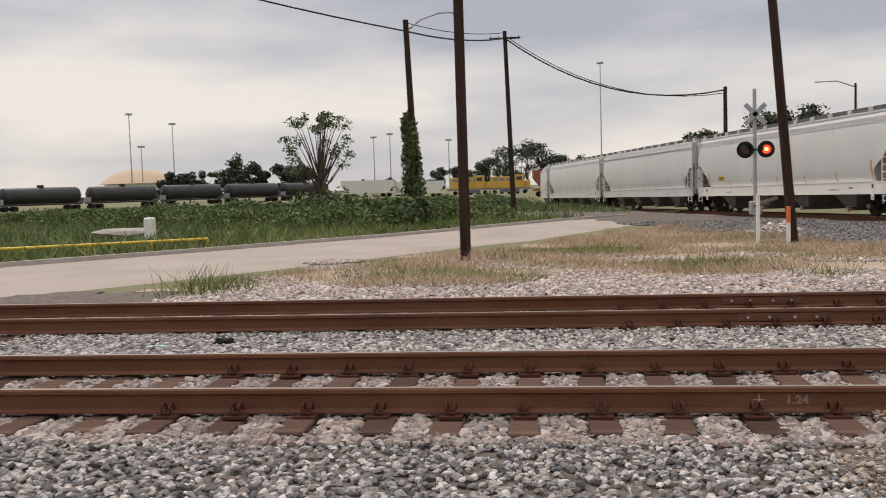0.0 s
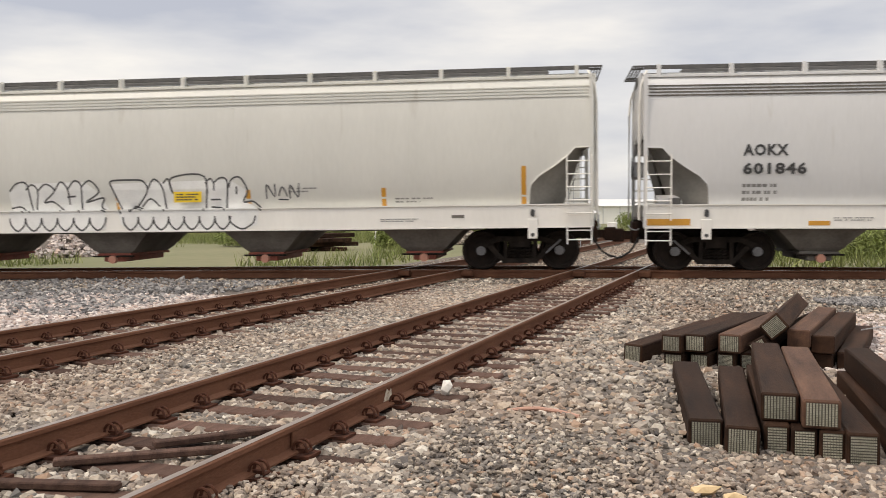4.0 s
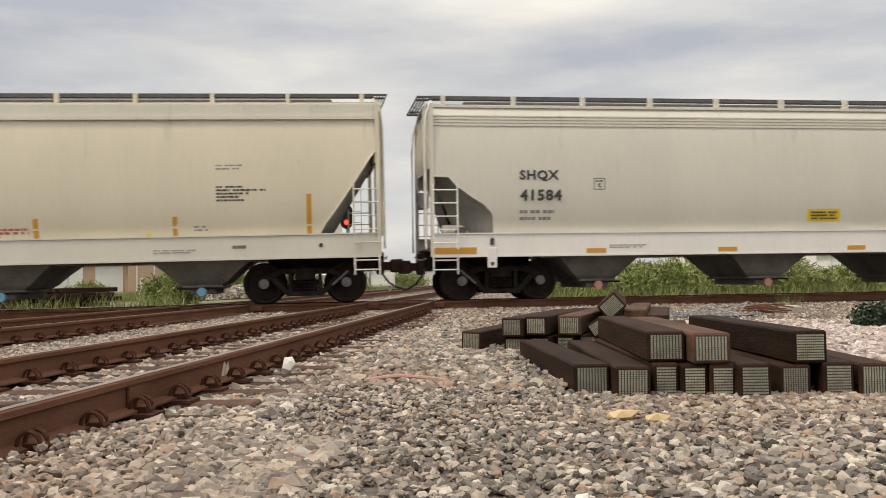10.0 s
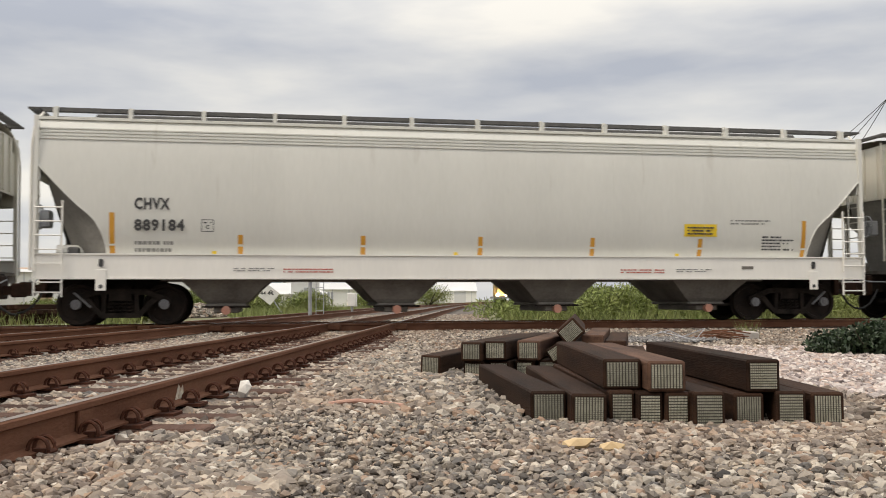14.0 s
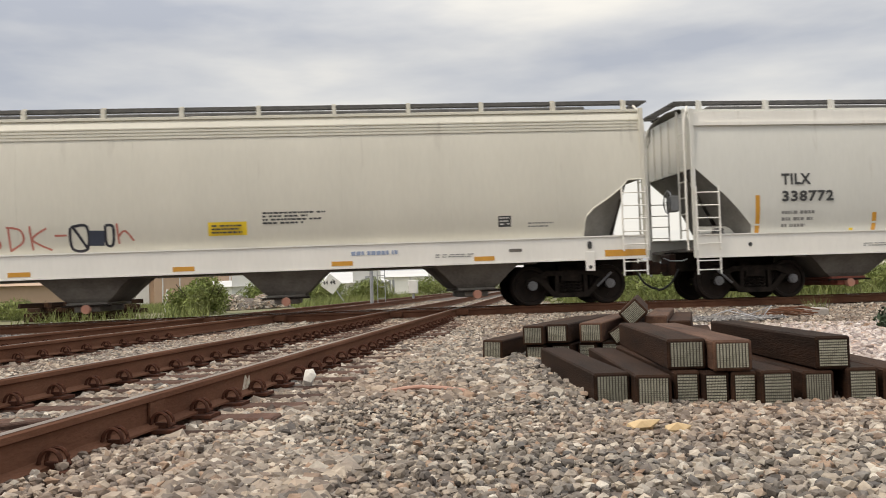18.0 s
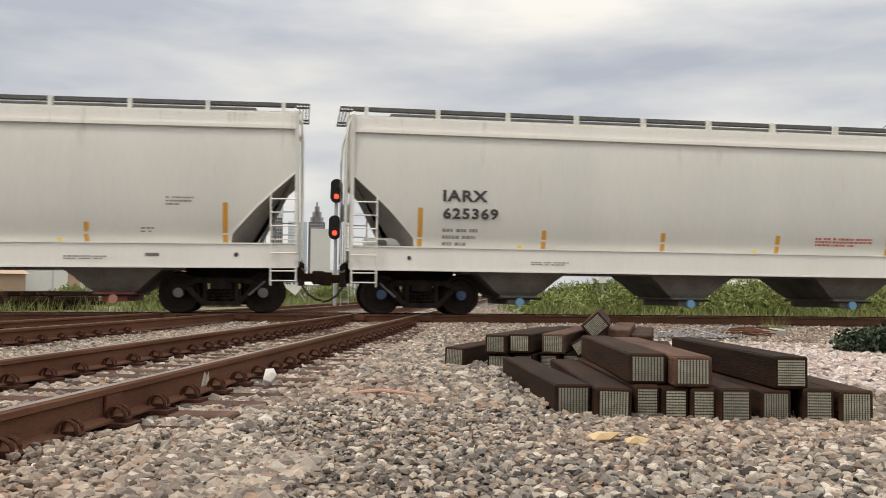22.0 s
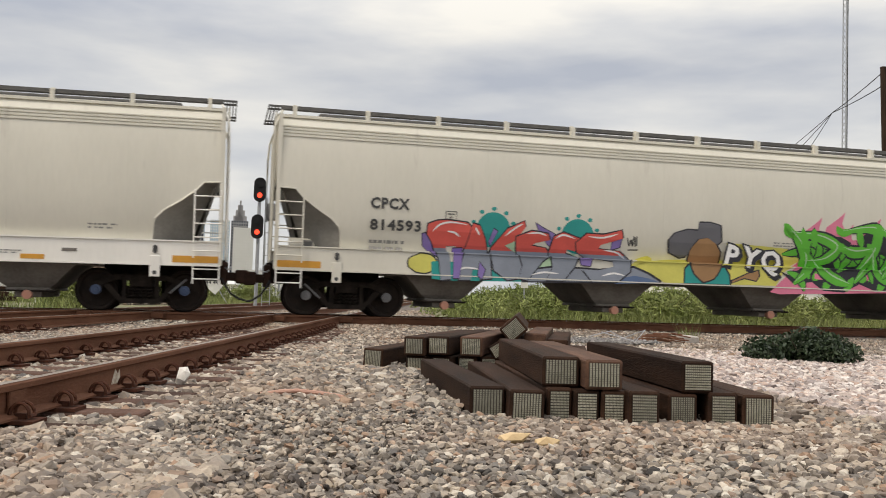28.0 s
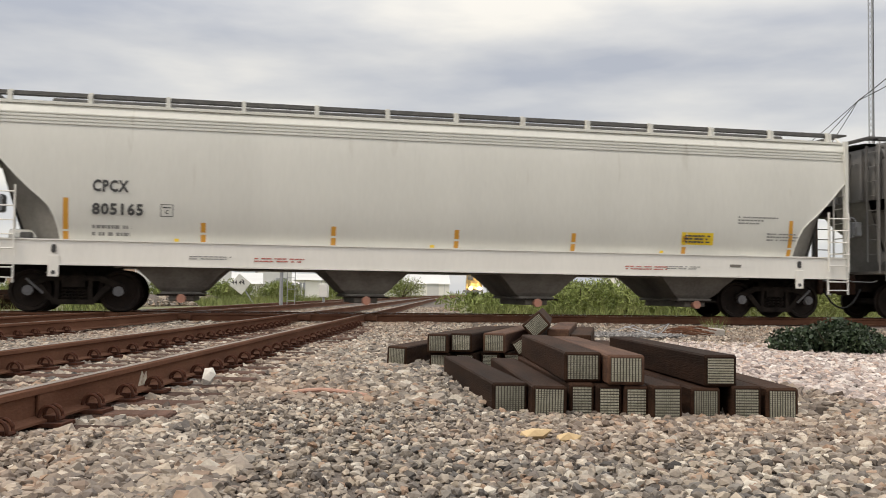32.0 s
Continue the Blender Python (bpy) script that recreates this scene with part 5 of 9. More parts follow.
        sl = Shape().add([(x - e * 0.02, -0.75, 3.2), (x - e * 0.02, 0.75, 3.2), (x2, 0.75, 1.2), (x2, -0.75, 1.2)], [(0, 1, 2, 3) if e > 0 else (3, 2, 1, 0)])
        # M_SLOPE carries the shade under the body end in its dark grey
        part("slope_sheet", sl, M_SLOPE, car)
        for sg in (-1, 1):
            rows = []
            for d in (0.04, 0.12, 0.28, 0.42, 0.58, 0.72, 0.9, 1.08, 1.25, 1.38, 1.46, 1.52):
                zz = cut(d, style)
                k = max(0.0, (3.25 - zz) / (3.25 - SILL_TOP))
                xi = e * (h - 0.08) + (x2 - e * (h - 0.08)) * k
                rows.append([(e * (h - d), -sg * side_y(zz) - sg * 0.01, zz - 0.005), (e * (h - d) * 0.5 + xi * 0.5, sg * 1.25, zz - 0.02), (xi, sg * 0.75, zz - 0.05)])
            rows.append([(rows[-1][0][0], rows[-1][0][1], 1.2), (rows[-1][1][0], rows[-1][1][1], 1.2), (rows[-1][2][0], rows[-1][2][1], 1.2)])
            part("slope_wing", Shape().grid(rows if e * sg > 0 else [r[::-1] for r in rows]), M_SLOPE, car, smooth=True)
        for k in range(4):
            xo = e * (h + 0.02 + 0.07 * k)
            part("end_walkway_bar", Shape().box(xo - 0.012, xo + 0.012, -1.24, 1.24, BOARD - 0.01, BOARD + 0.03), M_GRATE, car)
        for y in (-1.22, -0.81, 0.81, 1.22):
            part("walkway_edge", Shape().box(*sorted((e * (h - 0.05), e * (h + 0.25))), y - 0.015, y + 0.015, BOARD - 0.012, BOARD + 0.032), M_GRATE, car)
        # corner posts, platform, strut, brake gear
        for sg in (-1, 1):
            xo = e * (h - 0.03)
            part("corner_post", Shape().box(xo - 0.045, xo + 0.045, sg * 1.60 - 0.04, sg * 1.60 + 0.04, SILL_LOW, BODY_TOP + 0.03), paint, car)
            lo, hi = sorted((e * (h - 0.04), e * (h - 0.60)))
            ladder(car, lo, hi, SILL_TOP - 0.35, 2.70, sg * 1.70, 5, white)
            ladder(car, lo, hi, 0.62, SILL_LOW + 0.02, sg * 1.66, 2, M_WHITE, "sill_step")
            part("end_rail", Shape().tube([(e * (h + 0.10), sg * 1.45, 1.2), (e * (h + 0.10), sg * 1.45, 3.9), (e * (h + 0.07), sg * 1.42, 4.30), (e * (h - 0.01), sg * 1.34, 4.54), (e * (h - 0.08), sg * 1.24, 4.68)], 0.028, 7), white, car, smooth=True)
        lo, hi = sorted((e * (h - 0.02), e * (h - 2.4)))
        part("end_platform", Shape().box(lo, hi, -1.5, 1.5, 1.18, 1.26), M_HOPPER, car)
        part("centre_sill", Shape().box(*sorted((e * (h + 0.1), e * (h - 2.6))), -0.22, 0.22, 0.72, 1.2), M_TRUCK, car)
        ladder(car, 0, 0.42, 1.5, 4.6, 0, 8, paint, "end_ladder").matrix_basis = pose(e * (h + 0.07), -1.35, 0, 0, 0, 90)
        part("coupler", Shape().box(*sorted((e * (h + 0.08), e * (h + GAP - 0.1))), -0.09, 0.09, 0.72, 0.92).cbox(*sorted((e * (h + GAP - 0.24), e * (h + GAP + 0.06))), -0.17, 0.14, 0.66, 0.98, 0.03), M_COUPLER, car)
        part("striker", Shape().cbox(-0.34, 0.34, 0.0, 0.16, 0.62, 1.16, 0.03), M_COUPLER, car, at=pose(e * h, 0, 0, 0, 0, -90 if e > 0 else 90))
        y0 = -0.55
        part("air_hose", Shape().tube([(e * (h + 0.02), y0, 0.78), (e * (h + 0.10), y0, 0.62), (e * (h + 0.24), y0, 0.42), (e * (h + 0.42), y0, 0.30), (e * (h + GAP), y0, 0.27)], 0.028, 6), M_HOSE, car, smooth=True)
        part("cut_lever", Shape().tube([(e * (h + 0.10), -1.35, 1.0), (e * (h + 0.14), -1.2, 0.96), (e * (h + 0.20), -0.5, 0.98), (e * (h + 0.24), -0.12, 1.06)], 0.016, 5), M_STEEL, car)
    if spec.get("brake_wheel", True):
        x = -h - 0.16
        w = Shape()
        ring = [(x, -0.35 + 0.28 * math.cos(i * 0.5236), 2.45 + 0.28 * math.sin(i * 0.5236)) for i in range(13)]
        w.tube(ring, 0.018, 5)
        for i in range(0, 12, 3):
            w.cyl((x, -0.35, 2.45), ring[i], 0.012, n=5)
        part("brake_wheel", w, M_STEEL, car)
        part("brake_box", Shape().cbox(-0.16, 0.16, -0.12, 0.12, -0.2, 0.2, 0.03), M_STEEL, car, at=pose(x + 0.13, -0.35, 2.4, 0, 0, 90))
        part("reservoir", Shape().cyl((-h + 0.35, -0.9, 1.62), (-h + 1.2, -0.9, 1.62), 0.17, n=12), paint, car)
        part("valve", Shape().cbox(-0.12, 0.12, -0.1, 0.1, -0.14, 0.14, 0.03), M_GRATE, car, at=pose(-h + 0.75, -1.2, 1.58))
    # underside pockets
    x0 = 4.02
    step = (length - 2 * x0) / 3
    for i in range(4):
        c = -h + x0 + i * step
        t, b = (1.06 if spec.get("ribs", True) else 1.16), 0.42
        s = Shape()
        rows = []
        for k, zz in ((0.0, 1.06), (0.45, 0.80), (0.8, 0.56), (1.0, 0.47)):
            a, w = t + (b - t) * k, 1.46 - 0.34 * k
            rows.append([(c - a, -w, zz), (c + a, -w, zz), (c + a, w, zz), (c - a, w, zz), (c - a, -w, zz)])
        s.grid([r[::-1] for r in rows])
        s.add([(c - b, -1.12, 0.47), (c + b, -1.12, 0.47), (c + b, 1.12, 0.47), (c - b, 1.12, 0.47)], [(0, 1, 2, 3)])
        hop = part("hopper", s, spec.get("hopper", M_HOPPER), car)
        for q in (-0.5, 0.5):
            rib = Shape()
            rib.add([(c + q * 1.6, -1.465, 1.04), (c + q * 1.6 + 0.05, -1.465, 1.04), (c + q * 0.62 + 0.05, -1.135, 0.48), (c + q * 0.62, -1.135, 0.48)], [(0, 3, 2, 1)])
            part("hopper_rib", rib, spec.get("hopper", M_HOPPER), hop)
        g = part("outlet_gate", Shape().cbox(-b - 0.03, b + 0.03, -1.2, 1.2, 0.40, 0.47, 0.02).cbox(-b * 0.66, b * 0.66, -1.18, 1.18, 0.26, 0.40, 0.02), spec.get("gate", M_HOPPER), car, at=pose(c, 0, 0))
        part("outlet_cap", Shape().cyl((0, -1.32, 0.32), (0, -1.18, 0.32), 0.10, n=14), spec.get("cap", M_CAP_ORANGE), g)
        part("gate_shaft", Shape().cyl((-b - 0.12, -1.24, 0.40), (b + 0.12, -1.24, 0.40), 0.025, n=6), M_TRUCK, g)
    part("train_line", Shape().cyl((-h + 2.6, -1.30, 0.99), (h - 2.6, -1.30, 0.99), 0.022, n=6), M_HOPPER, car)
    for e in (-1, 1):
        add_truck(car, e * (h - 1.72), spec.get("bearing", "grey"))
    # lettering
    if spec.get("mark"):
        ox, wm, wn_, zm, zn = spec.get("mark_at", (2.13, 0.95, 1.25, 2.62, 2.19))
        lx = -h + ox
        stencil(spec["mark"], lx, zm, wm, 0.265, M_INK, car, "reporting_mark")
        stencil(spec["number"], lx, zn, wn_, 0.265, M_INK, car, "car_number")
        bars(car, lx, zn - 0.29, (0.82, 0.78, 0.6)[:spec.get("lines", 2)], M_GREYINK, 0.075, 0.155)
        if spec.get("square"):
            sx = lx + (1.78 if spec["square"] == 2 else 1.42)
            s, zb = Shape(), zn + (0.26 if spec["square"] == 2 else 0.0)
            for a, b, c, d in ((0, 0.27, 0, 0.015), (0, 0.27, 0.255, 0.27), (0, 0.015, 0, 0.27), (0.255, 0.27, 0, 0.27)):
                decal(s, sx + a, sx + b, zb + c, zb + d)
            part("stencil_box", s, M_INK, car)
            stencil("C", sx + 0.095, zb + 0.06, 0.08, 0.085, M_INK, car, "stencil")
            bars(car, sx + 0.05, zb + 0.185, (0.17,), M_INK, 0.03)
    if spec.get("panel"):
        x = -h + spec["panel"]
        q = rect(car, "stencil_panel", x, x + 0.3, 1.85, 2.10, M_INK)
        bars(q, x + 0.03, 2.04, (0.22, 0.2, 0.24), M_WHITEINK, 0.025, 0.07, "panel_lettering", min(side_y(1.85), side_y(2.1)) - 0.006)
    for x, z, ws in spec.get("blocks", ()):
        bars(car, -h + x, z, ws, M_INK if len(ws) > 3 else M_GREYINK, 0.042 if len(ws) > 3 else 0.035)
    for x, z, w in spec.get("red_blocks", ()):
        bars(car, -h + x, z, (w, w, w * 0.7), M_REDINK, 0.05, 0.075)
    for x in spec.get("sill_red", ()):
        bars(car, -h + x, 1.22, (1.1, 1.1), M_REDINK, 0.028, 0.06, y=-1.641)
    if spec.get("emblem"):
        x, s = -h + spec["emblem"], Shape()
        for i in range(11):
            a = i * 0.5712
            pts = [(x + 0.05 * math.cos(a), 1.92 + 0.05 * math.sin(a)), (x + 0.21 * math.cos(a - 0.12), 1.92 + 0.21 * math.sin(a - 0.12)), (x + 0.19 * math.cos(a + 0.14), 1.92 + 0.19 * math.sin(a + 0.14))]
            s.add([(q, skin_y(r) - 0.004, r) for q, r in pts], [(0, 2, 1)] )
        part("round_emblem", s, M_GREYINK, car)
    for x, z in spec.get("placards", ()):
        p = rect(car, "placard", -h + x, -h + x + 0.85, z, z + 0.30, M_PLACARD, label="yellow warning placard")
        bars(p, -h + x + 0.08, z + 0.20, (0.68, 0.6, 0.66), M_INK, 0.035, 0.075, "placard_lettering", min(side_y(z), side_y(z + 0.3)) - 0.006)
    st = spec.get("stripes", "upright")
    if st == "upright":
        n = spec.get("stripe_n", 7)
        for i in range(n):
            x = -h + 1.60 + (length - 3.2) * i / (n - 1)
            tall = 2.46 if i in (0, n - 1) else 2.0
            if 0 < i < n - 1 and i % 2:
                rect(car, "yellow_mark", x - 0.62, x - 0.52, SILL_TOP + 0.035, SILL_TOP + 0.10, M_PLACARD)
            rect(car, "reflector_strip", x - 0.055, x + 0.055, SILL_TOP + 0.03, tall, M_REFLECT)
    else:
        for i in range(7):
            x = (-h + 0.55, -h + 3.88, -h + 7.12, 0.0, h - 7.12, h - 3.88, h - 0.55)[i]
            w = 0.49 if i in (0, 6) else 0.235
            rect(car, "reflector_strip", x - w, x + w, SILL_LOW + 0.05, SILL_LOW + (0.20 if i in (0, 6) else 0.15), M_REFLECT, -1.641)
    bars(car, -h + 4.2, 1.24, (0.9, 0.8), M_GREYINK, 0.02, 0.05, y=-1.641)
    bars(car, h - 5.0, 1.24, (0.9, 0.8), M_GREYINK, 0.02, 0.05, y=-1.641)
    for e in (-1, 1):
        if not spec.get("ribs", True):
            part("sill_hole", Shape().cyl((e * (h - 1.35), -1.644, 1.30), (e * (h - 1.35), -1.640, 1.30), 0.05, n=12), M_INK, car)
            continue
        pad = part("jacking_pad", Shape().cbox(-0.11, 0.11, -0.02, 0.0, -0.36, 0.10, 0.008), white, car, at=pose(e * (h - 1.40), -1.642, 1.12))
        part("pad_hole", Shape().cyl((0, -0.024, -0.27), (0, -0.019, -0.27), 0.045, n=12), M_INK, pad)
        hole = [(e * (h - 1.40) + 0.05 * math.cos(a * 0.5236), 1.36 + (0.04 if a < 6 else -0.04) + 0.05 * math.sin(a * 0.5236)) for a in range(12)]
        part("sill_slot", Shape().plate(hole, -1.668, -1.640), M_INK, car)
    rect(car, "tag_holder", h - 3.3, h - 3.0, 1.26, 1.33, M_HOPPER, -1.641)
    if spec.get("flow"):
        bars(car, -h + 14.3, 1.30, (1.05,), spec["flow"], 0.09, 0.1, "maker_lettering", -1.641)
    return car


def paint_of(name, base, amount=0.0, dirt=(0.42, 0.39, 0.34)):
    return stained(name, base, dirt, -1.0, 4.6, amount - 0.07, 0.42, 1.6)


P_LIGHT = paint_of("off_white_car_paint", (0.66, 0.655, 0.61))
P_GREY = paint_of("pale_grey_car_paint", (0.65, 0.65, 0.648))
P_WARM = paint_of("beige_car_paint", (0.70, 0.645, 0.51))
P_CREAM = paint_of("cream_car_paint", (0.66, 0.635, 0.555))
P_SILL = paint_of("white_sill_paint", (0.82, 0.80, 0.75))
P_RUST = stained("rust_streaked_car_paint", (0.64, 0.61, 0.56), (0.44, 0.17, 0.07), 2.5, 4.7, 0.34, 0.7, 0.55, 1.1)
# wagon grey with grime; the end recess's shade is put into the colour
M_SLOPE = mat("shaded_grimy_slope_paint", (0.27, 0.26, 0.24), (0.17, 0.16, 0.145), rough=0.8, scale=1.2, fine=14, bump=0.05, spec=0.2)
P_DARK = paint_of("dark_grey_car_paint", (0.16, 0.155, 0.15))

# start of each wagon's gap along the line at the moment when S is zero, wagon by wagon
GAPS = [-148.3, -126.5, -104.7, -82.9, -60.75, -38.7, -20.0, 1.0, 22.4, 44.37, 66.35, 87.1, 109.45, 131.5, 153.4, 175.15, 197.3, 218.9, 240.6, 262.3]
SPECS = [
    dict(label="pale grey covered hopper wagon of the freight train", paint=P_GREY, mark=None),
    dict(label="pale grey covered hopper wagon of the freight train", paint=P_GREY, mark=None),
    dict(label="pale grey covered hopper wagon of the freight train", paint=P_GREY, mark=None, ribs=False),
    dict(label="pale grey covered hopper wagon with a yellow mark", paint=P_GREY, sill=P_SILL, mark=None, placards=((3.0, 1.9),)),
    dict(label="pale grey covered hopper wagon with amber reflector strips", paint=P_GREY, sill=P_SILL, mark=None, blocks=((15.0, 2.6, (0.8, 1.2, 1.0, 0.8, 0.6)),), red_blocks=((9.0, 1.8, 2.0),), ribs=False, style="straight"),
    dict(label="rust-streaked grey covered hopper wagon", paint=P_RUST, sill=P_SILL, mark=None, style="straight", stripes="low", placards=((8.0, 1.9),), blocks=((2.2, 2.6, (0.7, 0.7)), (15.5, 2.4, (1.0, 1.0, 0.9)))),
    dict(label="off-white covered hopper wagon with black outlined graffiti", paint=P_LIGHT, sill=P_SILL, mark=None, blocks=((2.2, 2.66, (0.8,)), (2.2, 2.3, (0.7,)), (12.6, 2.0, (0.7, 0.5)), (15.2, 1.72, (0.9, 0.6))), gate=M_GATE_RED, hopper=M_HOPPER, stripe_n=6),
    dict(label="pale grey covered hopper wagon with black reporting marks", paint=P_GREY, sill=P_SILL, mark="AOKX", mark_at=(2.2, 1.0, 1.4, 2.66, 2.24), number="601846", lines=3, stripes="low", placards=((8.6, 1.75),), flow=M_GREYINK, rib_paint=M_HOPPER),
    dict(label="beige covered hopper wagon with black reporting marks", paint=P_WARM, sill=P_CREAM, mark="CBFX", mark_at=(2.22, 0.9, 1.1, 2.80, 2.40), number="472075", square=True, ribs=False, style="straight", cap=M_CAP_BLUE, red_blocks=((11.3, 1.75, 1.9),), blocks=((17.2, 3.1, (0.6, 0.5)), (17.2, 2.62, (0.6, 1.1, 0.7, 0.5, 0.6)), (16.7, 1.75, (0.3, 0.3)))),
    dict(label="cream covered hopper wagon with black reporting marks", paint=P_CREAM, sill=P_SILL, mark="SHQX", mark_at=(2.08, 0.94, 1.0, 2.75, 2.30), number="41584", square=2, stripes="low", placards=((9.22, 1.78),), blocks=((15.55, 2.83, (1.3, 0.9, 1.1, 0.8, 1.3, 1.0)), (18.0, 2.05, (0.6, 0.5))), flow=M_BLUEINK),
    dict(label="off-white covered hopper wagon with black reporting marks", paint=P_LIGHT, sill=P_SILL, mark="CHVX", style="lean", mark_at=(2.07, 0.75, 1.06, 2.53, 2.06), number="889184", square=True, sill_red=(5.28, 13.2), stripe_n=7, placards=((14.85, 2.05),), blocks=((16.05, 2.43, (1.05, 0.9)), (16.9, 2.03, (0.5, 0.85, 0.7, 0.5, 0.85)))),
    dict(label="cream covered hopper wagon with thin red graffiti", paint=P_CREAM, sill=P_SILL, mark="CPCX", mark_at=(2.17, 1.0, 1.22, 2.62, 2.19), number="814697", stripes="low", placards=((11.15, 1.85),), blocks=((12.35, 2.3, (1.4, 1.0, 1.3, 0.9)), (18.4, 1.9, (0.6, 0.5))), panel=17.7, flow=M_BLUEINK, square=True),
    dict(label="pale grey covered hopper wagon with amber reflector strips", paint=P_LIGHT, sill=P_SILL, mark="TILX", mark_at=(2.2, 0.74, 1.3, 2.70, 2.29), number="338772", lines=3, ribs=False, style="stepped", gate=M_GATE_RED, emblem=10.87, red_blocks=((11.33, 1.92, 1.52),), blocks=((18.03, 2.54, (0.6, 0.55, 0.3)), (17.5, 1.86, (0.28, 0.24)))),
    dict(label="off-white covered hopper wagon with amber reflector strips", paint=P_LIGHT, sill=P_SILL, mark="IARX", mark_at=(2.12, 1.05, 1.3, 2.62, 2.21), number="625369", lines=3, ribs=False, style="stepped", cap=M_CAP_BLUE, bearing="blue", red_blocks=((11.37, 1.92, 1.5),), blocks=((17.96, 2.52, (0.6, 0.5, 0.55)), (17.47, 1.88, (0.3, 0.26)))),
    dict(label="pale cream covered hopper wagon with black reporting marks", paint=P_CREAM, sill=P_SILL, mark="AOKX", mark_at=(2.1, 1.05, 1.5, 2.62, 2.20), number="602025", lines=3, stripes="low", bearing="blue", placards=((9.25, 1.75),), flow=M_GREYINK, blocks=((17.8, 1.85, (0.6, 0.5)),)),
    dict(label="cream covered hopper wagon covered in colourful graffiti", paint=P_CREAM, sill=P_CREAM, mark="CPCX", mark_at=(2.13, 0.92, 1.2, 2.50, 2.00), number="814593", stripes="low", square=2),
    dict(label="off-white covered hopper wagon with black reporting marks", paint=P_LIGHT, sill=P_SILL, mark="CPCX", style="lean", mark_at=(2.14, 0.75, 1.06, 2.61, 2.11), number="805165", square=True, sill_red=(5.6, 14.4), placards=((15.9, 1.80),), blocks=((17.4, 2.5, (1.1, 0.7, 0.6)), (18.2, 2.1, (0.8, 0.9, 0.8)))),
    dict(label="dark grey covered hopper wagon", paint=P_DARK, mark=None),
    dict(label="pale grey covered hopper wagon of the freight train", paint=P_GREY, mark=None),
]
CARS = []
for _i, _spec in enumerate(SPECS):
    _len = GAPS[_i + 1] - GAPS[_i] - 2 * GAP
    CARS.append((hopper_car(_spec, _len), (GAPS[_i] + GAPS[_i + 1]) / 2, _len))


# ---------------------------------------------------------------- graffiti on the wagons
G_COLOURS = {}


def spray(name, c):
    if name not in G_COLOURS:
        G_COLOURS[name] = mat("spray_" + name, c, tuple(k * 0.8 for k in c), rough=0.6, scale=2, fine=30, bump=0)
    return G_COLOURS[name]


def blob(cx, cz, rx, rz, seed, n=14, rough=0.25, spiky=0.0):
    rng = random.Random(seed)
    pts = []
    for i in range(n):
        a = 6.28318 * i / n
        k = 1 + rng.uniform(-rough, rough) + (spiky if i % 2 else 0)
        pts.append((cx + rx * k * math.cos(a), cz + rz * k * math.sin(a)))
    return pts


def grow(pts, d):
    cx, cz = sum(p[0] for p in pts) / len(pts), sum(p[1] for p in pts) / len(pts)
    out = []
    for x, z in pts:
        r = math.hypot(x - cx, z - cz) + 1e-6
        out.append((x + (x - cx) / r * d, z + (z - cz) / r * d))
    return out


def flat(parent, name, pts, material, layer, label=""):
    y = -1.642 - 0.0022 * layer
    return part(name, Shape().plate(pts, y - 0.001, y + 0.001), material, parent, label)


def ribbon(parent, pts, half, material, layer, name="graffiti_stroke", pointed=False):
    """A painted stroke along the points, full or running out to points."""
    fine = []
    for k in range(len(pts) - 1):
        p0, p1, p2, p3 = pts[max(0, k - 1)], pts[k], pts[k + 1], pts[min(len(pts) - 1, k + 2)]
        for s in range(5):
            t = s / 5
            fine.append(tuple(0.5 * (2 * b + (c - a) * t + (2 * a - 5 * b + 4 * c - d) * t * t + (3 * b - a - 3 * c + d) * t ** 3) for a, b, c, d in zip(p0, p1, p2, p3)))
    fine.append(pts[-1])
    y = -1.642 - 0.0022 * layer
    left, right, n = [], [], len(fine) - 1
    for i, (x, z) in enumerate(fine):
        (ax, az), (bx, bz) = fine[max(0, i - 1)], fine[min(n, i + 1)]
        d = Vector((bx - ax, 0, bz - az)).normalized()
        w = half * (min(1.0, 0.18 + 2.6 * min(i, n - i) / n) if pointed else 1.0)
        left.append((x - d.z * w, y, z + d.x * w))
        right.append((x + d.z * w, y, z - d.x * w))
    return part(name, Shape().grid([left, right]), material, parent)


def clip_low(pts, z):
    """The part of an outline that lies below z."""
    out = []
    for (ax, az), (bx, bz) in zip(pts, pts[1:] + pts[:1]):
        if az <= z:
            out.append((ax, az))
        if (az <= z) != (bz <= z):
            k = (z - az) / (bz - az)
            out.append((ax + (bx - ax) * k, z))
    return out


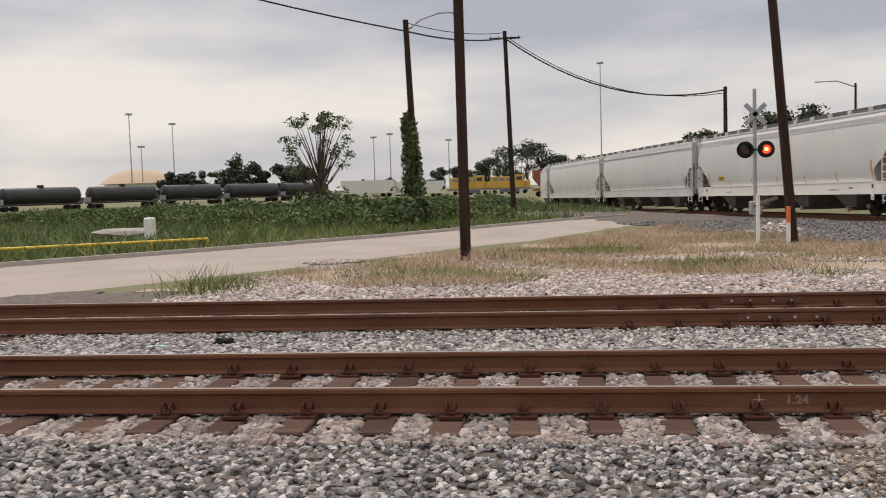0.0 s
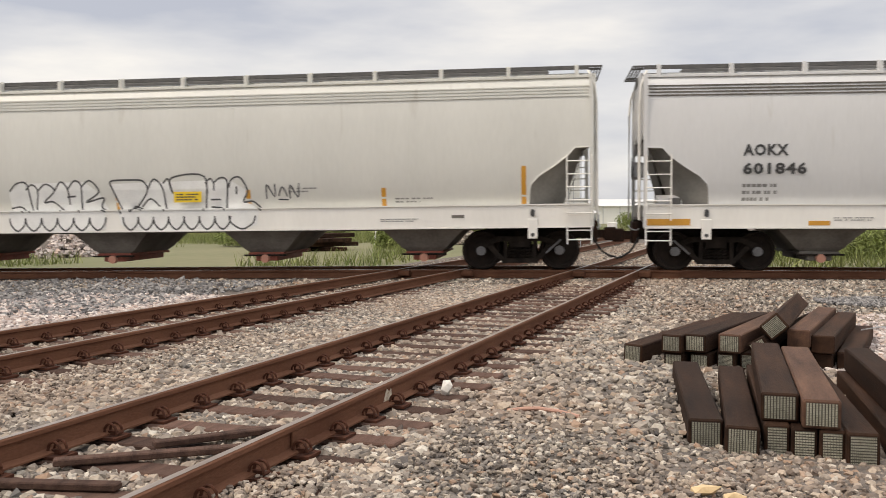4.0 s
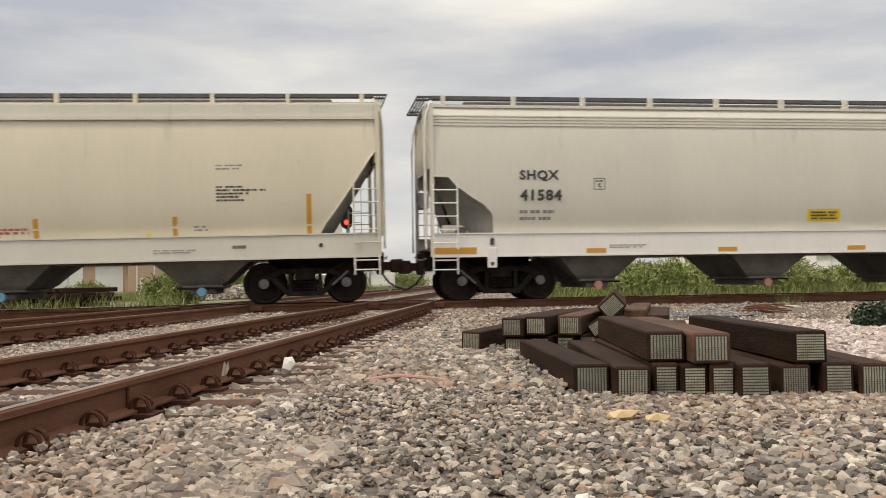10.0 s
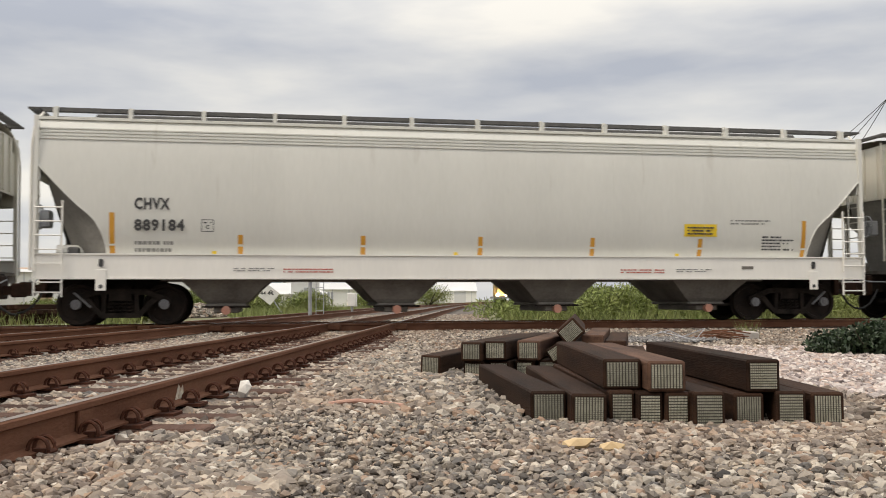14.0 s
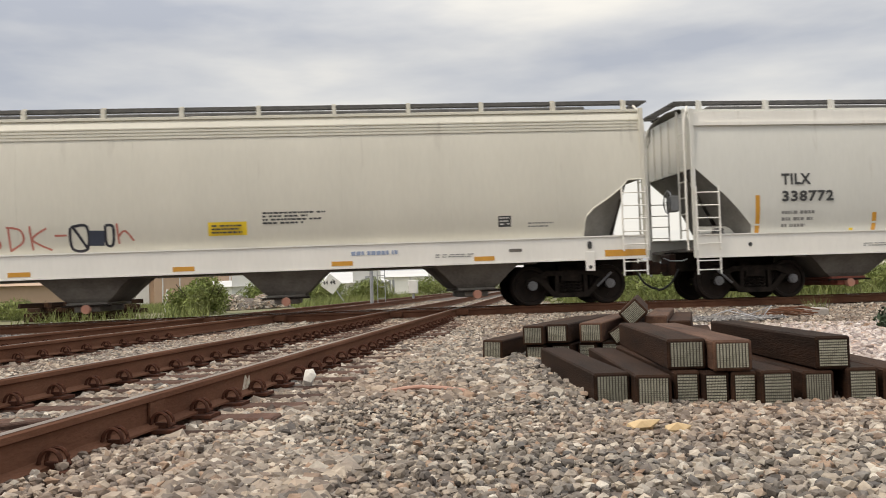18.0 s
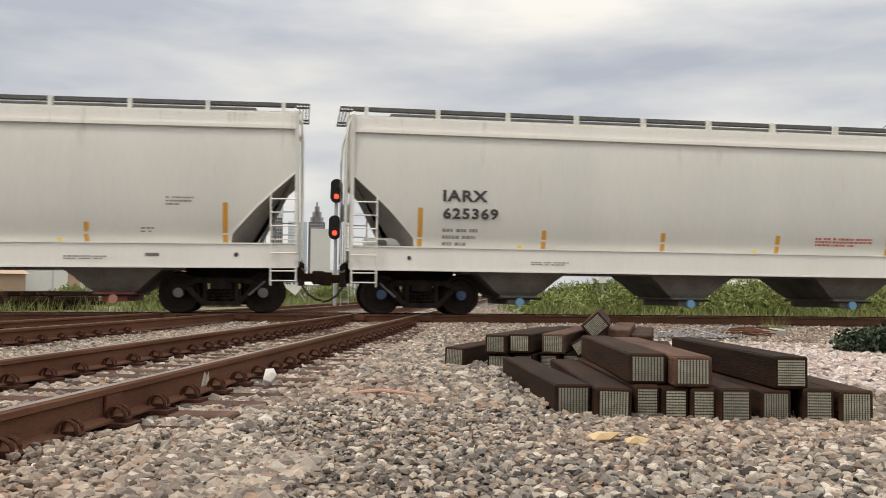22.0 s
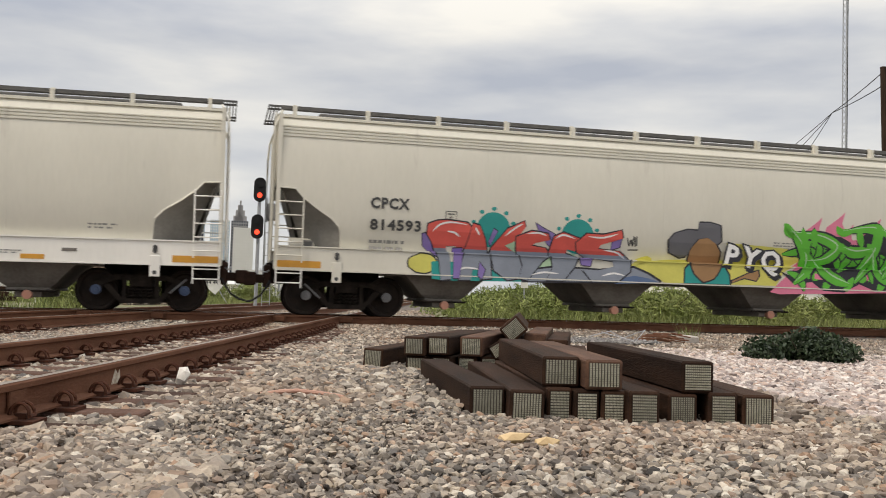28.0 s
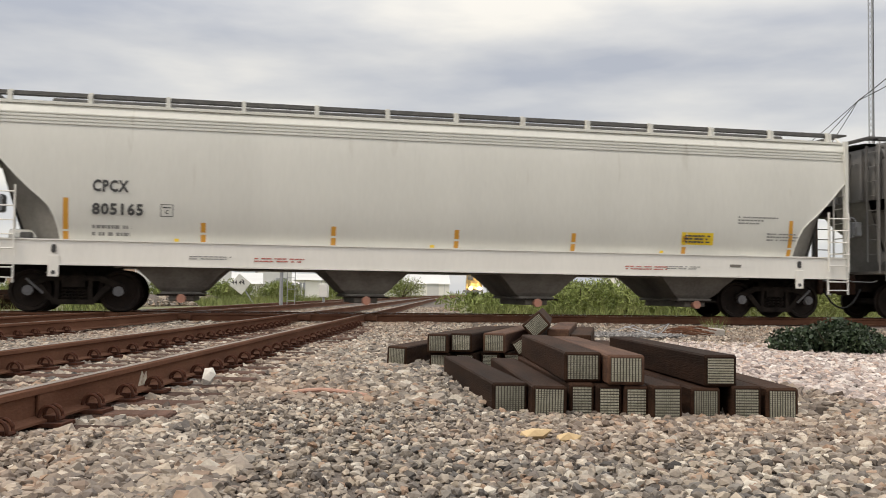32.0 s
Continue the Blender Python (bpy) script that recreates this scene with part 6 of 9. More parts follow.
def graffiti_colour(car, h):
    red, pink, teal = spray("red", (0.68, 0.10, 0.08)), spray("pink", (0.72, 0.20, 0.32)), spray("teal", (0.01, 0.30, 0.28))
    slate, blue, violet = spray("slate", (0.24, 0.27, 0.33)), spray("steel_blue", (0.10, 0.16, 0.30)), spray("violet", (0.24, 0.17, 0.45))
    yellow, green, dark = spray("lemon", (0.66, 0.62, 0.14)), spray("green", (0.10, 0.46, 0.04)), spray("outline", (0.02, 0.02, 0.03))
    white, grey, brown = spray("white", (0.8, 0.8, 0.8)), spray("cap_grey", (0.13, 0.13, 0.15)), spray("brown", (0.36, 0.20, 0.09))
    pale = spray("pale_green", (0.42, 0.60, 0.40))
    # ground of the first piece: yellow and teal at the foot, half discs above
    flat(car, "graffiti_backing", blob(-7.12, 1.28, 0.36, 0.25, 5, 18, 0.06), dark, 0.2)
    flat(car, "graffiti_backing", blob(-7.12, 1.28, 0.33, 0.22, 5, 18, 0.06), yellow, 0.4)
    flat(car, "graffiti_backing", [(-6.92, 1.33), (-6.55, 1.37), (-5.93, 1.23), (-5.32, 1.19), (-2.74, 1.26), (-1.82, 1.39), (-1.63, 1.19), (-1.88, 0.99), (-6.55, 0.90), (-6.89, 0.93)], teal, 0.5)
    flat(car, "graffiti_backing", [(-5.26, 1.87), (-4.83, 1.95), (-3.94, 1.69), (-3.29, 1.66), (-3.48, 1.10), (-4.95, 1.09), (-5.32, 1.44)], pale, 0.6)
    for cx, cz in ((-5.42, 2.14), (-3.29, 2.08)):
        flat(car, "graffiti_disc", [(cx + 0.42 * math.cos(a * 0.2618), cz + 0.42 * math.sin(a * 0.2618)) for a in range(24)], teal, 0.3)
        for a in range(5):
            flat(car, "graffiti_dot", blob(cx + 0.52 * math.cos(0.35 + a * 0.61), cz + 0.50 * math.sin(0.35 + a * 0.61), 0.06, 0.05, a, 8, 0.1), teal, 0.3)
    flat(car, "graffiti_tail", [(-4.77, 1.22), (-3.85, 1.36), (-2.74, 1.32), (-1.82, 1.42), (-1.39, 1.26), (-1.08, 1.08), (-1.14, 0.99), (-4.71, 0.92)], dark, 0.8)
    flat(car, "graffiti_tail", [(-4.72, 1.19), (-3.85, 1.31), (-2.74, 1.28), (-1.83, 1.37), (-1.44, 1.22), (-1.14, 1.05), (-4.67, 0.95)], slate, 1.0)
    flat(car, "graffiti_tail", [(-2.37, 1.06), (-1.82, 1.18), (-1.44, 1.13), (-1.14, 1.04), (-2.31, 0.96)], blue, 1.1)
    ribbon(car, [(-1.91, 1.42), (-1.69, 1.52), (-1.39, 1.58), (-1.42, 1.47), (-1.76, 1.36), (-1.08, 1.29)], 0.10, yellow, 0.6, "graffiti_backing", True)

    def letter(pts, k):
        """Dark edge, red face, slate foot."""
        flat(car, "graffiti_outline", grow(pts, 0.035), dark, 1.6 + 0.5 * k)
        flat(car, "graffiti_letter", pts, red, 1.8 + 0.5 * k)
        low = clip_low(pts, 1.66)
        if len(low) > 2:
            flat(car, "graffiti_letter", low, slate, 1.95 + 0.5 * k)

    flat(car, "graffiti_shadow", grow([(-7.14, 1.97), (-7.04, 2.00), (-6.79, 1.52), (-6.64, 1.44), (-6.62, 1.36), (-6.86, 1.49), (-7.10, 1.69)], 0.025), dark, 1.2)
    flat(car, "graffiti_shadow", [(-7.14, 1.97), (-7.04, 2.00), (-6.79, 1.52), (-6.64, 1.44), (-6.62, 1.36), (-6.86, 1.49), (-7.10, 1.69)], violet, 1.4)
    flat(car, "graffiti_shadow", grow([(-5.41, 2.17), (-5.31, 2.11), (-5.47, 1.77), (-5.52, 1.86)], 0.025), dark, 1.2)
    flat(car, "graffiti_shadow", [(-5.41, 2.17), (-5.31, 2.11), (-5.47, 1.77), (-5.52, 1.86)], violet, 1.4)
    flat(car, "graffiti_shadow", grow([(-4.37, 2.36), (-4.15, 2.23), (-3.89, 2.12), (-3.94, 1.78), (-4.06, 1.87), (-4.28, 2.16)], 0.025), dark, 1.2)
    flat(car, "graffiti_shadow", [(-4.37, 2.36), (-4.15, 2.23), (-3.89, 2.12), (-3.94, 1.78), (-4.06, 1.87), (-4.28, 2.16)], violet, 1.4)
    flat(car, "graffiti_shadow", grow([(-2.37, 2.13), (-2.11, 2.21), (-2.17, 1.87), (-2.40, 1.79)], 0.025), dark, 1.2)
    flat(car, "graffiti_shadow", [(-2.37, 2.13), (-2.11, 2.21), (-2.17, 1.87), (-2.40, 1.79)], violet, 1.4)
    flat(car, "graffiti_shadow", grow([(-6.39, 1.66), (-6.15, 1.68), (-6.23, 0.97), (-6.38, 0.96)], 0.025), dark, 5.0)
    flat(car, "graffiti_shadow", [(-6.39, 1.66), (-6.15, 1.68), (-6.23, 0.97), (-6.38, 0.96)], violet, 5.2)
    flat(car, "graffiti_shadow", grow([(-5.75, 1.36), (-5.61, 1.18), (-5.69, 0.96), (-5.79, 1.05)], 0.025), dark, 5.0)
    flat(car, "graffiti_shadow", [(-5.75, 1.36), (-5.61, 1.18), (-5.69, 0.96), (-5.79, 1.05)], violet, 5.2)
    flat(car, "graffiti_shadow", grow([(-3.26, 1.57), (-2.92, 1.55), (-2.98, 1.37), (-3.20, 1.39)], 0.025), dark, 5.0)
    flat(car, "graffiti_shadow", [(-3.26, 1.57), (-2.92, 1.55), (-2.98, 1.37), (-3.20, 1.39)], violet, 5.2)
    letter([(-7.00, 2.21), (-6.79, 2.29), (-6.55, 2.32), (-6.06, 2.28), (-5.93, 2.15), (-5.96, 1.75), (-6.06, 1.53), (-6.30, 1.53), (-6.31, 1.73), (-6.55, 1.71), (-6.47, 1.44), (-6.43, 0.94), (-6.67, 0.91), (-6.73, 1.37), (-6.89, 1.79), (-7.02, 1.97)], 0.0)
    letter([(-5.92, 2.27), (-5.75, 2.22), (-5.61, 1.92), (-5.50, 1.49), (-5.45, 0.99), (-5.74, 0.95), (-5.77, 1.22), (-5.91, 1.21), (-5.95, 0.94), (-6.25, 0.93), (-6.17, 1.40), (-6.03, 1.83)], 1.0)
    letter([(-5.43, 1.73), (-5.07, 2.18), (-4.66, 2.38), (-4.62, 2.24), (-4.88, 1.89), (-5.12, 1.78), (-4.77, 1.59), (-4.67, 1.04), (-5.06, 0.96), (-5.39, 1.18), (-5.48, 1.55)], 2.0)
    letter([(-4.84, 2.00), (-4.46, 2.16), (-4.05, 2.11), (-3.99, 1.96), (-4.34, 1.88), (-4.45, 1.81), (-4.09, 1.77), (-3.96, 1.61), (-4.20, 1.44), (-4.56, 0.97), (-4.77, 1.02), (-4.69, 1.33), (-4.82, 1.70)], 3.0)
    letter([(-3.99, 1.67), (-3.89, 2.05), (-3.65, 2.16), (-3.23, 2.03), (-3.10, 1.82), (-3.29, 1.71), (-3.54, 1.76), (-3.56, 1.65), (-3.28, 1.59), (-3.38, 1.34), (-3.65, 0.99), (-4.09, 0.99), (-3.93, 1.31)], 4.0)
    letter([(-3.32, 1.92), (-3.05, 2.16), (-2.62, 2.15), (-2.15, 2.28), (-2.11, 2.08), (-2.68, 1.90), (-2.73, 1.80), (-2.19, 1.77), (-1.93, 1.60), (-1.93, 1.28), (-2.24, 1.02), (-2.91, 0.99), (-3.17, 1.28), (-2.83, 1.26), (-2.37, 1.38), (-2.40, 1.51), (-3.05, 1.57), (-3.28, 1.71)], 5.0)
    ribbon(car, [(-6.89, 2.04), (-6.73, 2.20), (-6.46, 2.27), (-6.06, 2.23)], 0.022, white, 5.4, "graffiti_highlight", True)
    ribbon(car, [(-6.55, 2.06), (-6.36, 2.03), (-6.23, 1.94)], 0.022, white, 5.4, "graffiti_highlight", True)
    ribbon(car, [(-5.86, 2.18), (-5.75, 2.00)], 0.022, white, 5.4, "graffiti_highlight", True)
    ribbon(car, [(-5.14, 2.00), (-4.89, 2.20), (-4.69, 2.32)], 0.022, white, 5.4, "graffiti_highlight", True)
    ribbon(car, [(-4.58, 2.09), (-4.28, 2.12), (-4.08, 2.06)], 0.022, white, 5.4, "graffiti_highlight", True)
    ribbon(car, [(-3.85, 2.00), (-3.66, 2.10), (-3.35, 2.02)], 0.022, white, 5.4, "graffiti_highlight", True)
    ribbon(car, [(-3.02, 2.09), (-2.62, 2.08), (-2.24, 2.19)], 0.022, white, 5.4, "graffiti_highlight", True)
    ribbon(car, [(-2.59, 1.78), (-2.24, 1.73), (-2.01, 1.59)], 0.022, white, 5.4, "graffiti_highlight", True)
    ribbon(car, [(-6.30, 1.15), (-6.06, 1.22), (-5.69, 1.18)], 0.022, white, 5.4, "graffiti_highlight", True)
    ribbon(car, [(-4.46, 1.11), (-4.15, 1.18), (-3.78, 1.16)], 0.022, white, 5.4, "graffiti_highlight", True)
    ribbon(car, [(-2.68, 1.14), (-2.37, 1.22), (-2.06, 1.17)], 0.022, white, 5.4, "graffiti_highlight", True)
    for line in ([(-1.99, 2.10), (-1.93, 1.91), (-1.89, 2.06), (-1.84, 1.90), (-1.82, 2.15)], [(-1.79, 2.13), (-1.77, 1.90)], [(-1.74, 2.15), (-1.73, 1.92)], [(-1.95, 1.81), (-1.68, 1.82)]):
        ribbon(car, line, 0.014, dark, 0.5, "graffiti_tag")
    # bust with cap, kept to plain shapes
    b = 0.08
    flat(car, "graffiti_backing", [(b - 1.9, 1.30), (b - 1.55, 1.55), (b - 0.9, 1.62), (b + 0.7, 1.66), (b + 0.62, 2.10), (b + 1.6, 2.06), (b + 2.35, 2.02), (b + 2.8, 1.75), (b + 2.2, 1.40), (b + 2.0, 1.06), (b - 1.1, 1.04), (b - 1.3, 1.15)], yellow, 0.2)
    flat(car, "graffiti_outline", [(b - 0.58, 1.04), (b - 0.57, 1.42), (b - 0.42, 1.58), (b - 0.15, 1.48), (b + 0.38, 1.50), (b + 0.56, 1.52), (b + 0.71, 1.30), (b + 0.73, 1.04)], dark, 1.8)
    flat(car, "graffiti_shirt", [(b - 0.54, 1.05), (b - 0.53, 1.40), (b - 0.40, 1.53), (b - 0.15, 1.44), (b + 0.38, 1.45), (b + 0.54, 1.47), (b + 0.67, 1.28), (b + 0.69, 1.05)], teal, 2)
    flat(car, "graffiti_outline", blob(b + 0.04, 1.66, 0.47, 0.60, 8, 18, 0.05), dark, 3)
    flat(car, "graffiti_round", blob(b + 0.04, 1.66, 0.43, 0.56, 8, 18, 0.05), brown, 4)
    flat(car, "graffiti_outline", [(b + 0.72, 1.16), (b + 0.70, 1.06), (b + 1.1, 1.20), (b + 1.45, 1.14), (b + 1.55, 1.30), (b + 1.52, 1.46), (b + 1.22, 1.38)], dark, 1.8)
    flat(car, "graffiti_round", [(b + 0.76, 1.14), (b + 0.74, 1.09), (b + 1.1, 1.23), (b + 1.43, 1.17), (b + 1.51, 1.30), (b + 1.48, 1.42), (b + 1.22, 1.35)], brown, 2)
    cap = [(b - 0.62, 1.68), (b - 0.93, 1.80), (b - 0.96, 2.10), (b - 0.80, 2.28), (b - 0.45, 2.38), (b - 0.20, 2.36), (b - 0.17, 2.56), (b + 0.12, 2.58), (b + 0.42, 2.52), (b + 0.46, 2.12), (b + 0.36, 2.04), (b + 0.10, 2.20), (b - 0.18, 2.16), (b - 0.36, 1.92), (b - 0.45, 1.72)]
    flat(car, "graffiti_cap", grow(cap, 0.04), dark, 5)
    flat(car, "graffiti_cap", cap, grey, 6)
    ribbon(car, [(b - 0.38, 1.96), (b - 0.25, 2.20), (b - 0.18, 2.40)], 0.02, dark, 6.3, "graffiti_outline")
    ribbon(car, [(b - 0.85, 2.12), (b - 0.6, 2.26), (b - 0.35, 2.30)], 0.03, slate, 6.3, "graffiti_highlight", True)
    # three small outlined letters
    for i, ch in enumerate("PYQ"):
        at = pose(b + 0.50 + i * 0.50, 0, 1.60 - 0.04 * i, 90, 14, 0)
        for dx, dz, m, y, w in ((0.05, -0.06, dark, -1.650, 0.075), (0, 0, dark, -1.652, 0.065), (0, 0, white, -1.656, 0.022)):
            letters(ch, 0.70, m, car, Matrix.Translation((dx, y, dz)) @ at, "piece_letter", 1.0, w)
    bars(car, b + 1.95, 2.14, (0.9, 0.85, 0.5, 0.35), M_GREYINK, 0.03, 0.07)
    # green spiky piece over pink flames
    flat(car, "graffiti_flame", [(1.91, 0.90), (2.80, 1.70), (2.88, 2.20), (4.82, 2.36), (8.54, 2.45), (8.93, 2.20), (8.70, 1.74), (9.01, 1.12), (2.18, 0.85)], pink, 0.3)
    def flame(x, z, w):
        flat(car, "graffiti_flame", [(x - 0.75 * w, 1.9), (x - 0.55 * w, z - 0.42), (x - 0.20 * w, z - 0.17), (x, z), (x - 0.09 * w, z - 0.30), (x + 0.04 * w, z - 0.56), (x + 0.16 * w, 1.9)], pink, 0.4 + 0.02 * x)

    for x, z, w in ((3.41, 2.87, 1.0), (4.09, 3.04, 1.0), (4.34, 2.75, 0.7), (5.17, 2.93, 1.0), (6.01, 3.08, 1.0), (6.32, 2.76, 0.7), (6.74, 2.91, 0.8), (7.47, 2.77, 0.7), (8.35, 3.01, 0.9), (8.62, 2.85, 0.6), (8.97, 2.84, 0.5), (9.01, 2.47, 0.8)):
        flame(x, z, w)
    crest = [(2.18, 1.45), (2.49, 1.32), (2.80, 1.55), (2.88, 1.90), (3.02, 1.60), (3.19, 1.72), (2.92, 2.12), (2.84, 2.61), (3.02, 2.40), (3.19, 2.62), (3.27, 2.40), (3.97, 2.39), (4.28, 2.26), (4.32, 2.00), (4.51, 2.04), (4.43, 2.49), (4.53, 2.64), (4.59, 2.42), (5.17, 2.78), (5.29, 2.53), (5.52, 2.61), (5.67, 2.47), (6.37, 2.61), (6.53, 2.39), (6.91, 2.56), (7.34, 2.24), (7.42, 2.58), (7.85, 2.41), (7.92, 2.64), (8.16, 2.35), (8.62, 2.45)]
    foot = [(8.39, 1.88), (8.16, 1.57), (8.66, 1.66), (8.62, 2.00), (8.78, 1.44), (9.16, 1.01), (8.54, 0.98), (7.85, 1.14), (7.38, 0.93), (6.76, 1.02), (6.22, 0.99), (5.44, 1.03), (5.05, 0.99), (4.51, 1.18), (4.05, 0.95), (3.43, 0.98), (3.12, 1.19), (2.57, 1.13)]
    flat(car, "graffiti_backing", crest + foot, dark, 1.6)
    for i in range(1, len(crest) - 1):
        (ax, az), (x, z), (bx, bz) = crest[i - 1], crest[i], crest[i + 1]
        if z > az and z > bz:
            ribbon(car, [(x + 0.005, z - 0.05), (x * 0.5 + (ax + bx) * 0.25 + 0.02, (az + bz) * 0.42 + z * 0.13), ((ax + bx) / 2 + 0.12, min(az, bz) - 0.28)], 0.10, green, 4.0 + 0.01 * i, "graffiti_letter", True)
    for i in range(1, len(foot) - 1):
        (ax, az), (x, z) = foot[i - 1], foot[i]
        ribbon(car, [(x, z + 0.07), (x + 0.12, z + 0.16), (x + 0.28, z + 0.40)], 0.10, green, 2.3 + 0.01 * i, "graffiti_letter", True)
    flat(car, "graffiti_flame", grow([(6.26, 1.71), (6.45, 1.79), (6.51, 1.42), (6.31, 1.33)], 0.03), dark, 2.0)
    flat(car, "graffiti_flame", [(6.26, 1.71), (6.45, 1.79), (6.51, 1.42), (6.31, 1.33)], pink, 2.2)
    flat(car, "graffiti_flame", grow([(4.67, 1.79), (4.82, 1.85), (4.94, 1.35), (4.74, 1.27)], 0.03), dark, 2.0)
    flat(car, "graffiti_flame", [(4.67, 1.79), (4.82, 1.85), (4.94, 1.35), (4.74, 1.27)], pink, 2.2)
    flat(car, "graffiti_flame", grow([(3.19, 1.42), (3.58, 1.38), (3.50, 1.25), (3.19, 1.27)], 0.03), dark, 2.0)
    flat(car, "graffiti_flame", [(3.19, 1.42), (3.58, 1.38), (3.50, 1.25), (3.19, 1.27)], pink, 2.2)
    flat(car, "graffiti_flame", grow([(5.52, 1.60), (5.67, 1.68), (5.75, 1.31), (5.60, 1.27)], 0.03), dark, 2.0)
    flat(car, "graffiti_flame", [(5.52, 1.60), (5.67, 1.68), (5.75, 1.31), (5.60, 1.27)], pink, 2.2)
    flat(car, "graffiti_flame", grow([(7.85, 1.81), (8.12, 1.79), (8.00, 1.56), (7.77, 1.59)], 0.03), dark, 2.0)
    flat(car, "graffiti_flame", [(7.85, 1.81), (8.12, 1.79), (8.00, 1.56), (7.77, 1.59)], pink, 2.2)

    rng = random.Random(8)
    for i in range(46):
        x, z = 2.7 + 5.9 * ((i * 0.618) % 1), 1.25 + 0.88 * ((i * 0.377) % 1)
        a, n = rng.choice((0.9, 2.2, 0.4, -0.7)) + rng.uniform(-0.3, 0.3), rng.uniform(0.28, 0.5)
        leaf = [(x - n * math.cos(a), z - n * math.sin(a)), (x + 0.06, z + 0.02), (x + n * math.cos(a + 0.5), z + n * math.sin(a + 0.5))]
        ribbon(car, leaf, 0.125, dark, 2.50 + 0.006 * i, "graffiti_outline", True)
        ribbon(car, leaf, 0.085, green, 2.503 + 0.006 * i, "graffiti_letter", True)

    def spiky(lines, k):
        for line in lines:
            ribbon(car, line, 0.20, dark, 2.8 + 0.8 * k, "graffiti_outline", True)
        for line in lines:
            ribbon(car, line, 0.145, green, 3.0 + 0.8 * k, "graffiti_letter", True)
            (x0, z0), (x1, z1) = line[0], line[1]
            ribbon(car, [(x0 - 0.16, z0 + 0.16), (x0, z0), ((x0 + x1) / 2, (z0 + z1) / 2)], 0.10, green, 3.1 + 0.8 * k, "graffiti_letter", True)
            ribbon(car, [(x + 0.02, z + 0.05) for x, z in line], 0.018, pale, 3.3 + 0.8 * k, "graffiti_highlight", True)

    spiky([[(2.47, 2.5), (2.88, 2.06), (3, 1.55), (2.58, 1.12)], [(2.48, 2.41), (3.31, 2.36), (3.87, 2.11), (3.53, 1.77), (2.9, 1.69)], [(3.14, 1.75), (3.65, 1.35), (4.2, 1.14)]], 0.0)
    spiky([[(4, 2.5), (4.71, 2.63), (5.07, 2.56), (4.98, 2.03), (4.64, 1.54), (4.35, 1.2)], [(4.07, 2.08), (4.43, 2), (4.93, 2.08)], [(4.93, 2.08), (5.1, 1.47), (5.63, 1.19)]], 1.0)
    spiky([[(5.17, 2.61), (5.54, 2.35), (5.5, 1.77), (5.16, 1.33)], [(5.54, 2.35), (5.96, 1.99), (6.2, 2.63)], [(5.96, 2.08), (6.08, 1.51), (6.51, 1.27)]], 2.0)
    spiky([[(6.84, 2.52), (6.37, 2.35), (6.22, 2), (6.5, 1.68), (6.97, 1.8), (7.06, 2.19), (6.68, 2.53)]], 3.0)
    spiky([[(8.46, 2.41), (7.75, 2.62), (7.22, 2.39), (7.5, 1.97), (7.45, 1.63), (8.54, 1.53)], [(7.5, 1.99), (8.19, 2.2), (8.36, 2.01)]], 4.0)
    s = Shape()
    for q in ((5.35, 5.93, 1.98, 2.0), (5.35, 5.93, 1.66, 1.68), (5.35, 5.37, 1.66, 2.0), (5.91, 5.93, 1.66, 2.0)):
        s.box(q[0], q[1], -1.664, -1.660, q[2], q[3])
    part("stencil_box", s, white, car)
    bars(car, 5.43, 1.90, (0.42, 0.36, 0.42), white, 0.03, 0.08, "stencil_lettering", -1.662)


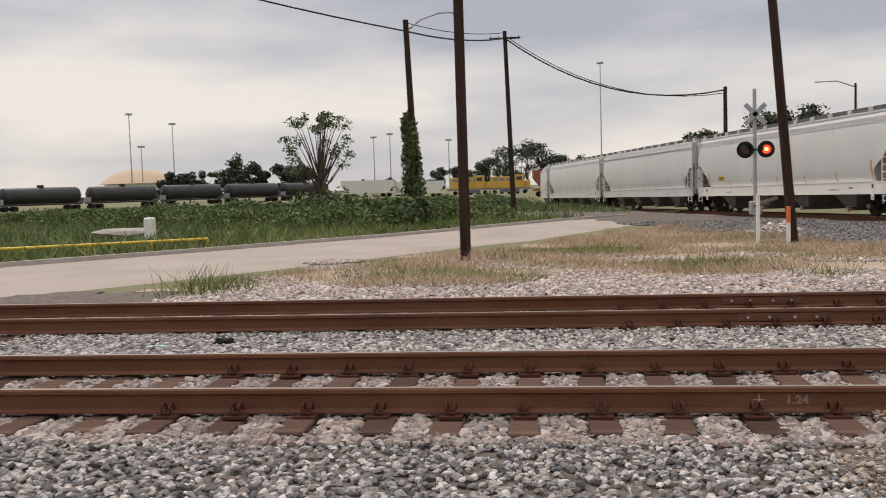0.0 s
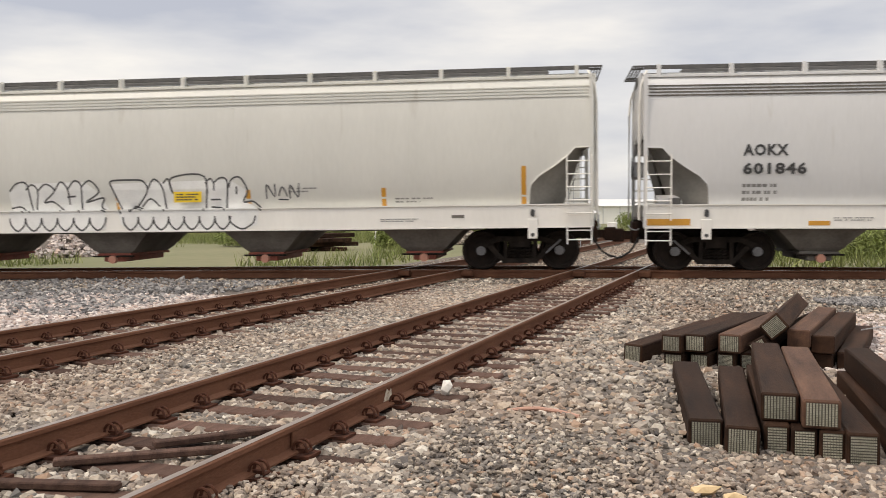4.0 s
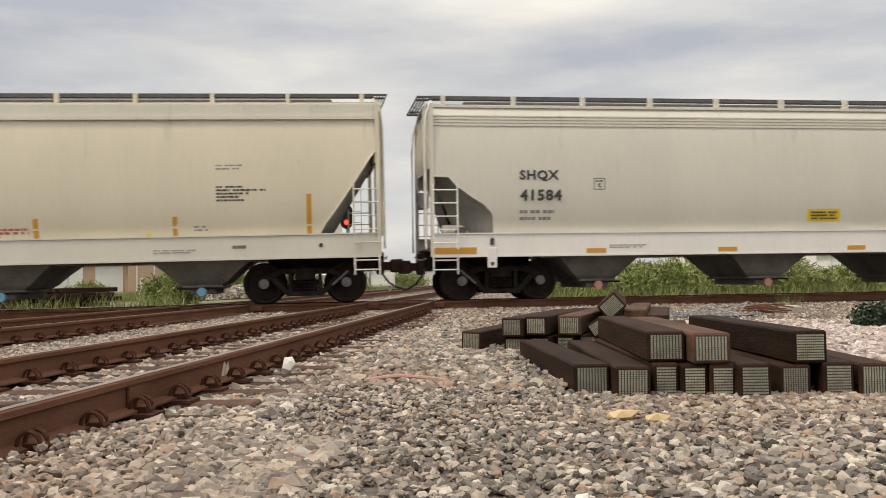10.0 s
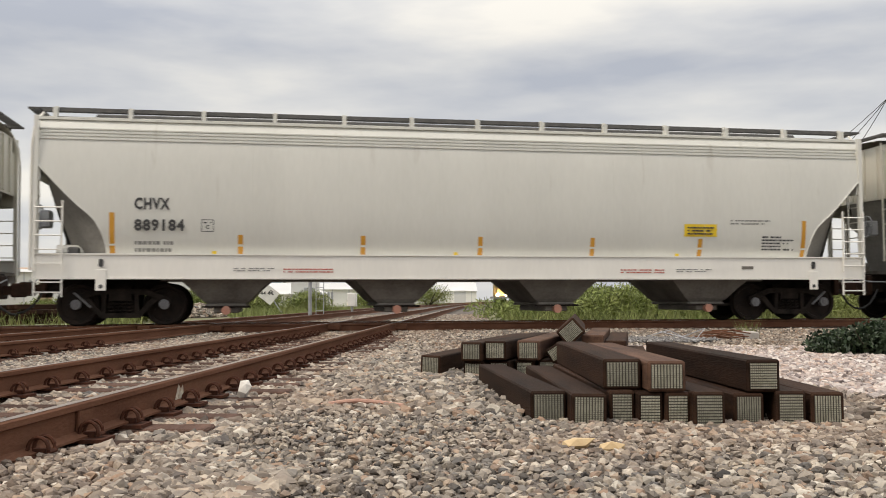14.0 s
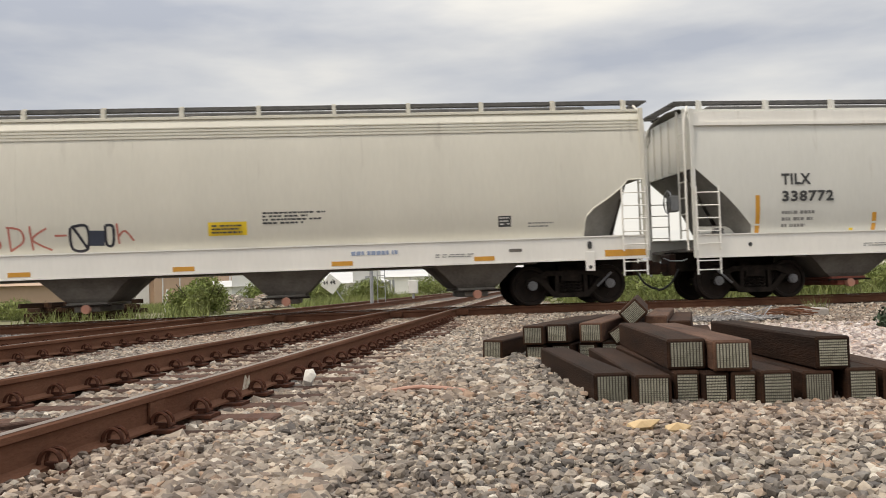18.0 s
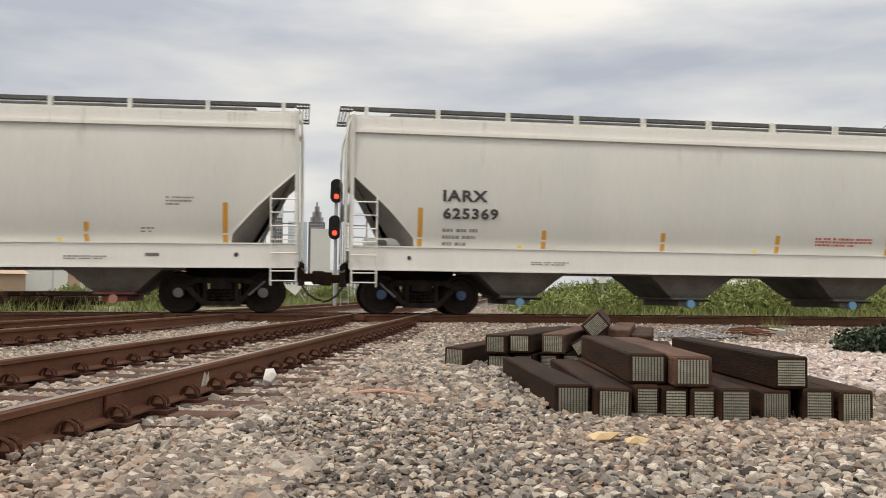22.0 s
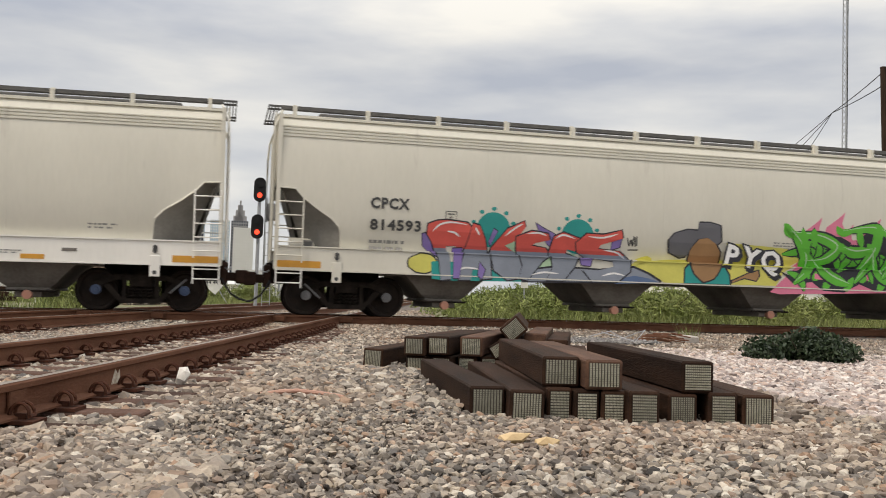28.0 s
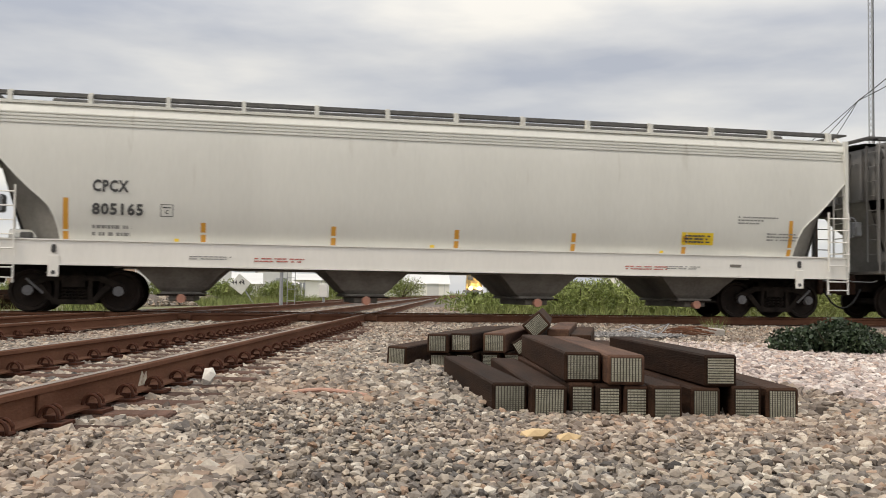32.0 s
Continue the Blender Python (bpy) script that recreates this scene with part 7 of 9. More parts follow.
def graffiti_outline(car, h):
    dark, pale = spray("outline", (0.02, 0.02, 0.03)), spray("chalk_white", (0.84, 0.84, 0.82))
    soft = spray("thin_black", (0.07, 0.07, 0.07))
    flat(car, "graffiti_fill", [(-4.45, 1.1), (-4.5, 2.0), (-4.2, 2.24), (-2.5, 2.26), (-2.15, 2.0), (-1.95, 1.6), (-1.95, 1.1), (-2.2, 1.04), (-4.3, 1.04)], pale, -0.6)
    flat(car, "graffiti_fill", [(-1.55, 1.2), (-1.8, 2.2), (1.2, 2.26), (1.62, 2.0), (1.55, 1.75), (1.95, 1.5), (1.9, 1.15), (1.5, 1.03), (-1.2, 1.03)], pale, -0.6)
    w2 = [[(-1.8, 2.12), (-1.8, 2.27), (-1.28, 2.29)], [(-1.8, 2.12), (-1.68, 1.82), (-1.55, 1.45)], [(-1.28, 2.29), (-0.99, 2.26), (-0.88, 2.04), (-1.06, 1.76), (-1.32, 1.51), (-1.23, 1.64), (-1.02, 1.54)], [(-0.88, 2.04), (-0.7, 2.3), (-0.48, 2.05), (-0.45, 1.51)], [(-0.47, 2.19), (-0.34, 2.3), (-0.24, 1.94)], [(-0.24, 1.94), (-0.25, 2.32), (0.59, 2.34), (0.56, 1.51)], [(0.6, 2.18), (0.73, 2.29), (0.81, 2.18), (0.81, 2)], [(0.81, 2.18), (1, 2.31), (1.16, 2.18), (1.08, 1.51)], [(1.19, 2.06), (1.25, 2.25), (1.47, 2.31), (1.65, 1.99), (1.53, 1.72), (1.78, 1.72), (2, 1.5)], [(1.38, 2.09), (1.37, 1.9)], [(0.71, 1.78), (0.97, 1.78)], [(0.7, 1.6), (0.97, 1.58)], [(-1.06, 1.63), (-0.82, 1.82), (-0.61, 1.63)]]
    w1 = [[(-4.64, 2.05), (-4.45, 2.24), (-4.17, 2.21), (-4.09, 1.52)], [(-4.21, 2.08), (-4.05, 2.21), (-3.9, 2.05), (-3.99, 1.58)], [(-3.9, 2.05), (-3.68, 2.22), (-3.46, 2.05), (-3.76, 1.77), (-3.52, 1.78), (-3.26, 1.55)], [(-3.45, 2.05), (-3.28, 2.27), (-3.11, 2.08), (-3.09, 1.7)], [(-3.11, 2.08), (-2.92, 2.29), (-2.75, 2.14), (-2.8, 1.51)], [(-2.75, 2.14), (-2.52, 2.29), (-2.3, 2.01), (-2.66, 1.76), (-2.19, 1.86), (-2.27, 1.64), (-2.11, 1.51)], [(-4.66, 1.63), (-4.39, 1.66), (-4.26, 1.52)], [(-3.14, 1.89), (-2.91, 1.91)]]
    w1 = [[(x + 0.16, z) for x, z in line] for line in w1]
    for line in w2 + w1:
        ribbon(car, line, 0.021, soft, 0, "graffiti_outline")
    for c, r in [(-4.25 + 0.42 * i, 0.21) for i in range(6)] + [(-1.3 + 0.39 * i, 0.2) for i in range(7)] + [(1.53, 0.33)]:
        ribbon(car, [(c - r, 1.38), (c - r * 0.8, 1.20), (c, 1.06), (c + r * 0.8, 1.20), (c + r, 1.38)], 0.021, soft, 0, "graffiti_outline")
    p = flat(car, "placard", [(-0.18, 1.72), (0.52, 1.72), (0.52, 1.98), (-0.18, 1.98)], M_PLACARD, 0.8, "yellow warning placard")
    bars(p, -0.12, 1.90, (0.56, 0.5, 0.56), M_INK, 0.03, 0.065, "placard_lettering", -1.647)
    for x, line in ((2.12, [(0, 0), (0.02, 0.34), (0.2, 0.05), (0.22, 0.36)]), (2.42, [(0, 0.06), (0.1, 0.28), (0.22, 0.05)]), (2.41, [(0, -0.02), (0.26, -0.03)]), (2.70, [(0, 0), (0.02, 0.32), (0.2, 0.03), (0.23, 0.36)])):
        ribbon(car, [(x + a, 1.78 + b) for a, b in line], 0.016, dark, 0, "graffiti_tag")


def graffiti_thin(car, h):
    red, dark = spray("thin_red", (0.50, 0.17, 0.13)), spray("outline", (0.02, 0.02, 0.03))
    lines = [[(-7.25, 2.23), (-6.9, 1.67)], [(-6.9, 2.16), (-7.25, 1.68)], [(-6.78, 2.16), (-6.03, 2.23)], [(-6.38, 2.19), (-6.44, 1.66)], [(-6.14, 2.27), (-5.56, 1.64)], [(-5.62, 2.14), (-6.15, 1.65)], [(-4.49, 2.2), (-4.91, 2.12), (-5.03, 1.88), (-4.79, 1.66), (-4.49, 1.74), (-4.53, 1.9), (-4.76, 1.9)], [(-4.25, 2.17), (-4.22, 1.65)], [(-4.31, 2.17), (-3.95, 2.1), (-3.89, 1.85), (-4.24, 1.65)], [(-3.71, 2.19), (-3.65, 1.66)], [(-3.28, 2.13), (-3.65, 1.89), (-3.17, 1.65)], [(-3.08, 1.96), (-2.76, 1.96)], [(-1.46, 2.19), (-1.42, 1.74)], [(-1.42, 1.91), (-1.25, 2.02), (-1.03, 1.8)], [(-2.63, 2.14), (-2.24, 2.14), (-2.25, 1.66), (-2.64, 1.67), (-2.63, 2.14), (-2.25, 1.66)], [(-2.18, 2.05), (-1.8, 2.04), (-1.8, 1.71), (-2.19, 1.72)], [(-1.76, 2.15), (-1.56, 2.12), (-1.58, 1.74), (-1.75, 1.75), (-1.76, 2.15)]]
    mid = lines[14][0][0]
    lines = [[(mid + 0.25 + (x - mid) * 0.82, z) for x, z in line] for line in lines]
    for line in lines[:14]:
        ribbon(car, line, 0.022, red, 0, "graffiti_line")
    for line in (lines[14], lines[16]):
        ribbon(car, line, 0.03, dark, 0, "graffiti_tag")
    flat(car, "graffiti_tag", lines[15], spray("dark_slate", (0.04, 0.05, 0.08)), 0)


def lay_on_skin(car):
    """Cut the painted shapes along the car and press them onto sill and side sheet."""
    for ob in list(car.children_recursive):
        if ob.type != "MESH" or not (ob.name.startswith("graffiti")):
            continue
        bm = bmesh.new()
        bm.from_mesh(ob.data)
        for z in (SILL_TOP - 0.008, SILL_TOP - 0.005, SILL_TOP + 0.027, SILL_TOP + 0.030, 1.75, 2.05, 2.45, 2.9):
            bmesh.ops.bisect_plane(bm, geom=bm.verts[:] + bm.edges[:] + bm.faces[:], plane_co=(0, 0, z), plane_no=(0, 0, 1))
        for v in bm.verts:
            v.co.y += skin_y(v.co.z) + 1.638
        bm.to_mesh(ob.data)
        bm.free()


graffiti_outline(CARS[6][0], CARS[6][2] / 2)
graffiti_thin(CARS[11][0], CARS[11][2] / 2)
graffiti_colour(CARS[15][0], CARS[15][2] / 2)
for _k in (6, 11, 15):
    lay_on_skin(CARS[_k][0])


# ---------------------------------------------------------------- poles, wires, crossing signal
def at_az(az, d, origin=(2.15, 0.95)):
    """A place d metres off at az degrees to the right of -x."""
    return origin[0] - math.cos(radians(az)) * d, origin[1] + math.sin(radians(az)) * d


FIRST = (5.73, 0.47)


def pole(label, x, y, top, r0, r1, lean=(0, 0), arms=(), name="utility_pole"):
    z = land(x, y)
    t = thing(name, label, "utility pole", at=pose(x, y, z))
    part("shaft", Shape().tube([(0, 0, -0.2), (lean[0] * 0.5, lean[1] * 0.5, (top - z) / 2), (lean[0], lean[1], top - z)], [r0, (r0 + r1) / 2, r1], 12), M_POLE, t, smooth=True)
    for w, dz in arms:
        part("crossarm", Shape().box(-0.06, 0.06, -w, w, top - z - dz - 0.06, top - z - dz + 0.06), M_POLE, t, at=pose(lean[0], lean[1], 0))
        for k in (-0.9, -0.4, 0.4, 0.9):
            part("insulator", Shape().lathe([(0.03, 0), (0.05, 0.04), (0.03, 0.09), (0.05, 0.12), (0.0, 0.16)], n=8), M_STEEL, t, at=pose(lean[0], lean[1] + k * w, top - z - dz + 0.06, 90))
    return t


pole("dark wooden utility pole at the edge of the gravel", -16.2, -1.65, 10.5, 0.135, 0.115, (0.05, -0.02))
p2 = pole("dark wooden utility pole leaning beside the marker post", -22.2, 7.75, 10.5, 0.15, 0.12, (0.25, -0.95))
p3x, p3y = at_az(-2.3, 66, FIRST)
pole("tall thin utility pole beyond the road", p3x, p3y, 12.4, 0.20, 0.14, (0.1, -0.35), ((1.1, 0.5),))
pvx, pvy = at_az(-8.35, 50, FIRST)
vine = pole("utility pole overgrown with vines, with a street lamp arm", pvx, pvy, 10.6, 0.22, 0.15, (0, -0.35))
part("lamp_arm", Shape().tube([(0, -0.35, 10.6), (0.1, 0.5, 11.2), (0.1, 1.5, 11.5), (0.1, 2.4, 11.5)], 0.045, 6), M_STEEL, vine)
part("lamp_head", Shape().cbox(-0.12, 0.12, 2.2, 2.85, 11.42, 11.56, 0.04), M_STEEL, vine)
part("vines", cloud_mesh("vines", [(0, -0.1 - 0.02 * i, 0.4 + 0.42 * i) for i in range(14)], [(0.85 - 0.035 * i, 0.85 - 0.035 * i, 0.5) for i in range(14)], 260, 0.13, M_LEAF, 8), None, vine, "green climbing vines")

x4, y4 = at_az(10.5, 62, FIRST)
pole("short wooden pole behind the crossing", x4, y4, 7.4, 0.16, 0.12)
x5, y5 = at_az(17.5, 90, FIRST)
lamp5 = pole("street lamp pole behind the train", x5, y5, 9.6, 0.15, 0.1, name="street_lamp")
part("lamp_arm", Shape().tube([(0, 0, 9.9), (-0.2, -1.5, 10.5), (-0.3, -3.4, 10.5)], 0.06, 6), M_STEEL, lamp5)


def cable(name, label, pts, r=0.012, sag=0.0, n=12):
    out = []
    for a, b in zip(pts, pts[1:]):
        for i in range(n):
            k = i / n
            p = Vector(a).lerp(Vector(b), k)
            p.z -= sag * 4 * k * (1 - k)
            out.append(tuple(p))
    out.append(tuple(pts[-1]))
    return tagged(part(name, Shape().tube(out, r, 5), M_WIRE), label, "cable")


q4 = (x4, y4, 7.2)
q3 = (p3x + 0.1, p3y - 0.35, 11.9)
qv = (pvx, pvy - 0.35, 10.0)
cable("overhead_cable", "thick black overhead cable between utility poles", [q4, q3], 0.05, 1.7)
cable("overhead_cable", "thick black overhead cable between utility poles", [q3, qv], 0.05, 0.3)
cable("overhead_cable", "thick black overhead cable between utility poles", [qv, (-24, -27, 14.0)], 0.045, 0.5)
cable("overhead_cable", "thin black overhead wire between utility poles", [(q4[0], q4[1], 7.0), (q3[0], q3[1], 12.1)], 0.025, 1.6)
cable("overhead_cable", "thin black overhead wire between utility poles", [(q3[0], q3[1], 12.3), (qv[0], qv[1], 10.45)], 0.025, 0.3)


def crossing_signal(x, y):
    z = land(x, y)
    t = thing("crossing_signal", "railway crossing signal with crossbuck and red flashing lamps", "crossing signal", at=pose(x, y, z, 0, 0, 0))
    lz = 2.5 - z
    part("mast", Shape().cyl((0, 0, 0), (0, 0, 4.65 - z), 0.065, n=12), M_STEEL, t)
    part("base", Shape().cbox(-0.3, 0.3, -0.3, 0.3, 0, 0.25, 0.04), M_STEEL, t)
    for sg in (-1, 1):
        m = pose(0.12, 0, 3.75 - z, sg * 45, 0, 0)
        part("crossbuck_blade", Shape().cbox(-0.012, 0.012, -0.50, 0.50, -0.085, 0.085, 0.005), M_STEEL, t, at=m)
    part("lamp_bar", Shape().cyl((0.1, -0.45, lz), (0.1, 0.45, lz), 0.03, n=8), M_BLACK, t)
    for sg, lit in ((-1, False), (1, True)):
        c = sg * 0.36
        d = part("target", Shape().cyl((0.12, c, lz), (0.15, c, lz), 0.30, n=24), M_BLACK, t, "round black lamp backing")
        hood = Shape()
        ring = [(c + 0.17 * math.cos(a * 0.3491 - 0.35), lz + 0.17 * math.sin(a * 0.3491 - 0.35)) for a in range(12)]
        hood.grid([[(0.15, yy, zz) for yy, zz in ring], [(0.42, yy, zz) for yy, zz in ring]])
        part("hood", hood, M_BLACK, d)
        part("lens", Shape().cyl((0.15, c, lz), (0.18, c, lz), 0.155, n=18), M_RED_LIT if lit else M_LENS, d, "lit red lamp" if lit else "unlit red lamp")
        if lit:
            part("bulb", Shape().cyl((0.18, c, lz), (0.19, c, lz), 0.07, n=12), M_RED_CORE, d)
    part("gate_arm", Shape().cbox(-0.04, 0.04, -0.1, 0.75, -0.06, 0.06, 0.01), M_HOPPER, t, at=pose(0.25, 0, 1.15, 20, 0, 0))
    part("gate_box", Shape().cbox(-0.16, 0.16, -0.2, 0.2, 0.8, 1.3, 0.04), M_STEEL, t)
    return t


sx, sy = at_az(12.35, 34, FIRST)
crossing_signal(sx, sy)


def marker(label, x, y, h, two):
    t = thing("marker_post", label, "marker post", at=pose(x, y, land(x, y)))
    if two:
        part("post", Shape().cbox(-0.05, 0.05, -0.05, 0.05, 0, h * 0.58, 0.01), M_WHITE, t)
        part("band", Shape().cbox(-0.052, 0.052, -0.052, 0.052, h * 0.58, h, 0.01), M_ORANGE, t, "orange top")
    else:
        part("post", Shape().cbox(-0.05, 0.05, -0.05, 0.05, 0, h, 0.01), M_WHITE, t)
        part("cap", Shape().cbox(-0.06, 0.06, -0.06, 0.06, h, h + 0.03, 0.005), M_WHITE, t)
    return t


marker("white marker post in dry grass", -22.4, 6.75, 1.5, False)
marker("marker post with white base and orange top", -21.6, 7.45, 1.15, True)


def guard_pipe():
    a, b = Vector((-20.6, -18.6, 0)), Vector((-27.4, -12.6, 0))
    t = thing("pipe_barrier", "low yellow pipe barrier along the road", "barrier")
    for k in range(5):
        p = a.lerp(b, k / 4)
        part("post", Shape().cyl((p.x, p.y, land(p.x, p.y)), (p.x, p.y, land(p.x, p.y) + 0.42), 0.05, n=8), M_YELLOW, t)
    part("rail", Shape().cyl((a.x, a.y, land(a.x, a.y) + 0.42), (b.x, b.y, land(b.x, b.y) + 0.42), 0.05, n=8), M_YELLOW, t)


guard_pipe()
cb = thing("concrete_block", "broken upright concrete post in the weeds", "concrete block", at=pose(-33.9, -17.8, land(-34, -18)))
part("post", Shape().cbox(-0.25, 0.25, -0.2, 0.2, 0, 1.15, 0.05), M_WHITE, cb)
lump("rubble", "pale flat slab of broken concrete in the weeds", "rubble", pose(-34.5, -19.3, land(-34, -19) + 0.5, 0, 6, 30), 0.5, 1.6, 0.18, M_CURB, 31)


# ---------------------------------------------------------------- plants
def tree(name, label, x, y, h, seed, crown, per, size, material, spread=0.35, trunk=0.3, clumps=16, bare=0.35):
    rng = random.Random(seed)
    z = land(x, y)
    t = thing(name, label, "tree", at=pose(x, y, z))
    s, tips = Shape(), []
    s.tube([(0, 0, -0.2), (0.05 * h * rng.uniform(-1, 1), 0.05 * h * rng.uniform(-1, 1), h * 0.2), (0.08 * h * rng.uniform(-1, 1), 0.06 * h * rng.uniform(-1, 1), h * 0.4)], [trunk, trunk * 0.75, trunk * 0.5], 9)
    part("trunk", s, M_BARK, t, smooth=True)
    s = Shape()
    for i in range(clumps):
        a = rng.uniform(0, 6.28)
        r, hh = spread * h * (0.3 + 0.7 * rng.random()), h * rng.uniform(bare + 0.12, 0.95)
        k = 1 - 0.5 * abs(hh / h - 0.62) / 0.38
        tip = (r * k * math.cos(a), r * k * math.sin(a), hh)
        s.tube([(0, 0, h * rng.uniform(0.18, 0.38)), (tip[0] * 0.45, tip[1] * 0.45, hh * 0.68), tip], [trunk * 0.35, trunk * 0.2, trunk * 0.05], 5)
        tips.append(tip)
    tagged(part("branchwork", s, M_BARK, t), kind="stuff")
    part("crown", cloud_mesh("crown", tips, [(crown * rng.uniform(0.6, 1.2), crown * rng.uniform(0.6, 1.2), crown * rng.uniform(0.4, 0.9)) for _ in tips], per, size, material, seed), None, t)
    return t


tx, ty = at_az(-14.3, 72, FIRST)
tree("tree", "sparse half-bare tree with a forked trunk in the field", tx, ty, 8.4, 21, 0.62, 95, 0.10, M_LEAF, 0.44, 0.26, 34, 0.3)
for i, (ax, d, r, h) in enumerate(((-13.6, 66, 3.4, 2.2), (-15.2, 69, 3.4, 2.0), (-11.6, 64, 3.5, 1.7), (-8.4, 49, 2.0, 1.7), (-10.0, 53, 2.6, 1.5), (-6.8, 60, 2.4, 1.0), (-19.0, 78, 3.6, 1.6), (-23.5, 84, 4.0, 1.6), (-3.5, 80, 2.6, 0.9))):
    bx, by = at_az(ax, d, FIRST)
    build_bush("bush", "dense green bush in the overgrown field", bx, by, r, h, 40 + i, M_LEAF, 10, 230, 0.16)
for i in range(64):
    _a, _d = -38 + 37 * ((i * 0.618) % 1), 46 + 60 * ((i * 0.377) % 1)
    bx, by = at_az(_a, _d, FIRST)
    if bx * 0.47 + by * 0.88 > -25.5 or bx * N.x + by * N.y > 15:
        continue
    build_bush("weed_clump", "green weed clump in the overgrown field", bx, by, 2.6 + (i % 4) * 0.5, 0.8 + 0.13 * (i % 5), 300 + i, M_FIELD, 12, 330, 0.11)
# far trees along the yard
for i, (px0, d, h) in enumerate(((300, 240, 7.5), (340, 240, 8.5), (415, 230, 10.5), (445, 235, 9.0), (505, 235, 9.0), (535, 240, 8.5), (372, 245, 7.5), (475, 238, 7.0), (650, 300, 5.0), (690, 300, 5.2), (735, 330, 8.5), (780, 320, 9.0), (815, 320, 9.5), (845, 310, 10.5), (870, 312, 11), (905, 300, 14.0), (935, 300, 16.5), (965, 300, 15.5), (990, 300, 11), (1020, 300, 10), (1250, 170, 10.0), (1365, 150, 12.0), (1420, 150, 12.0), (1395, 155, 11.5))):
    az = -6.72 + math.degrees(math.atan((px0 - 784) / 1646))
    bx, by = at_az(az, d, (6.88, 0.5))
    tree("tree", "dark leafy tree on the horizon", bx, by, h, 60 + i, h * 0.2, 170, 0.34, M_LEAF_DARK, 0.42, 0.3, 15, 0.12)


def ragged(x, y, k, seed):
    return np.array([noise.noise(Vector((a * k, b * k, seed))) for a, b in zip(x, y)])


def build_grass():
    def road_side(x, y):
        """Metres beyond the far kerb of the road (negative: on or before it)."""
        return -(x * 0.47 + y * 0.88) - 21.6

    xy = scatter(-130, -14, -75, 30, 9.0, 51)
    k = road_side(xy[:, 0], xy[:, 1])
    f = ragged(xy[:, 0], xy[:, 1], 0.06, 2)
    n = xy[:, 0] * N.x + xy[:, 1] * N.y
    xy = xy[(k > 0.6) & (f > -0.25) & (n < 19)]
    tagged(new("field_weeds", blades("field_weeds", xy, xyz_land(xy), 0.6, M_FIELD, 5, 0.6, 0.045)), "tall green weeds over the open field", "weeds", kind="stuff")
    xy = scatter(-50, -17, -34, 6, 22, 52)
    k = road_side(xy[:, 0], xy[:, 1])
    xy = xy[(k > 0.3) & (k < 9)]
    tagged(new("roadside_grass", blades("roadside_grass", xy, xyz_land(xy), 0.42, M_GRASS, 6, 0.4, 0.025)), "green grass along the kerb", "grass", kind="stuff")
    xy = scatter(-40, -9.2, -7, 19, 250, 53)
    k = road_side(xy[:, 0], xy[:, 1])
    n = xy[:, 0] * N.x + xy[:, 1] * N.y
    f = ragged(xy[:, 0], xy[:, 1], 0.28, 4)
    near = (xy[:, 1] + 0.46 * (xy[:, 0] + 14.5)) > -4.75 - 0.9 * np.clip(ragged(xy[:, 0], xy[:, 1], 0.5, 14), -0.5, 0.6)
    keep = near & (n < 13.7 + 1.2 * f) & (f > -0.02 - 0.45 * np.random.default_rng(6).random(len(f)) ** 2) & (xy[:, 0] < -10.2 - 0.12 * np.maximum(0, xy[:, 1]) + 2 * f)
    dry = xy[keep]
    g = ragged(dry[:, 0], dry[:, 1], 0.33, 9) + 0.12 * np.random.default_rng(3).normal(size=len(dry)) > 0.20 - 0.22 * ((dry[:, 0] < -13) & (dry[:, 1] < -1.5)) - 0.12 * (dry[:, 0] > -12.5)
    g |= (((dry[:, 0] + 16.4) / 2.9) ** 2 + ((dry[:, 1] - 9.8 - 0.35 * (dry[:, 0] + 16.4)) / 0.9) ** 2) < 1
    tagged(new("dry_grass", blades("dry_grass", dry[~g], xyz_land(dry[~g]) + 0.03, 0.10 + 0.42 * np.clip(ragged(dry[~g][:, 0], dry[~g][:, 1], 0.22, 21) + 0.15, 0, 0.6), M_DRY, 7, 0.75, 0.009)), "dry straw-coloured grass on the verge", "grass", kind="stuff")
    tagged(new("verge_grass", blades("verge_grass", dry[g], xyz_land(dry[g]) + 0.03, 0.14 + 0.4 * np.clip(ragged(dry[g][:, 0], dry[g][:, 1], 0.3, 22), 0, 0.5), M_GRASS, 8, 0.6, 0.009)), "green grass patches on the verge", "grass", kind="stuff")
    # beyond the freight line
    xy = scatter(-60, 60, 24, 85, 24, 54)
    n = xy[:, 0] * N.x + xy[:, 1] * N.y
    b = np.array([bend(y) for y in xy[:, 1]])
    off = np.abs(xy[:, 0] - b + 2.8)
    f = ragged(xy[:, 0], xy[:, 1], 0.09, 6)
    az = np.degrees(np.arctan2(xy[:, 1] - 0.95, 2.15 - xy[:, 0]))
    d = np.hypot(xy[:, 0] - 2.15, xy[:, 1] - 0.95)
    bare = ((az > 43) & (az < 67) & (d < 56)) | ((az > 69) & (az < 74.5) & (d < 53))
    keep = (n > 26.4) & (off > 5.6) & (f > -0.35) & ~(bare & (f < 0.25))
    xy = xy[keep]
    tagged(new("bank_grass", blades("bank_grass", xy, xyz_land(xy), 0.55, M_GRASS, 9, 0.45, 0.018)), "tall green and yellow grass beyond the freight line", "grass", kind="stuff")
    rng = random.Random(77)
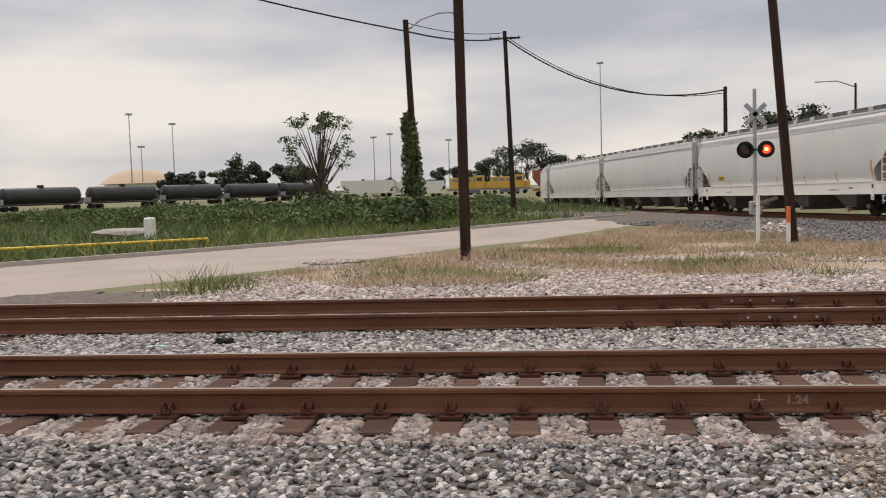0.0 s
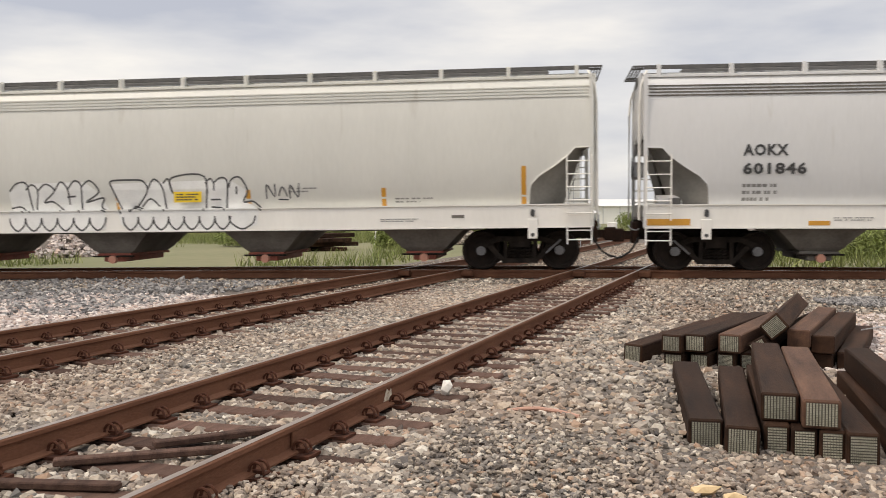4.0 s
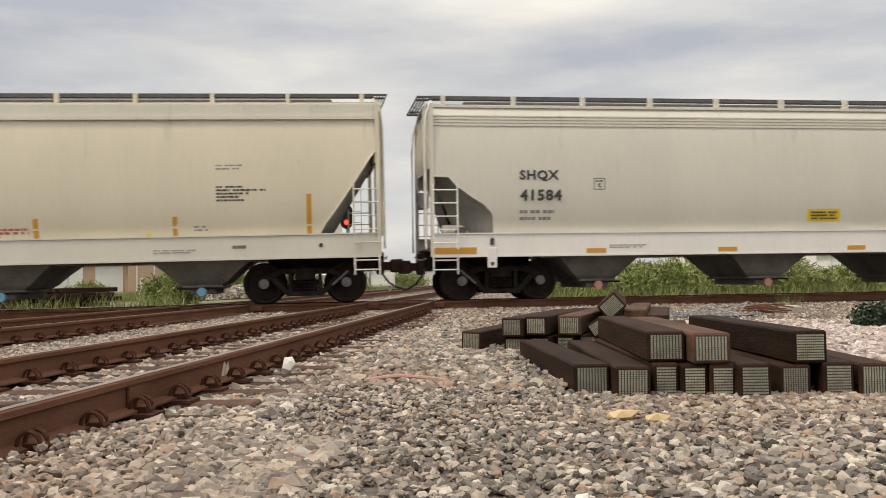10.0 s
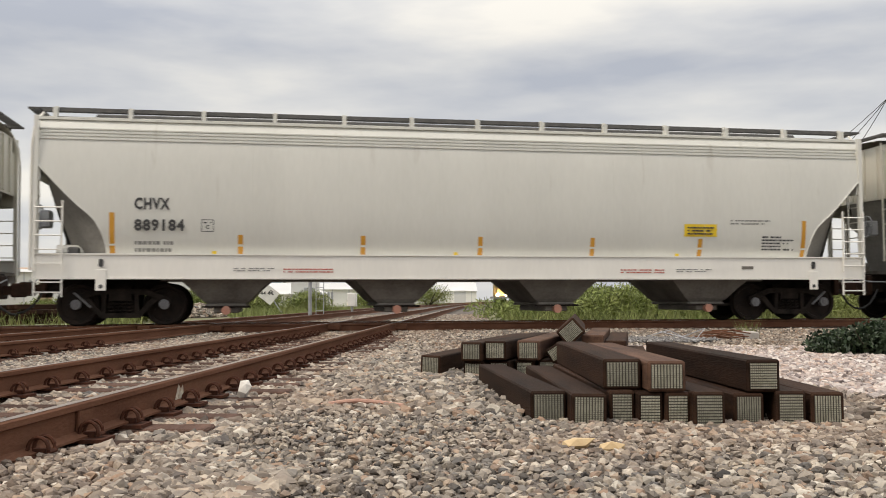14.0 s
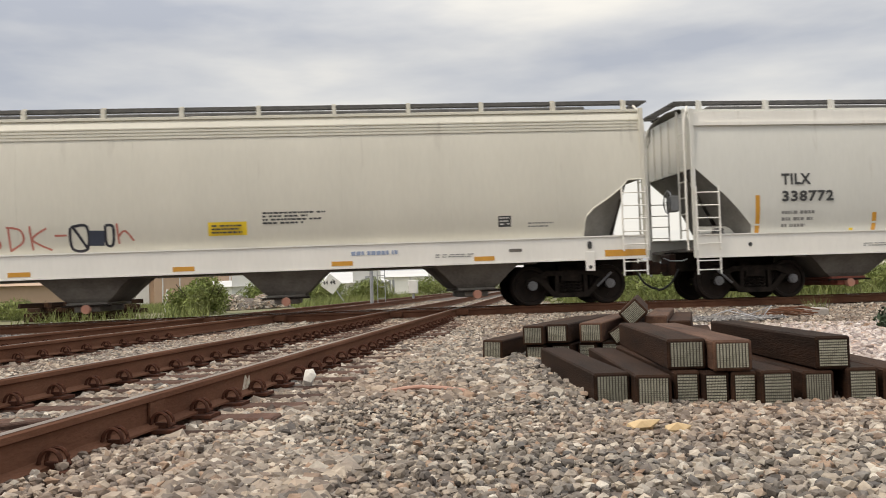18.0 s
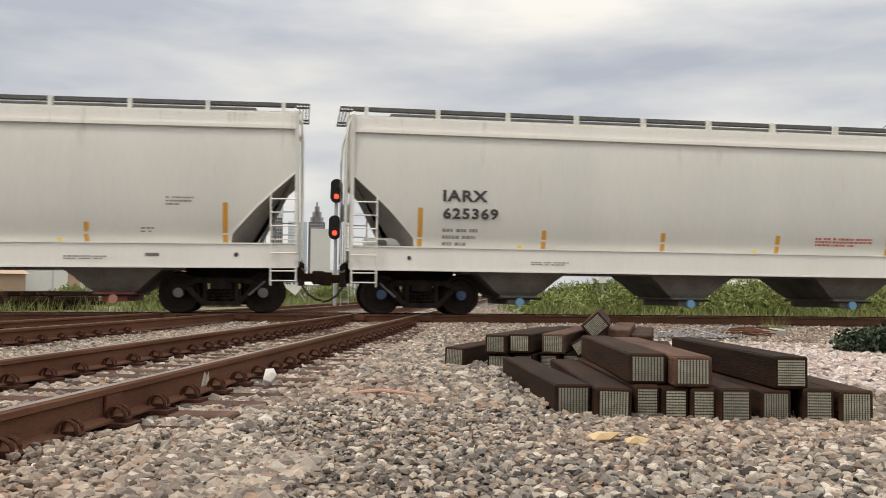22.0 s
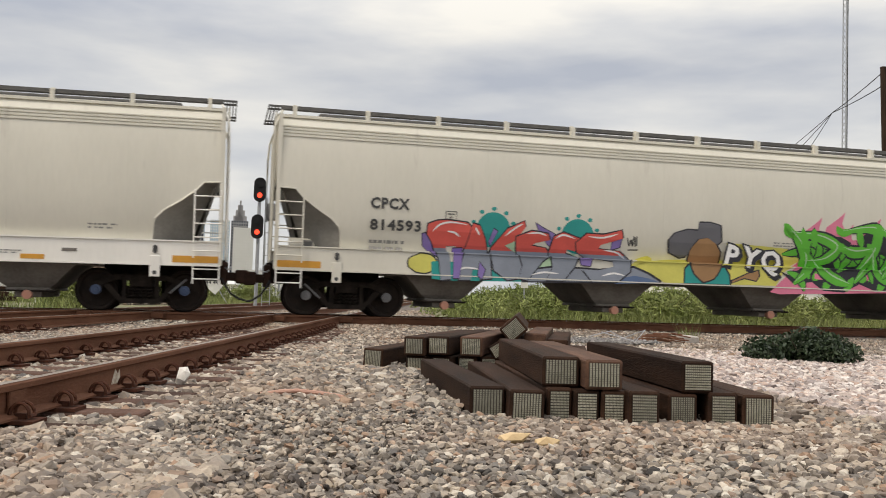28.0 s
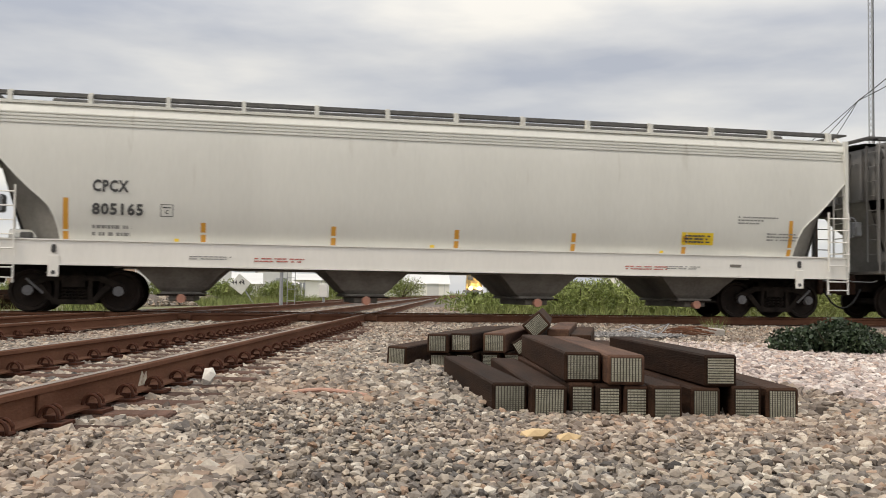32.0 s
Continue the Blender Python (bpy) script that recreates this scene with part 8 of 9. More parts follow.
    for i in range(26):
        az, d = rng.uniform(93.5, 114), rng.uniform(36, 48)
        bx, by = at_az(az, d)
        build_bush("weed_clump", "tall green weeds growing on the bank", bx, by, rng.uniform(2.0, 3.2), rng.uniform(0.9, 1.5), 200 + i, M_WEED, 10, 700, 0.042, None, 3.0)
    for az, d, r, h in ((69.2, 40, 1.5, 1.6), (73, 60, 2.2, 1.6), (76, 62, 2.4, 1.5), (79, 66, 2.0, 1.6), (83, 90, 2.4, 1.8), (86.5, 110, 3.2, 3.0), (64, 62, 2, 1.3), (59, 55, 2.2, 1.2)):
        bx, by = at_az(az, d)
        build_bush("bush", "leafy green bush beyond the tracks", bx, by, r, h, int(az * 10), M_WEED, 11, 560, 0.055, None, 1.8)
    tagged(new("weed_tuft", blades("weed_tuft", np.column_stack([7.15 + 0.4 * np.random.default_rng(1).random(80), 19.75 + 0.2 * np.random.default_rng(2).random(80)]), np.full(80, -0.28), 0.4, M_GRASS, 3, 0.4, 0.01)), "yellow-green grass tuft beside the concrete stub", "weed", kind="stuff")
    rng = np.random.default_rng(12)
    for cx, cy, hh, nn in ((-9.0, -5.8, 0.55, 120), (-9.6, -5.4, 0.35, 90), (-12.5, 3.2, 0.35, 160), (-13.5, 3.9, 0.35, 160), (-16.4, -0.7, 0.4, 120), (-10.4, 5.4, 0.25, 120)):
        pxy = np.column_stack([cx + rng.normal(size=nn) * 0.35, cy + rng.normal(size=nn) * 0.35])
        tagged(new("weed_tuft", blades("weed_tuft", pxy, xyz_land(pxy), hh, M_GRASS, int(nn + cx), 0.4, 0.014)), "green weed tuft growing in the gravel", "weed", kind="stuff")


build_grass()


# ---------------------------------------------------------------- far yard
def tank_car(x, y, yaw, length=16.5):
    t = thing("tank_car", "black tank wagon standing in the far yard", "freight car", "parked tank wagons", at=pose(x, y, land(x, y), 0, 0, yaw))
    h = length / 2
    s = Shape().lathe([(0.0, -h + 0.4), (0.9, -h + 0.5), (1.4, -h + 0.9), (1.5, -h + 1.3), (1.5, h - 1.3), (1.4, h - 0.9), (0.9, h - 0.5), (0.0, h - 0.4)], n=18)
    part("tank", s, M_TANK, t, smooth=True, at=pose(0, 0, 2.75, 0, 0, 90))
    part("dome", Shape().cyl((0, 0, 4.2), (0, 0, 4.65), 0.6, n=12), M_TANK, t)
    part("underframe", Shape().box(-h, h, -0.4, 0.4, 0.95, 1.25), M_TANK, t)
    for e in (-1, 1):
        for k in (-0.9, 0.9):
            part("wheelset", Shape().cyl((e * (h - 2.0) + k, -0.8, 0.46), (e * (h - 2.0) + k, 0.8, 0.46), 0.46, n=14), M_TRUCK, t)
        part("ladder", Shape().box(e * (h - 0.15) - 0.05, e * (h - 0.15) + 0.05, -1.3, 1.3, 1.2, 2.2), M_STEEL, t)


a0, a1 = at_az(-35, 175, FIRST), at_az(-13.9, 235, FIRST)
va = Vector((a1[0] - a0[0], a1[1] - a0[1], 0))
for _i in range(int(va.length / 17.6) + 1):
    _p = Vector((*a0, 0)) + va.normalized() * (17.6 * _i)
    tank_car(_p.x, _p.y, math.degrees(math.atan2(va.y, va.x)))


def box_car(x, y, yaw, length, paint, label):
    t = thing("hopper_wagon", label, "freight car", "parked pale wagons", at=pose(x, y, land(x, y), 0, 0, yaw))
    h = length / 2
    part("body", Shape().plate([(-h, 3.2), (-h, 4.5), (h, 4.5), (h, 3.2), (h - 1.6, 1.1), (-h + 1.6, 1.1)], -1.5, 1.5), paint, t)
    part("sill", Shape().box(-h, h, -1.55, 1.55, 1.0, 1.4), paint, t)
    for e in (-1, 1):
        for k in (-0.9, 0.9):
            part("wheelset", Shape().cyl((e * (h - 1.8) + k, -0.8, 0.46), (e * (h - 1.8) + k, 0.8, 0.46), 0.46, n=12), M_TRUCK, t)


b0, b1 = at_az(-12.9, 250, FIRST), at_az(-6.6, 262, FIRST)
vb = Vector((b1[0] - b0[0], b1[1] - b0[1], 0))
for _i in range(2):
    _p = Vector((*b0, 0)) + vb * (0.25 + 0.5 * _i)
    box_car(_p.x, _p.y, math.degrees(math.atan2(vb.y, vb.x)), vb.length / 2 - 1, P_LIGHT, "pale grey wagon parked in the far yard")


def locomotive(x, y, yaw, length, body, label, group, light=False):
    t = thing("locomotive", label, "locomotive", group, at=pose(x, y, land(x, y), 0, 0, yaw))
    h = length / 2
    part("underframe", Shape().box(-h, h, -1.5, 1.5, 1.05, 1.45), M_LOCOGREY, t)
    part("hood", Shape().cbox(-0.95, 0.95, -h + 0.8, h - 4.2, 1.45, 4.2, 0.08), body, t, at=pose(0, 0, 0, 0, 0, -90))
    part("cab", Shape().cbox(-1.5, 1.5, h - 4.2, h - 2.0, 1.45, 4.6, 0.1), body, t, at=pose(0, 0, 0, 0, 0, -90))
    part("nose", Shape().cbox(-0.9, 0.9, h - 2.0, h - 0.5, 1.45, 3.1, 0.15), body, t, at=pose(0, 0, 0, 0, 0, -90))
    part("roof", Shape().box(h - 4.3, h - 1.9, -1.5, 1.5, 4.6, 4.7), M_LOCOGREY, t)
    for yy in (-1.515, 1.515):
        part("window", Shape().box(h - 3.8, h - 2.5, yy - 0.01, yy + 0.01, 3.3, 4.1), M_DARKWIN, t)
    for yy in (-0.75, 0.75):
        part("windscreen", Shape().box(h - 2.0, h - 1.985, yy - 0.5, yy + 0.5, 3.35, 4.1), M_DARKWIN, t)
    for k in range(5):
        part("grille", Shape().box(-h + 1.5 + k * 1.6, -h + 2.7 + k * 1.6, -0.975, -0.955, 3.2, 3.9), M_LOCOGREY, t)
    part("fuel_tank", Shape().cbox(-1.2, 1.2, -2.4, 2.4, 0.4, 1.05, 0.1), M_LOCOGREY, t, at=pose(0, 0, 0, 0, 0, -90))
    for e in (-1, 1):
        for k in (-1.7, 0, 1.7):
            part("wheelset", Shape().cyl((e * (h - 3.6) + k, -0.8, 0.5), (e * (h - 3.6) + k, 0.8, 0.5), 0.5, n=14), M_TRUCK, t)
    if light:
        for yy in (-0.16, 0.16):
            part("headlight", Shape().cyl((h - 1.9, yy, 4.35), (h - 1.8, yy, 4.35), 0.24, n=12), M_HEADLIGHT, t, "glowing headlight")
        for yy in (-0.85, 0.85):
            part("ditch_light", Shape().cyl((h - 0.1, yy, 1.75), (h, yy, 1.75), 0.24, n=12), M_HEADLIGHT, t, "glowing ditch light")
    return t


for _px, _g in ((835, 0), (905, 1)):
    _x, _y = at_az(-6.72 + math.degrees(math.atan((_px - 784) / 1646)), 225, (6.88, 0.5))
    locomotive(_x, _y, 92, 11.0, M_LOCO, "yellow diesel locomotive parked in the far yard", "parked yellow locomotives")

_x, _y = at_az(-6.72 + math.degrees(math.atan((988 - 784) / 1646)), 160, (6.88, 0.5))
box_car(_x, _y, 95, 8.0, M_GATE_RED, "rust-red boxcar standing past the road crossing")
_x, _y = at_az(90.85, 185)
locomotive(_x, _y, -88, 20, M_LOCODULL, "dull yellow diesel locomotive with its headlights lit", "", True)


def light_mast(az, d, top, origin=FIRST):
    x, y = at_az(az, d, origin)
    t = thing("light_mast", "tall thin yard light mast on the horizon", "light mast", "yard light masts", at=pose(x, y, 0))
    part("shaft", Shape().cyl((0, 0, -0.5), (0, 0, top), 0.28, 0.14, n=8), M_STEEL, t)
    part("lamp_ring", Shape().cyl((0, 0, top - 0.3), (0, 0, top + 0.3), 1.3, n=10), M_STEEL, t)


for _az, _el in ((-25.1, 0.083), (-22.7, 0.073), (-10.8, 0.055), (-9.8, 0.058), (-6.2, 0.05), (3.1, 0.125), (-24.5, 0.05)):
    light_mast(_az, 360, 1.5 + 360 * _el)
_x, _y = at_az(-24.7, 400, FIRST)
_t = thing("storage_dome", "broad tan storage dome with a white base wall", "storage dome", at=pose(_x, _y, 0))
part("roof", Shape().lathe([(0, 12.5), (7, 11.6), (12, 9.3), (15.5, 6.5)], n=28), M_DOME, _t, smooth=True, at=pose(0, 0, 0, 90))
part("wall", Shape().cyl((0, 0, -1), (0, 0, 6.5), 13.5, n=28), M_METALWALL, _t)


# ---------------------------------------------------------------- beyond the freight line
def shed(az, d, w, depth, eave, ridge, wall, roof, label, turn=0.0, doors=0, ribs=0):
    x, y = at_az(az, d)
    t = thing("warehouse", label, "warehouse", at=pose(x, y, land(x, y) - 0.1, 0, 0, 90 - az + turn))
    part("wall", Shape().box(-w / 2, w / 2, 0, depth, 0, eave), wall, t)
    s = Shape().add([(-w / 2 - 0.3, -0.4, eave), (w / 2 + 0.3, -0.4, eave), (w / 2 + 0.3, depth / 2, ridge), (-w / 2 - 0.3, depth / 2, ridge), (w / 2 + 0.3, depth + 0.4, eave), (-w / 2 - 0.3, depth + 0.4, eave)],
                    [(0, 1, 2, 3), (3, 2, 4, 5), (0, 3, 5), (1, 4, 2)])
    part("roof", s, roof, t)
    for i in range(doors):
        c = -w / 2 + (i + 0.6) * w / doors
        part("door", Shape().box(c - 1.6, c + 1.6, -0.06, 0.02, 0, 3.6), M_ROOFMETAL, t)
    for i in range(ribs):
        c = -w / 2 + (i + 0.5) * w / ribs
        part("pilaster", Shape().box(c - 0.08, c + 0.08, -0.08, 0.02, 0, eave), M_ROOFMETAL, t)
    return t


shed(86.9, 260, 23, 30, 3.4, 6.6, M_METALWALL, M_ROOFMETAL, "white metal warehouse at the end of the tracks", 0, 2, 8)
shed(80.6, 150, 24, 30, 2.9, 4.2, M_METALWALL, M_ROOFMETAL, "white metal warehouse beyond the tracks", 8, 2, 9)
shed(75.0, 105, 20, 20, 1.9, 2.7, M_METALWALL, M_ROOFMETAL, "long white metal shed beyond the tracks", 5, 3, 12)
shed(64.6, 120, 16, 20, 3.6, 5.6, M_TAN, M_TAN, "tan gabled building beyond the tracks", -10, 1, 0)
shed(60.0, 95, 13, 20, 4.0, 4.6, M_METALWALL, M_ROOFMETAL, "white flat-roofed building beyond the tracks", 0, 1, 5)
shed(103.5, 150, 24, 20, 5.0, 6.0, M_METALWALL, M_ROOFMETAL, "white metal shed behind the green bank", 0, 0, 8)
shed(111.0, 85, 12, 12, 2.6, 3.4, M_METALWALL, M_ROOFMETAL, "low white shed behind the green bank", 0, 0, 5)


def tower(az, d, w, top, wall, label, floors, cols, steps=()):
    x, y = at_az(az, d)
    t = thing("office_tower", label, "skyscraper", "downtown towers", at=pose(x, y, 0, 0, 0, 90 - az))
    part("shaft", Shape().box(-w / 2, w / 2, 0, w, 0, top), wall, t)
    s = Shape()
    for i in range(cols):
        c = -w / 2 + (i + 0.5) * w / cols
        for j in range(floors):
            z = top * (j + 0.4) / floors
            s.box(c - w / cols * 0.3, c + w / cols * 0.3, -0.3, 0.1, z, z + top / floors * 0.6)
    tagged(part("glazing", s, M_ROOFMETAL if wall is not M_TOWERGREY else M_DARKWIN, t), kind="stuff")
    for k, (sw, st) in enumerate(steps):
        part("crown", Shape().box(-sw / 2, sw / 2, 0.2 * w, 0.8 * w, top, st), wall, t)


tower(78.35, 1400, 29, 94, M_TOWER, "pale stone office tower with rows of windows", 24, 9)
tower(78.1, 1650, 29, 122, M_TOWERGREY, "grey office tower with a stepped pointed crown", 24, 7, ((23, 131), (16, 141), (9, 150), (3, 158)))
tower(76.95, 1500, 30, 111, M_BLUEGLASS, "blue glass office tower downtown", 24, 8)
tower(74.3, 1550, 42, 150, M_BLUEGLASS, "broad pale-blue glass office tower", 30, 9)
tower(73.85, 1700, 22, 222, M_TOWERGREY, "tall slim grey office tower with a gridded top", 34, 6)
tower(75.78, 1600, 16, 173, M_BLUEGLASS, "slim blue-green glass office tower", 30, 4)
tower(75.66, 1400, 17, 109, M_TOWERGREY, "dark blue-grey office block downtown", 20, 5)
tower(71.65, 1500, 20, 88, M_TOWERGREY, "grey stone office block downtown", 18, 6)
tower(72.3, 1550, 9, 111, M_TOWER, "slim pale office tower downtown", 22, 3)
tower(70.4, 1500, 9, 98, M_TOWERGREY, "slim grey office tower downtown", 20, 3)
tower(67.0, 1600, 30, 150, M_BLUEGLASS, "tall pale-blue glass office tower", 30, 7)


def signal(az, d, heads, label):
    x, y = at_az(az, d)
    z = land(x, y)
    t = thing("railway_signal", label, "railway signal", at=pose(x, y, z, 0, 0, 90 - az))
    part("mast", Shape().cyl((0, 0.2, 0), (0, 0.2, heads[0] - z + 0.2), 0.07, n=10), M_STEEL, t)
    part("ladder", Shape().box(0.22, 0.25, 0.18, 0.22, 0, heads[0] - z).box(0.52, 0.55, 0.18, 0.22, 0, heads[0] - z), M_STEEL, t)
    for i in range(8):
        part("rung", Shape().cyl((0.22, 0.2, 0.4 + i * 0.45), (0.55, 0.2, 0.4 + i * 0.45), 0.015, n=5), M_STEEL, t)
    for k, hz in enumerate(heads):
        o = -0.05 * k
        c = hz - z
        b = part("signal_head", Shape().plate([(o + 0.24 * math.cos(a * 0.3491), c + (0.24 if a < 9 else -0.24) + 0.24 * math.sin(a * 0.3491)) for a in range(18)], 0.0, 0.06), M_BLACK, t, "black oval signal backing")
        part("lit_lens", Shape().cyl((o, 0.0, c - 0.22), (o, -0.04, c - 0.22), 0.10, n=14), M_RED_LIT, b, "lit red lens")
        part("dark_lens", Shape().cyl((o, 0.0, c + 0.18), (o, -0.03, c + 0.18), 0.10, n=14), M_BLACK, b)


signal(79.25, 37, (4.5, 3.05), "railway signal mast with two red lamps")
_x, _y = at_az(81.8, 45)
_t = thing("equipment_box", "white equipment box on a post", "equipment box", at=pose(_x, _y, land(_x, _y)))
part("post", Shape().cyl((0, 0, 0), (0, 0, 0.6), 0.06, n=8), M_STEEL, _t)
part("case", Shape().cbox(-0.22, 0.22, -0.18, 0.18, 0.5, 1.15, 0.03), M_WHITE, _t)
_x, _y = at_az(95.6, 40)
_t = thing("sign_post", "thin post with a small white sign in the grass", "sign", at=pose(_x, _y, land(_x, _y)))
part("post", Shape().cyl((0, 0, 0), (0, 0, 1.9), 0.035, n=8), M_STEEL, _t)
part("panel", Shape().cbox(-0.15, 0.15, -0.06, -0.04, 1.3, 1.85, 0.005), M_WHITE, _t)
_x, _y = at_az(76.9, 52)
_t = thing("leaning_sign", "white square speed board leaning in the weeds", "sign", at=pose(_x, _y, land(_x, _y), 0, 0, 13))
_b = part("board", Shape().cbox(-0.42, 0.42, -0.02, 0.02, -0.42, 0.42, 0.02), M_WHITE, _t, at=pose(-0.1, -0.1, 1.15, 0, 38, 0))
letters("44 44", 0.30, M_INK, _b, pose(-0.36, -0.026, -0.3, 90, -38, 0), "lettering")
bars(_b, -0.1, 0.22, (0.2, 0.3), M_INK, 0.05, 0.1, "small_lettering", -0.026)
part("post", Shape().tube([(0.75, 0, -0.1), (0.1, 0, 0.9)], 0.035, 8), M_STEEL, _t)
_x, _y = at_az(79.2, 75)
_t = thing("relay_cabinet", "grey trackside relay cabinet", "cabinet", at=pose(_x, _y, land(_x, _y)))
part("case", Shape().cbox(-0.4, 0.4, -0.3, 0.3, 0.4, 1.9, 0.03), M_STEEL, _t)
part("plinth", Shape().cbox(-0.3, 0.3, -0.2, 0.2, 0, 0.4, 0.02), M_CURB, _t)
for _i in range(5):
    _x, _y = at_az(79.7 + 0.22 * _i, 76)
    _t = thing("bollard", "grey steel bollard in the grass", "bollard", "bollards beyond the tracks", at=pose(_x, _y, land(_x, _y)))
    part("tube", Shape().cyl((0, 0, 0), (0, 0, 1.5), 0.09, n=8), M_STEEL, _t)
_x, _y = at_az(66.95, 48)
_t = thing("stake", "white wooden stake leaning beside the dumped ties", "stake", at=pose(_x, _y, land(_x, _y), 0, 8, 0))
part("shaft", Shape().cbox(-0.05, 0.05, -0.03, 0.03, 0, 1.25, 0.01), M_WHITE, _t)


def heap(az0, az1, d, h, seed, label, material):
    """A long heap of loose stone."""
    (ax, ay), (bx, by) = at_az(az0, d), at_az(az1, d)
    mid, half = Vector(((ax + bx) / 2, (ay + by) / 2, 0)), math.hypot(bx - ax, by - ay) / 2
    yaw = math.atan2(by - ay, bx - ax)
    z = land(mid.x, mid.y)
    rng = np.random.default_rng(seed)
    n = int(900 * half)
    q = np.column_stack([rng.uniform(-1, 1, n), rng.uniform(-1, 1, n)])
    q = q[(q ** 2).sum(1) < 1]
    up = h * (1 - (q ** 2).sum(1)) ** 0.8 * (0.8 + 0.25 * np.sin(q[:, 0] * 7 + seed))
    lx, ly = q[:, 0] * half, q[:, 1] * h * 1.9
    xy = np.column_stack([mid.x + lx * math.cos(yaw) - ly * math.sin(yaw), mid.y + lx * math.sin(yaw) + ly * math.cos(yaw)])
    ob = stones("stone_heap", xy, 0.11, 0.0, seed, chunk(), label, material=material)
    co = np.empty(len(ob.data.vertices) * 3, np.float32)
    ob.data.vertices.foreach_get("co", co)
    co = co.reshape(-1, 3)
    co[:, 2] += np.repeat(up, 8)
    ob.data.vertices.foreach_set("co", co.ravel())
    ob.data.update()
    rows = []
    for i in range(7):
        r = i / 6
        rows.append([(mid.x + r * half * math.cos(a * 0.3927) * math.cos(yaw) - r * h * 1.9 * math.sin(a * 0.3927) * math.sin(yaw), mid.y + r * half * math.cos(a * 0.3927) * math.sin(yaw) + r * h * 1.9 * math.sin(a * 0.3927) * math.cos(yaw), z + h * 0.8 * (1 - r * r) ** 0.8) for a in range(17)])
    core = part("stone_heap", Shape().grid(rows), M_GRAVEL)
    tagged(core, label, "gravel", kind="stuff")


heap(69.4, 74.2, 50, 0.75, 61, "heap of brown and grey crushed stone beyond the tracks", M_STONE)
heap(13.2, 15.9, 32, 0.42, 63, "low pale mound of crushed stone beside the crossing", M_STONE_PALE)
heap(44.0, 51.5, 46, 1.3, 62, "heap of pale crushed stone beyond the tracks", M_STONE_PALE)
_x, _y = at_az(68.6, 47)
build_bush("bush", "yellow-green bush beside the stone heap", _x, _y, 0.9, 1.3, 93, M_WEED, 10, 220, 0.09)
shed(57.0, 85, 14, 14, 2.4, 3.0, M_TAN, M_TAN, "low tan building beyond the tracks", 0, 0, 0)
shed(69.3, 118, 12, 18, 4.2, 5.0, M_TAN, M_ROOFMETAL, "tan metal building beyond the tracks", 4, 0, 6)

# old ties piled on the far side
_rng = random.Random(14)
for _i in range(26):
    _x, _y = at_az(60.5 + 0.32 * (_i % 13) + _rng.uniform(-0.1, 0.1), 44 + _rng.uniform(-0.5, 0.5))
    _lvl = _i // 13
    _t = part("old_tie", Shape().cbox(-0.12, 0.12, -1.3, 1.3, 0, 0.2, 0.02), M_NEWTIE, at=pose(_x, _y, land(_x, _y) + _lvl * 0.42 + 0.0, 0, 0, 60 + _rng.uniform(-14, 14)))
    tagged(_t, "old black railway tie dumped beyond the tracks", "railway tie", "dumped railway ties")
    _t2 = part("old_tie", Shape().cbox(-0.12, 0.12, -1.3, 1.3, 0, 0.2, 0.02), M_NEWTIE, at=pose(_x + 0.1, _y, land(_x, _y) + _lvl * 0.42 + 0.21, 0, 0, -20 + _rng.uniform(-14, 14)))
    tagged(_t2, "old black railway tie dumped beyond the tracks", "railway tie", "dumped railway ties")
_xy = np.array([at_az(a, d) for a, d in zip(np.random.default_rng(3).uniform(70.5, 75.5, 500), np.random.default_rng(4).normal(62, 1.2, 500))])
stones("rubble_heap", _xy, 0.22, 0.25, 15, icosa(), "heap of pale broken stone beyond the tracks")


def radio_mast():
    x, y = at_az(113.85, 95)
    t = thing("radio_mast", "tall grey lattice radio mast with cables", "mast", at=pose(x, y, land(x, y)))
    legs = [(0.22 * math.cos(a), 0.22 * math.sin(a)) for a in (0.5, 2.6, 4.7)]
    for a, b in legs:
        part("leg", Shape().cyl((a, b, 0), (a, b, 40), 0.05, n=6), M_STEEL, t)
    for i in range(66):
        z = i * 0.6
        s = Shape()
        for (a, b), (c, d) in zip(legs, legs[1:] + legs[:1]):
            s.cyl((a, b, z), (c, d, z + 0.6), 0.02, n=4, caps=False)
        part("lattice", s, M_STEEL, t)
    part("feed_line", Shape().cyl((0.1, -0.3, 0), (0.1, -0.3, 40), 0.035, n=6), M_BLACK, t)


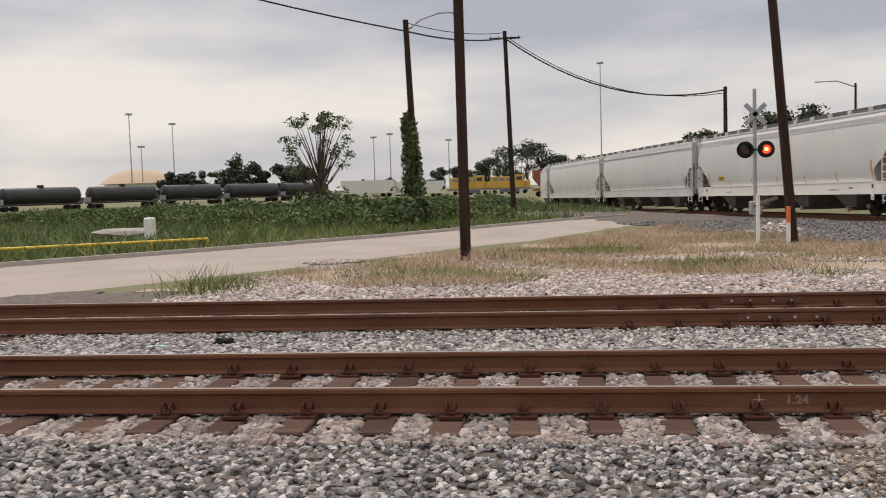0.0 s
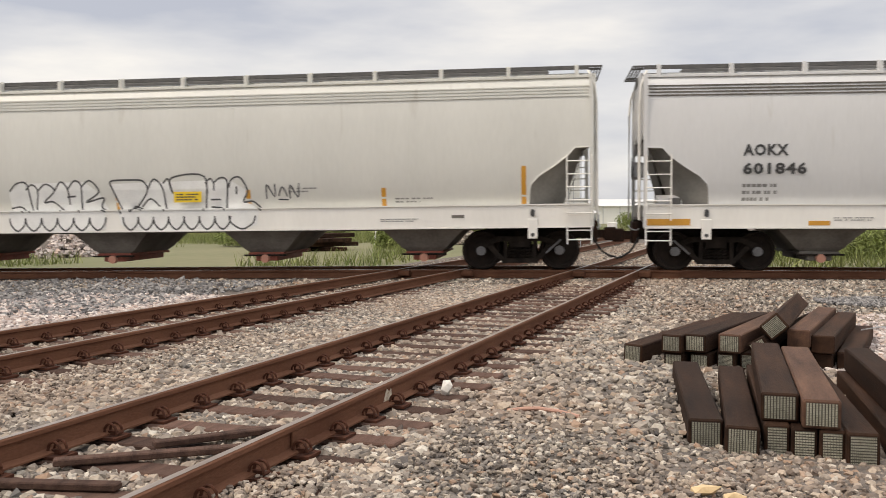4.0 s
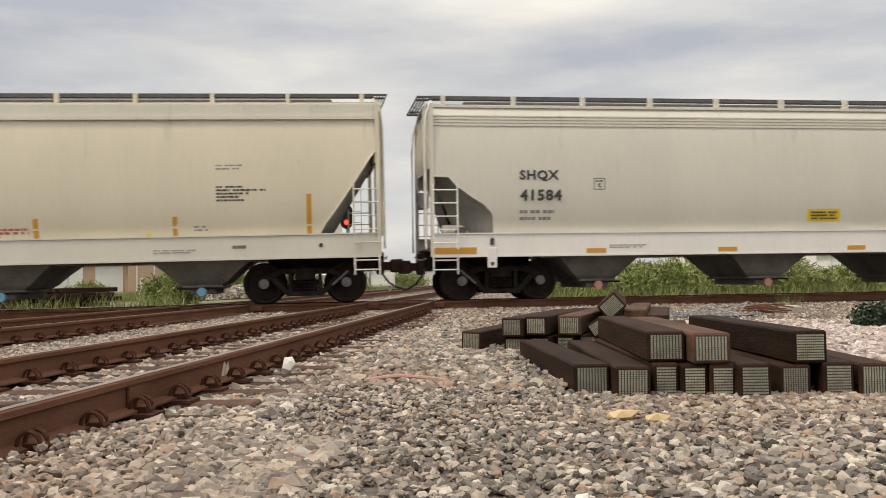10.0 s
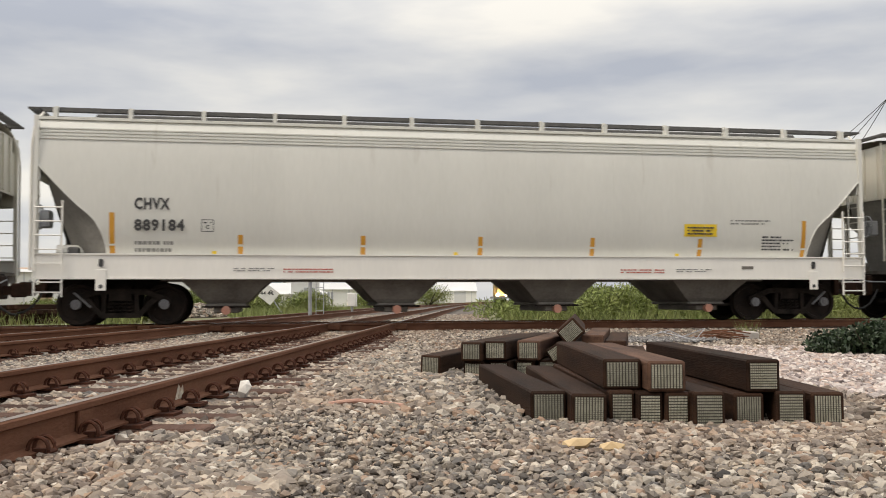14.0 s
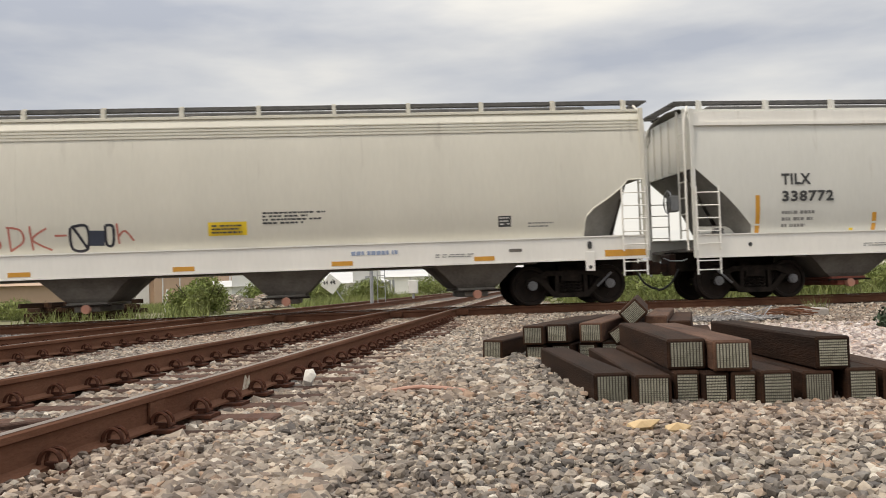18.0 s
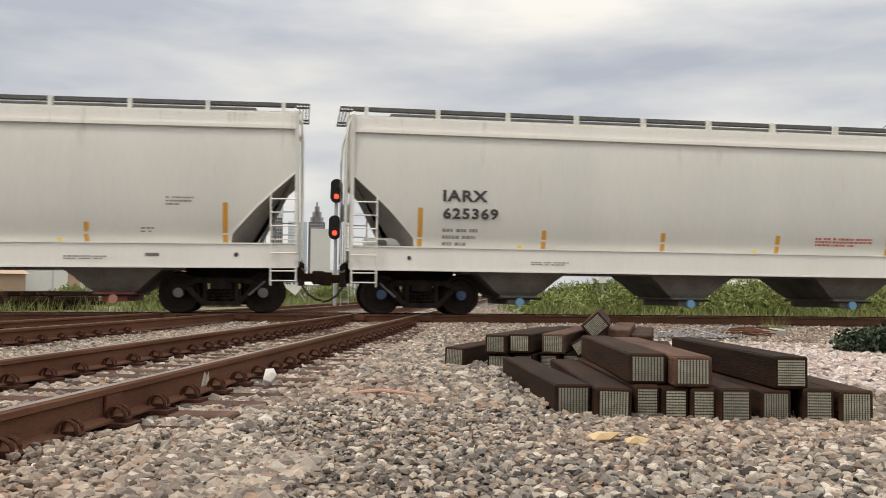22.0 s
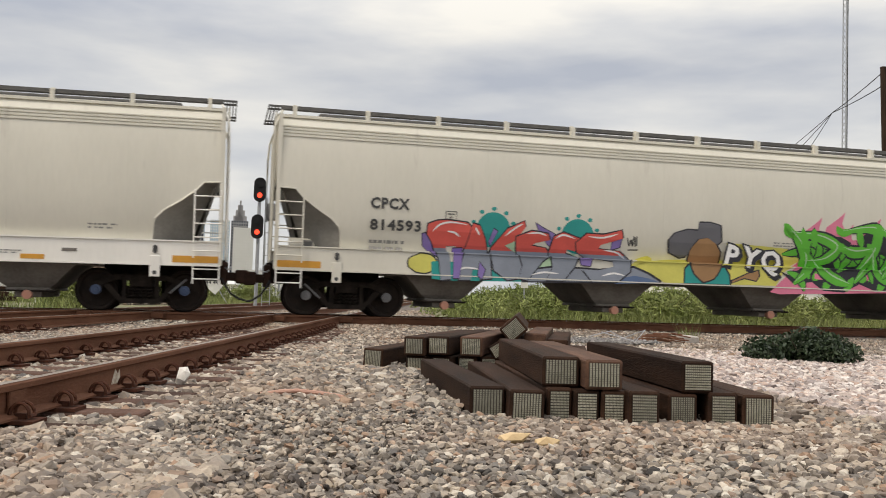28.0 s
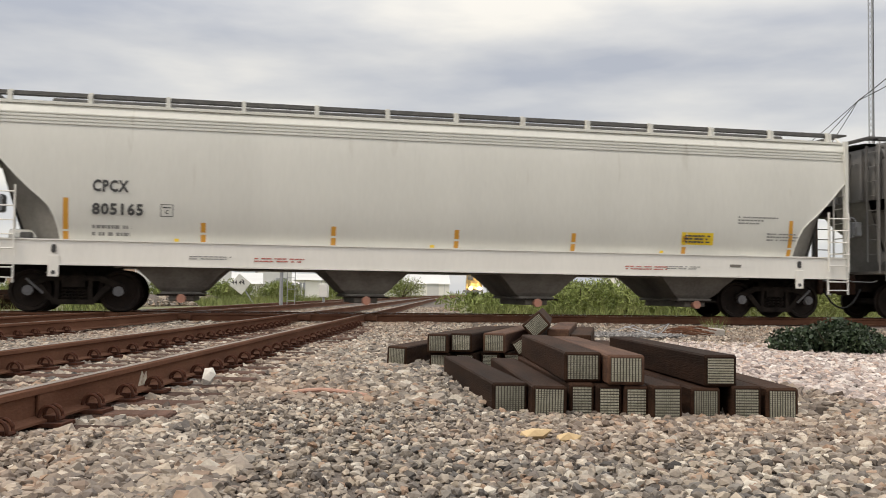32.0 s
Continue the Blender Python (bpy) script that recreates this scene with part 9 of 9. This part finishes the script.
radio_mast()
_px, _py = at_az(116.2, 48)
pole("dark wooden utility pole behind the bank", _px, _py, 12.0, 0.17, 0.13, (-0.3, 0.1))
_j = at_az(113.2, 60)
_jz = 0.54 + 60 * 0.196
for _k, (_a, _e) in enumerate(((110.2, 0.150), (110.9, 0.150), (111.6, 0.150))):
    _q = at_az(_a, 60)
    cable("overhead_cable", "thin black wire that fans out from a junction", [(*_j, _jz), (*_q, 0.54 + 60 * _e)], 0.02, 0.05, 4)
for _a, _e in ((117.5, 0.262), (117.5, 0.240)):
    _q = at_az(_a, 52)
    cable("overhead_cable", "thin black overhead wire", [(*_j, _jz), (*_q, 0.54 + 52 * _e)], 0.025, 0.15, 6)
_q = at_az(110.9, 60.3)
pole("wooden utility pole hidden behind the train", _q[0], _q[1], 0.54 + 60 * 0.152, 0.15, 0.12, (0, 0), ((1.2, 0.1),))


# ---------------------------------------------------------------- what moves
# seconds and metres that the train has gone
RUN = [(0, -31.87), (2, -17.69), (4, -3.52), (6, 10.76), (8, 25.31), (10, 40.01), (12, 54.85), (14, 69.75), (16, 84.57), (18, 99.35), (20, 114.07), (22, 128.71), (24, 143.36), (26, 157.91), (28, 172.29), (30, 186.55), (32, 201.01)]


def run_at(t):
    return float(np.interp(t, [r[0] for r in RUN], [r[1] for r in RUN]))


BEND_AT, BEND_R = -86.0, 110.0


def on_line(u):
    """Point of the freight line's middle, which swings away past the road."""
    if u >= BEND_AT:
        return U * u + N * MID
    a = min(1.2, (BEND_AT - u) / BEND_R)
    return U * (BEND_AT - BEND_R * math.sin(a)) + N * (MID + BEND_R * (1 - math.cos(a)))


def motions():
    for car, mid, length in CARS:
        rows = []
        for t, s in RUN:
            u = mid - s
            a, b = grade(u - 6), grade(u + 6)
            back, front = on_line(u - 7), on_line(u + 7)
            p, d = (back + front) / 2, front - back
            rows.append((t, Matrix.Translation((p.x, p.y, (a + b) / 2)) @ pose(0, 0, 0, 0, -math.degrees(math.atan2(b - a, 12)), math.degrees(math.atan2(d.y, d.x)))))
        walk(car, rows)
    step = 0.09
    times = [i * step for i in range(int(32 / step) + 1)] + [32.0]
    for w, x in WHEELS:
        walk(w, [(t, pose(x, 0, 0.46, 0, -math.degrees(run_at(t) / 0.46) % 360, 0)) for t in times])


motions()
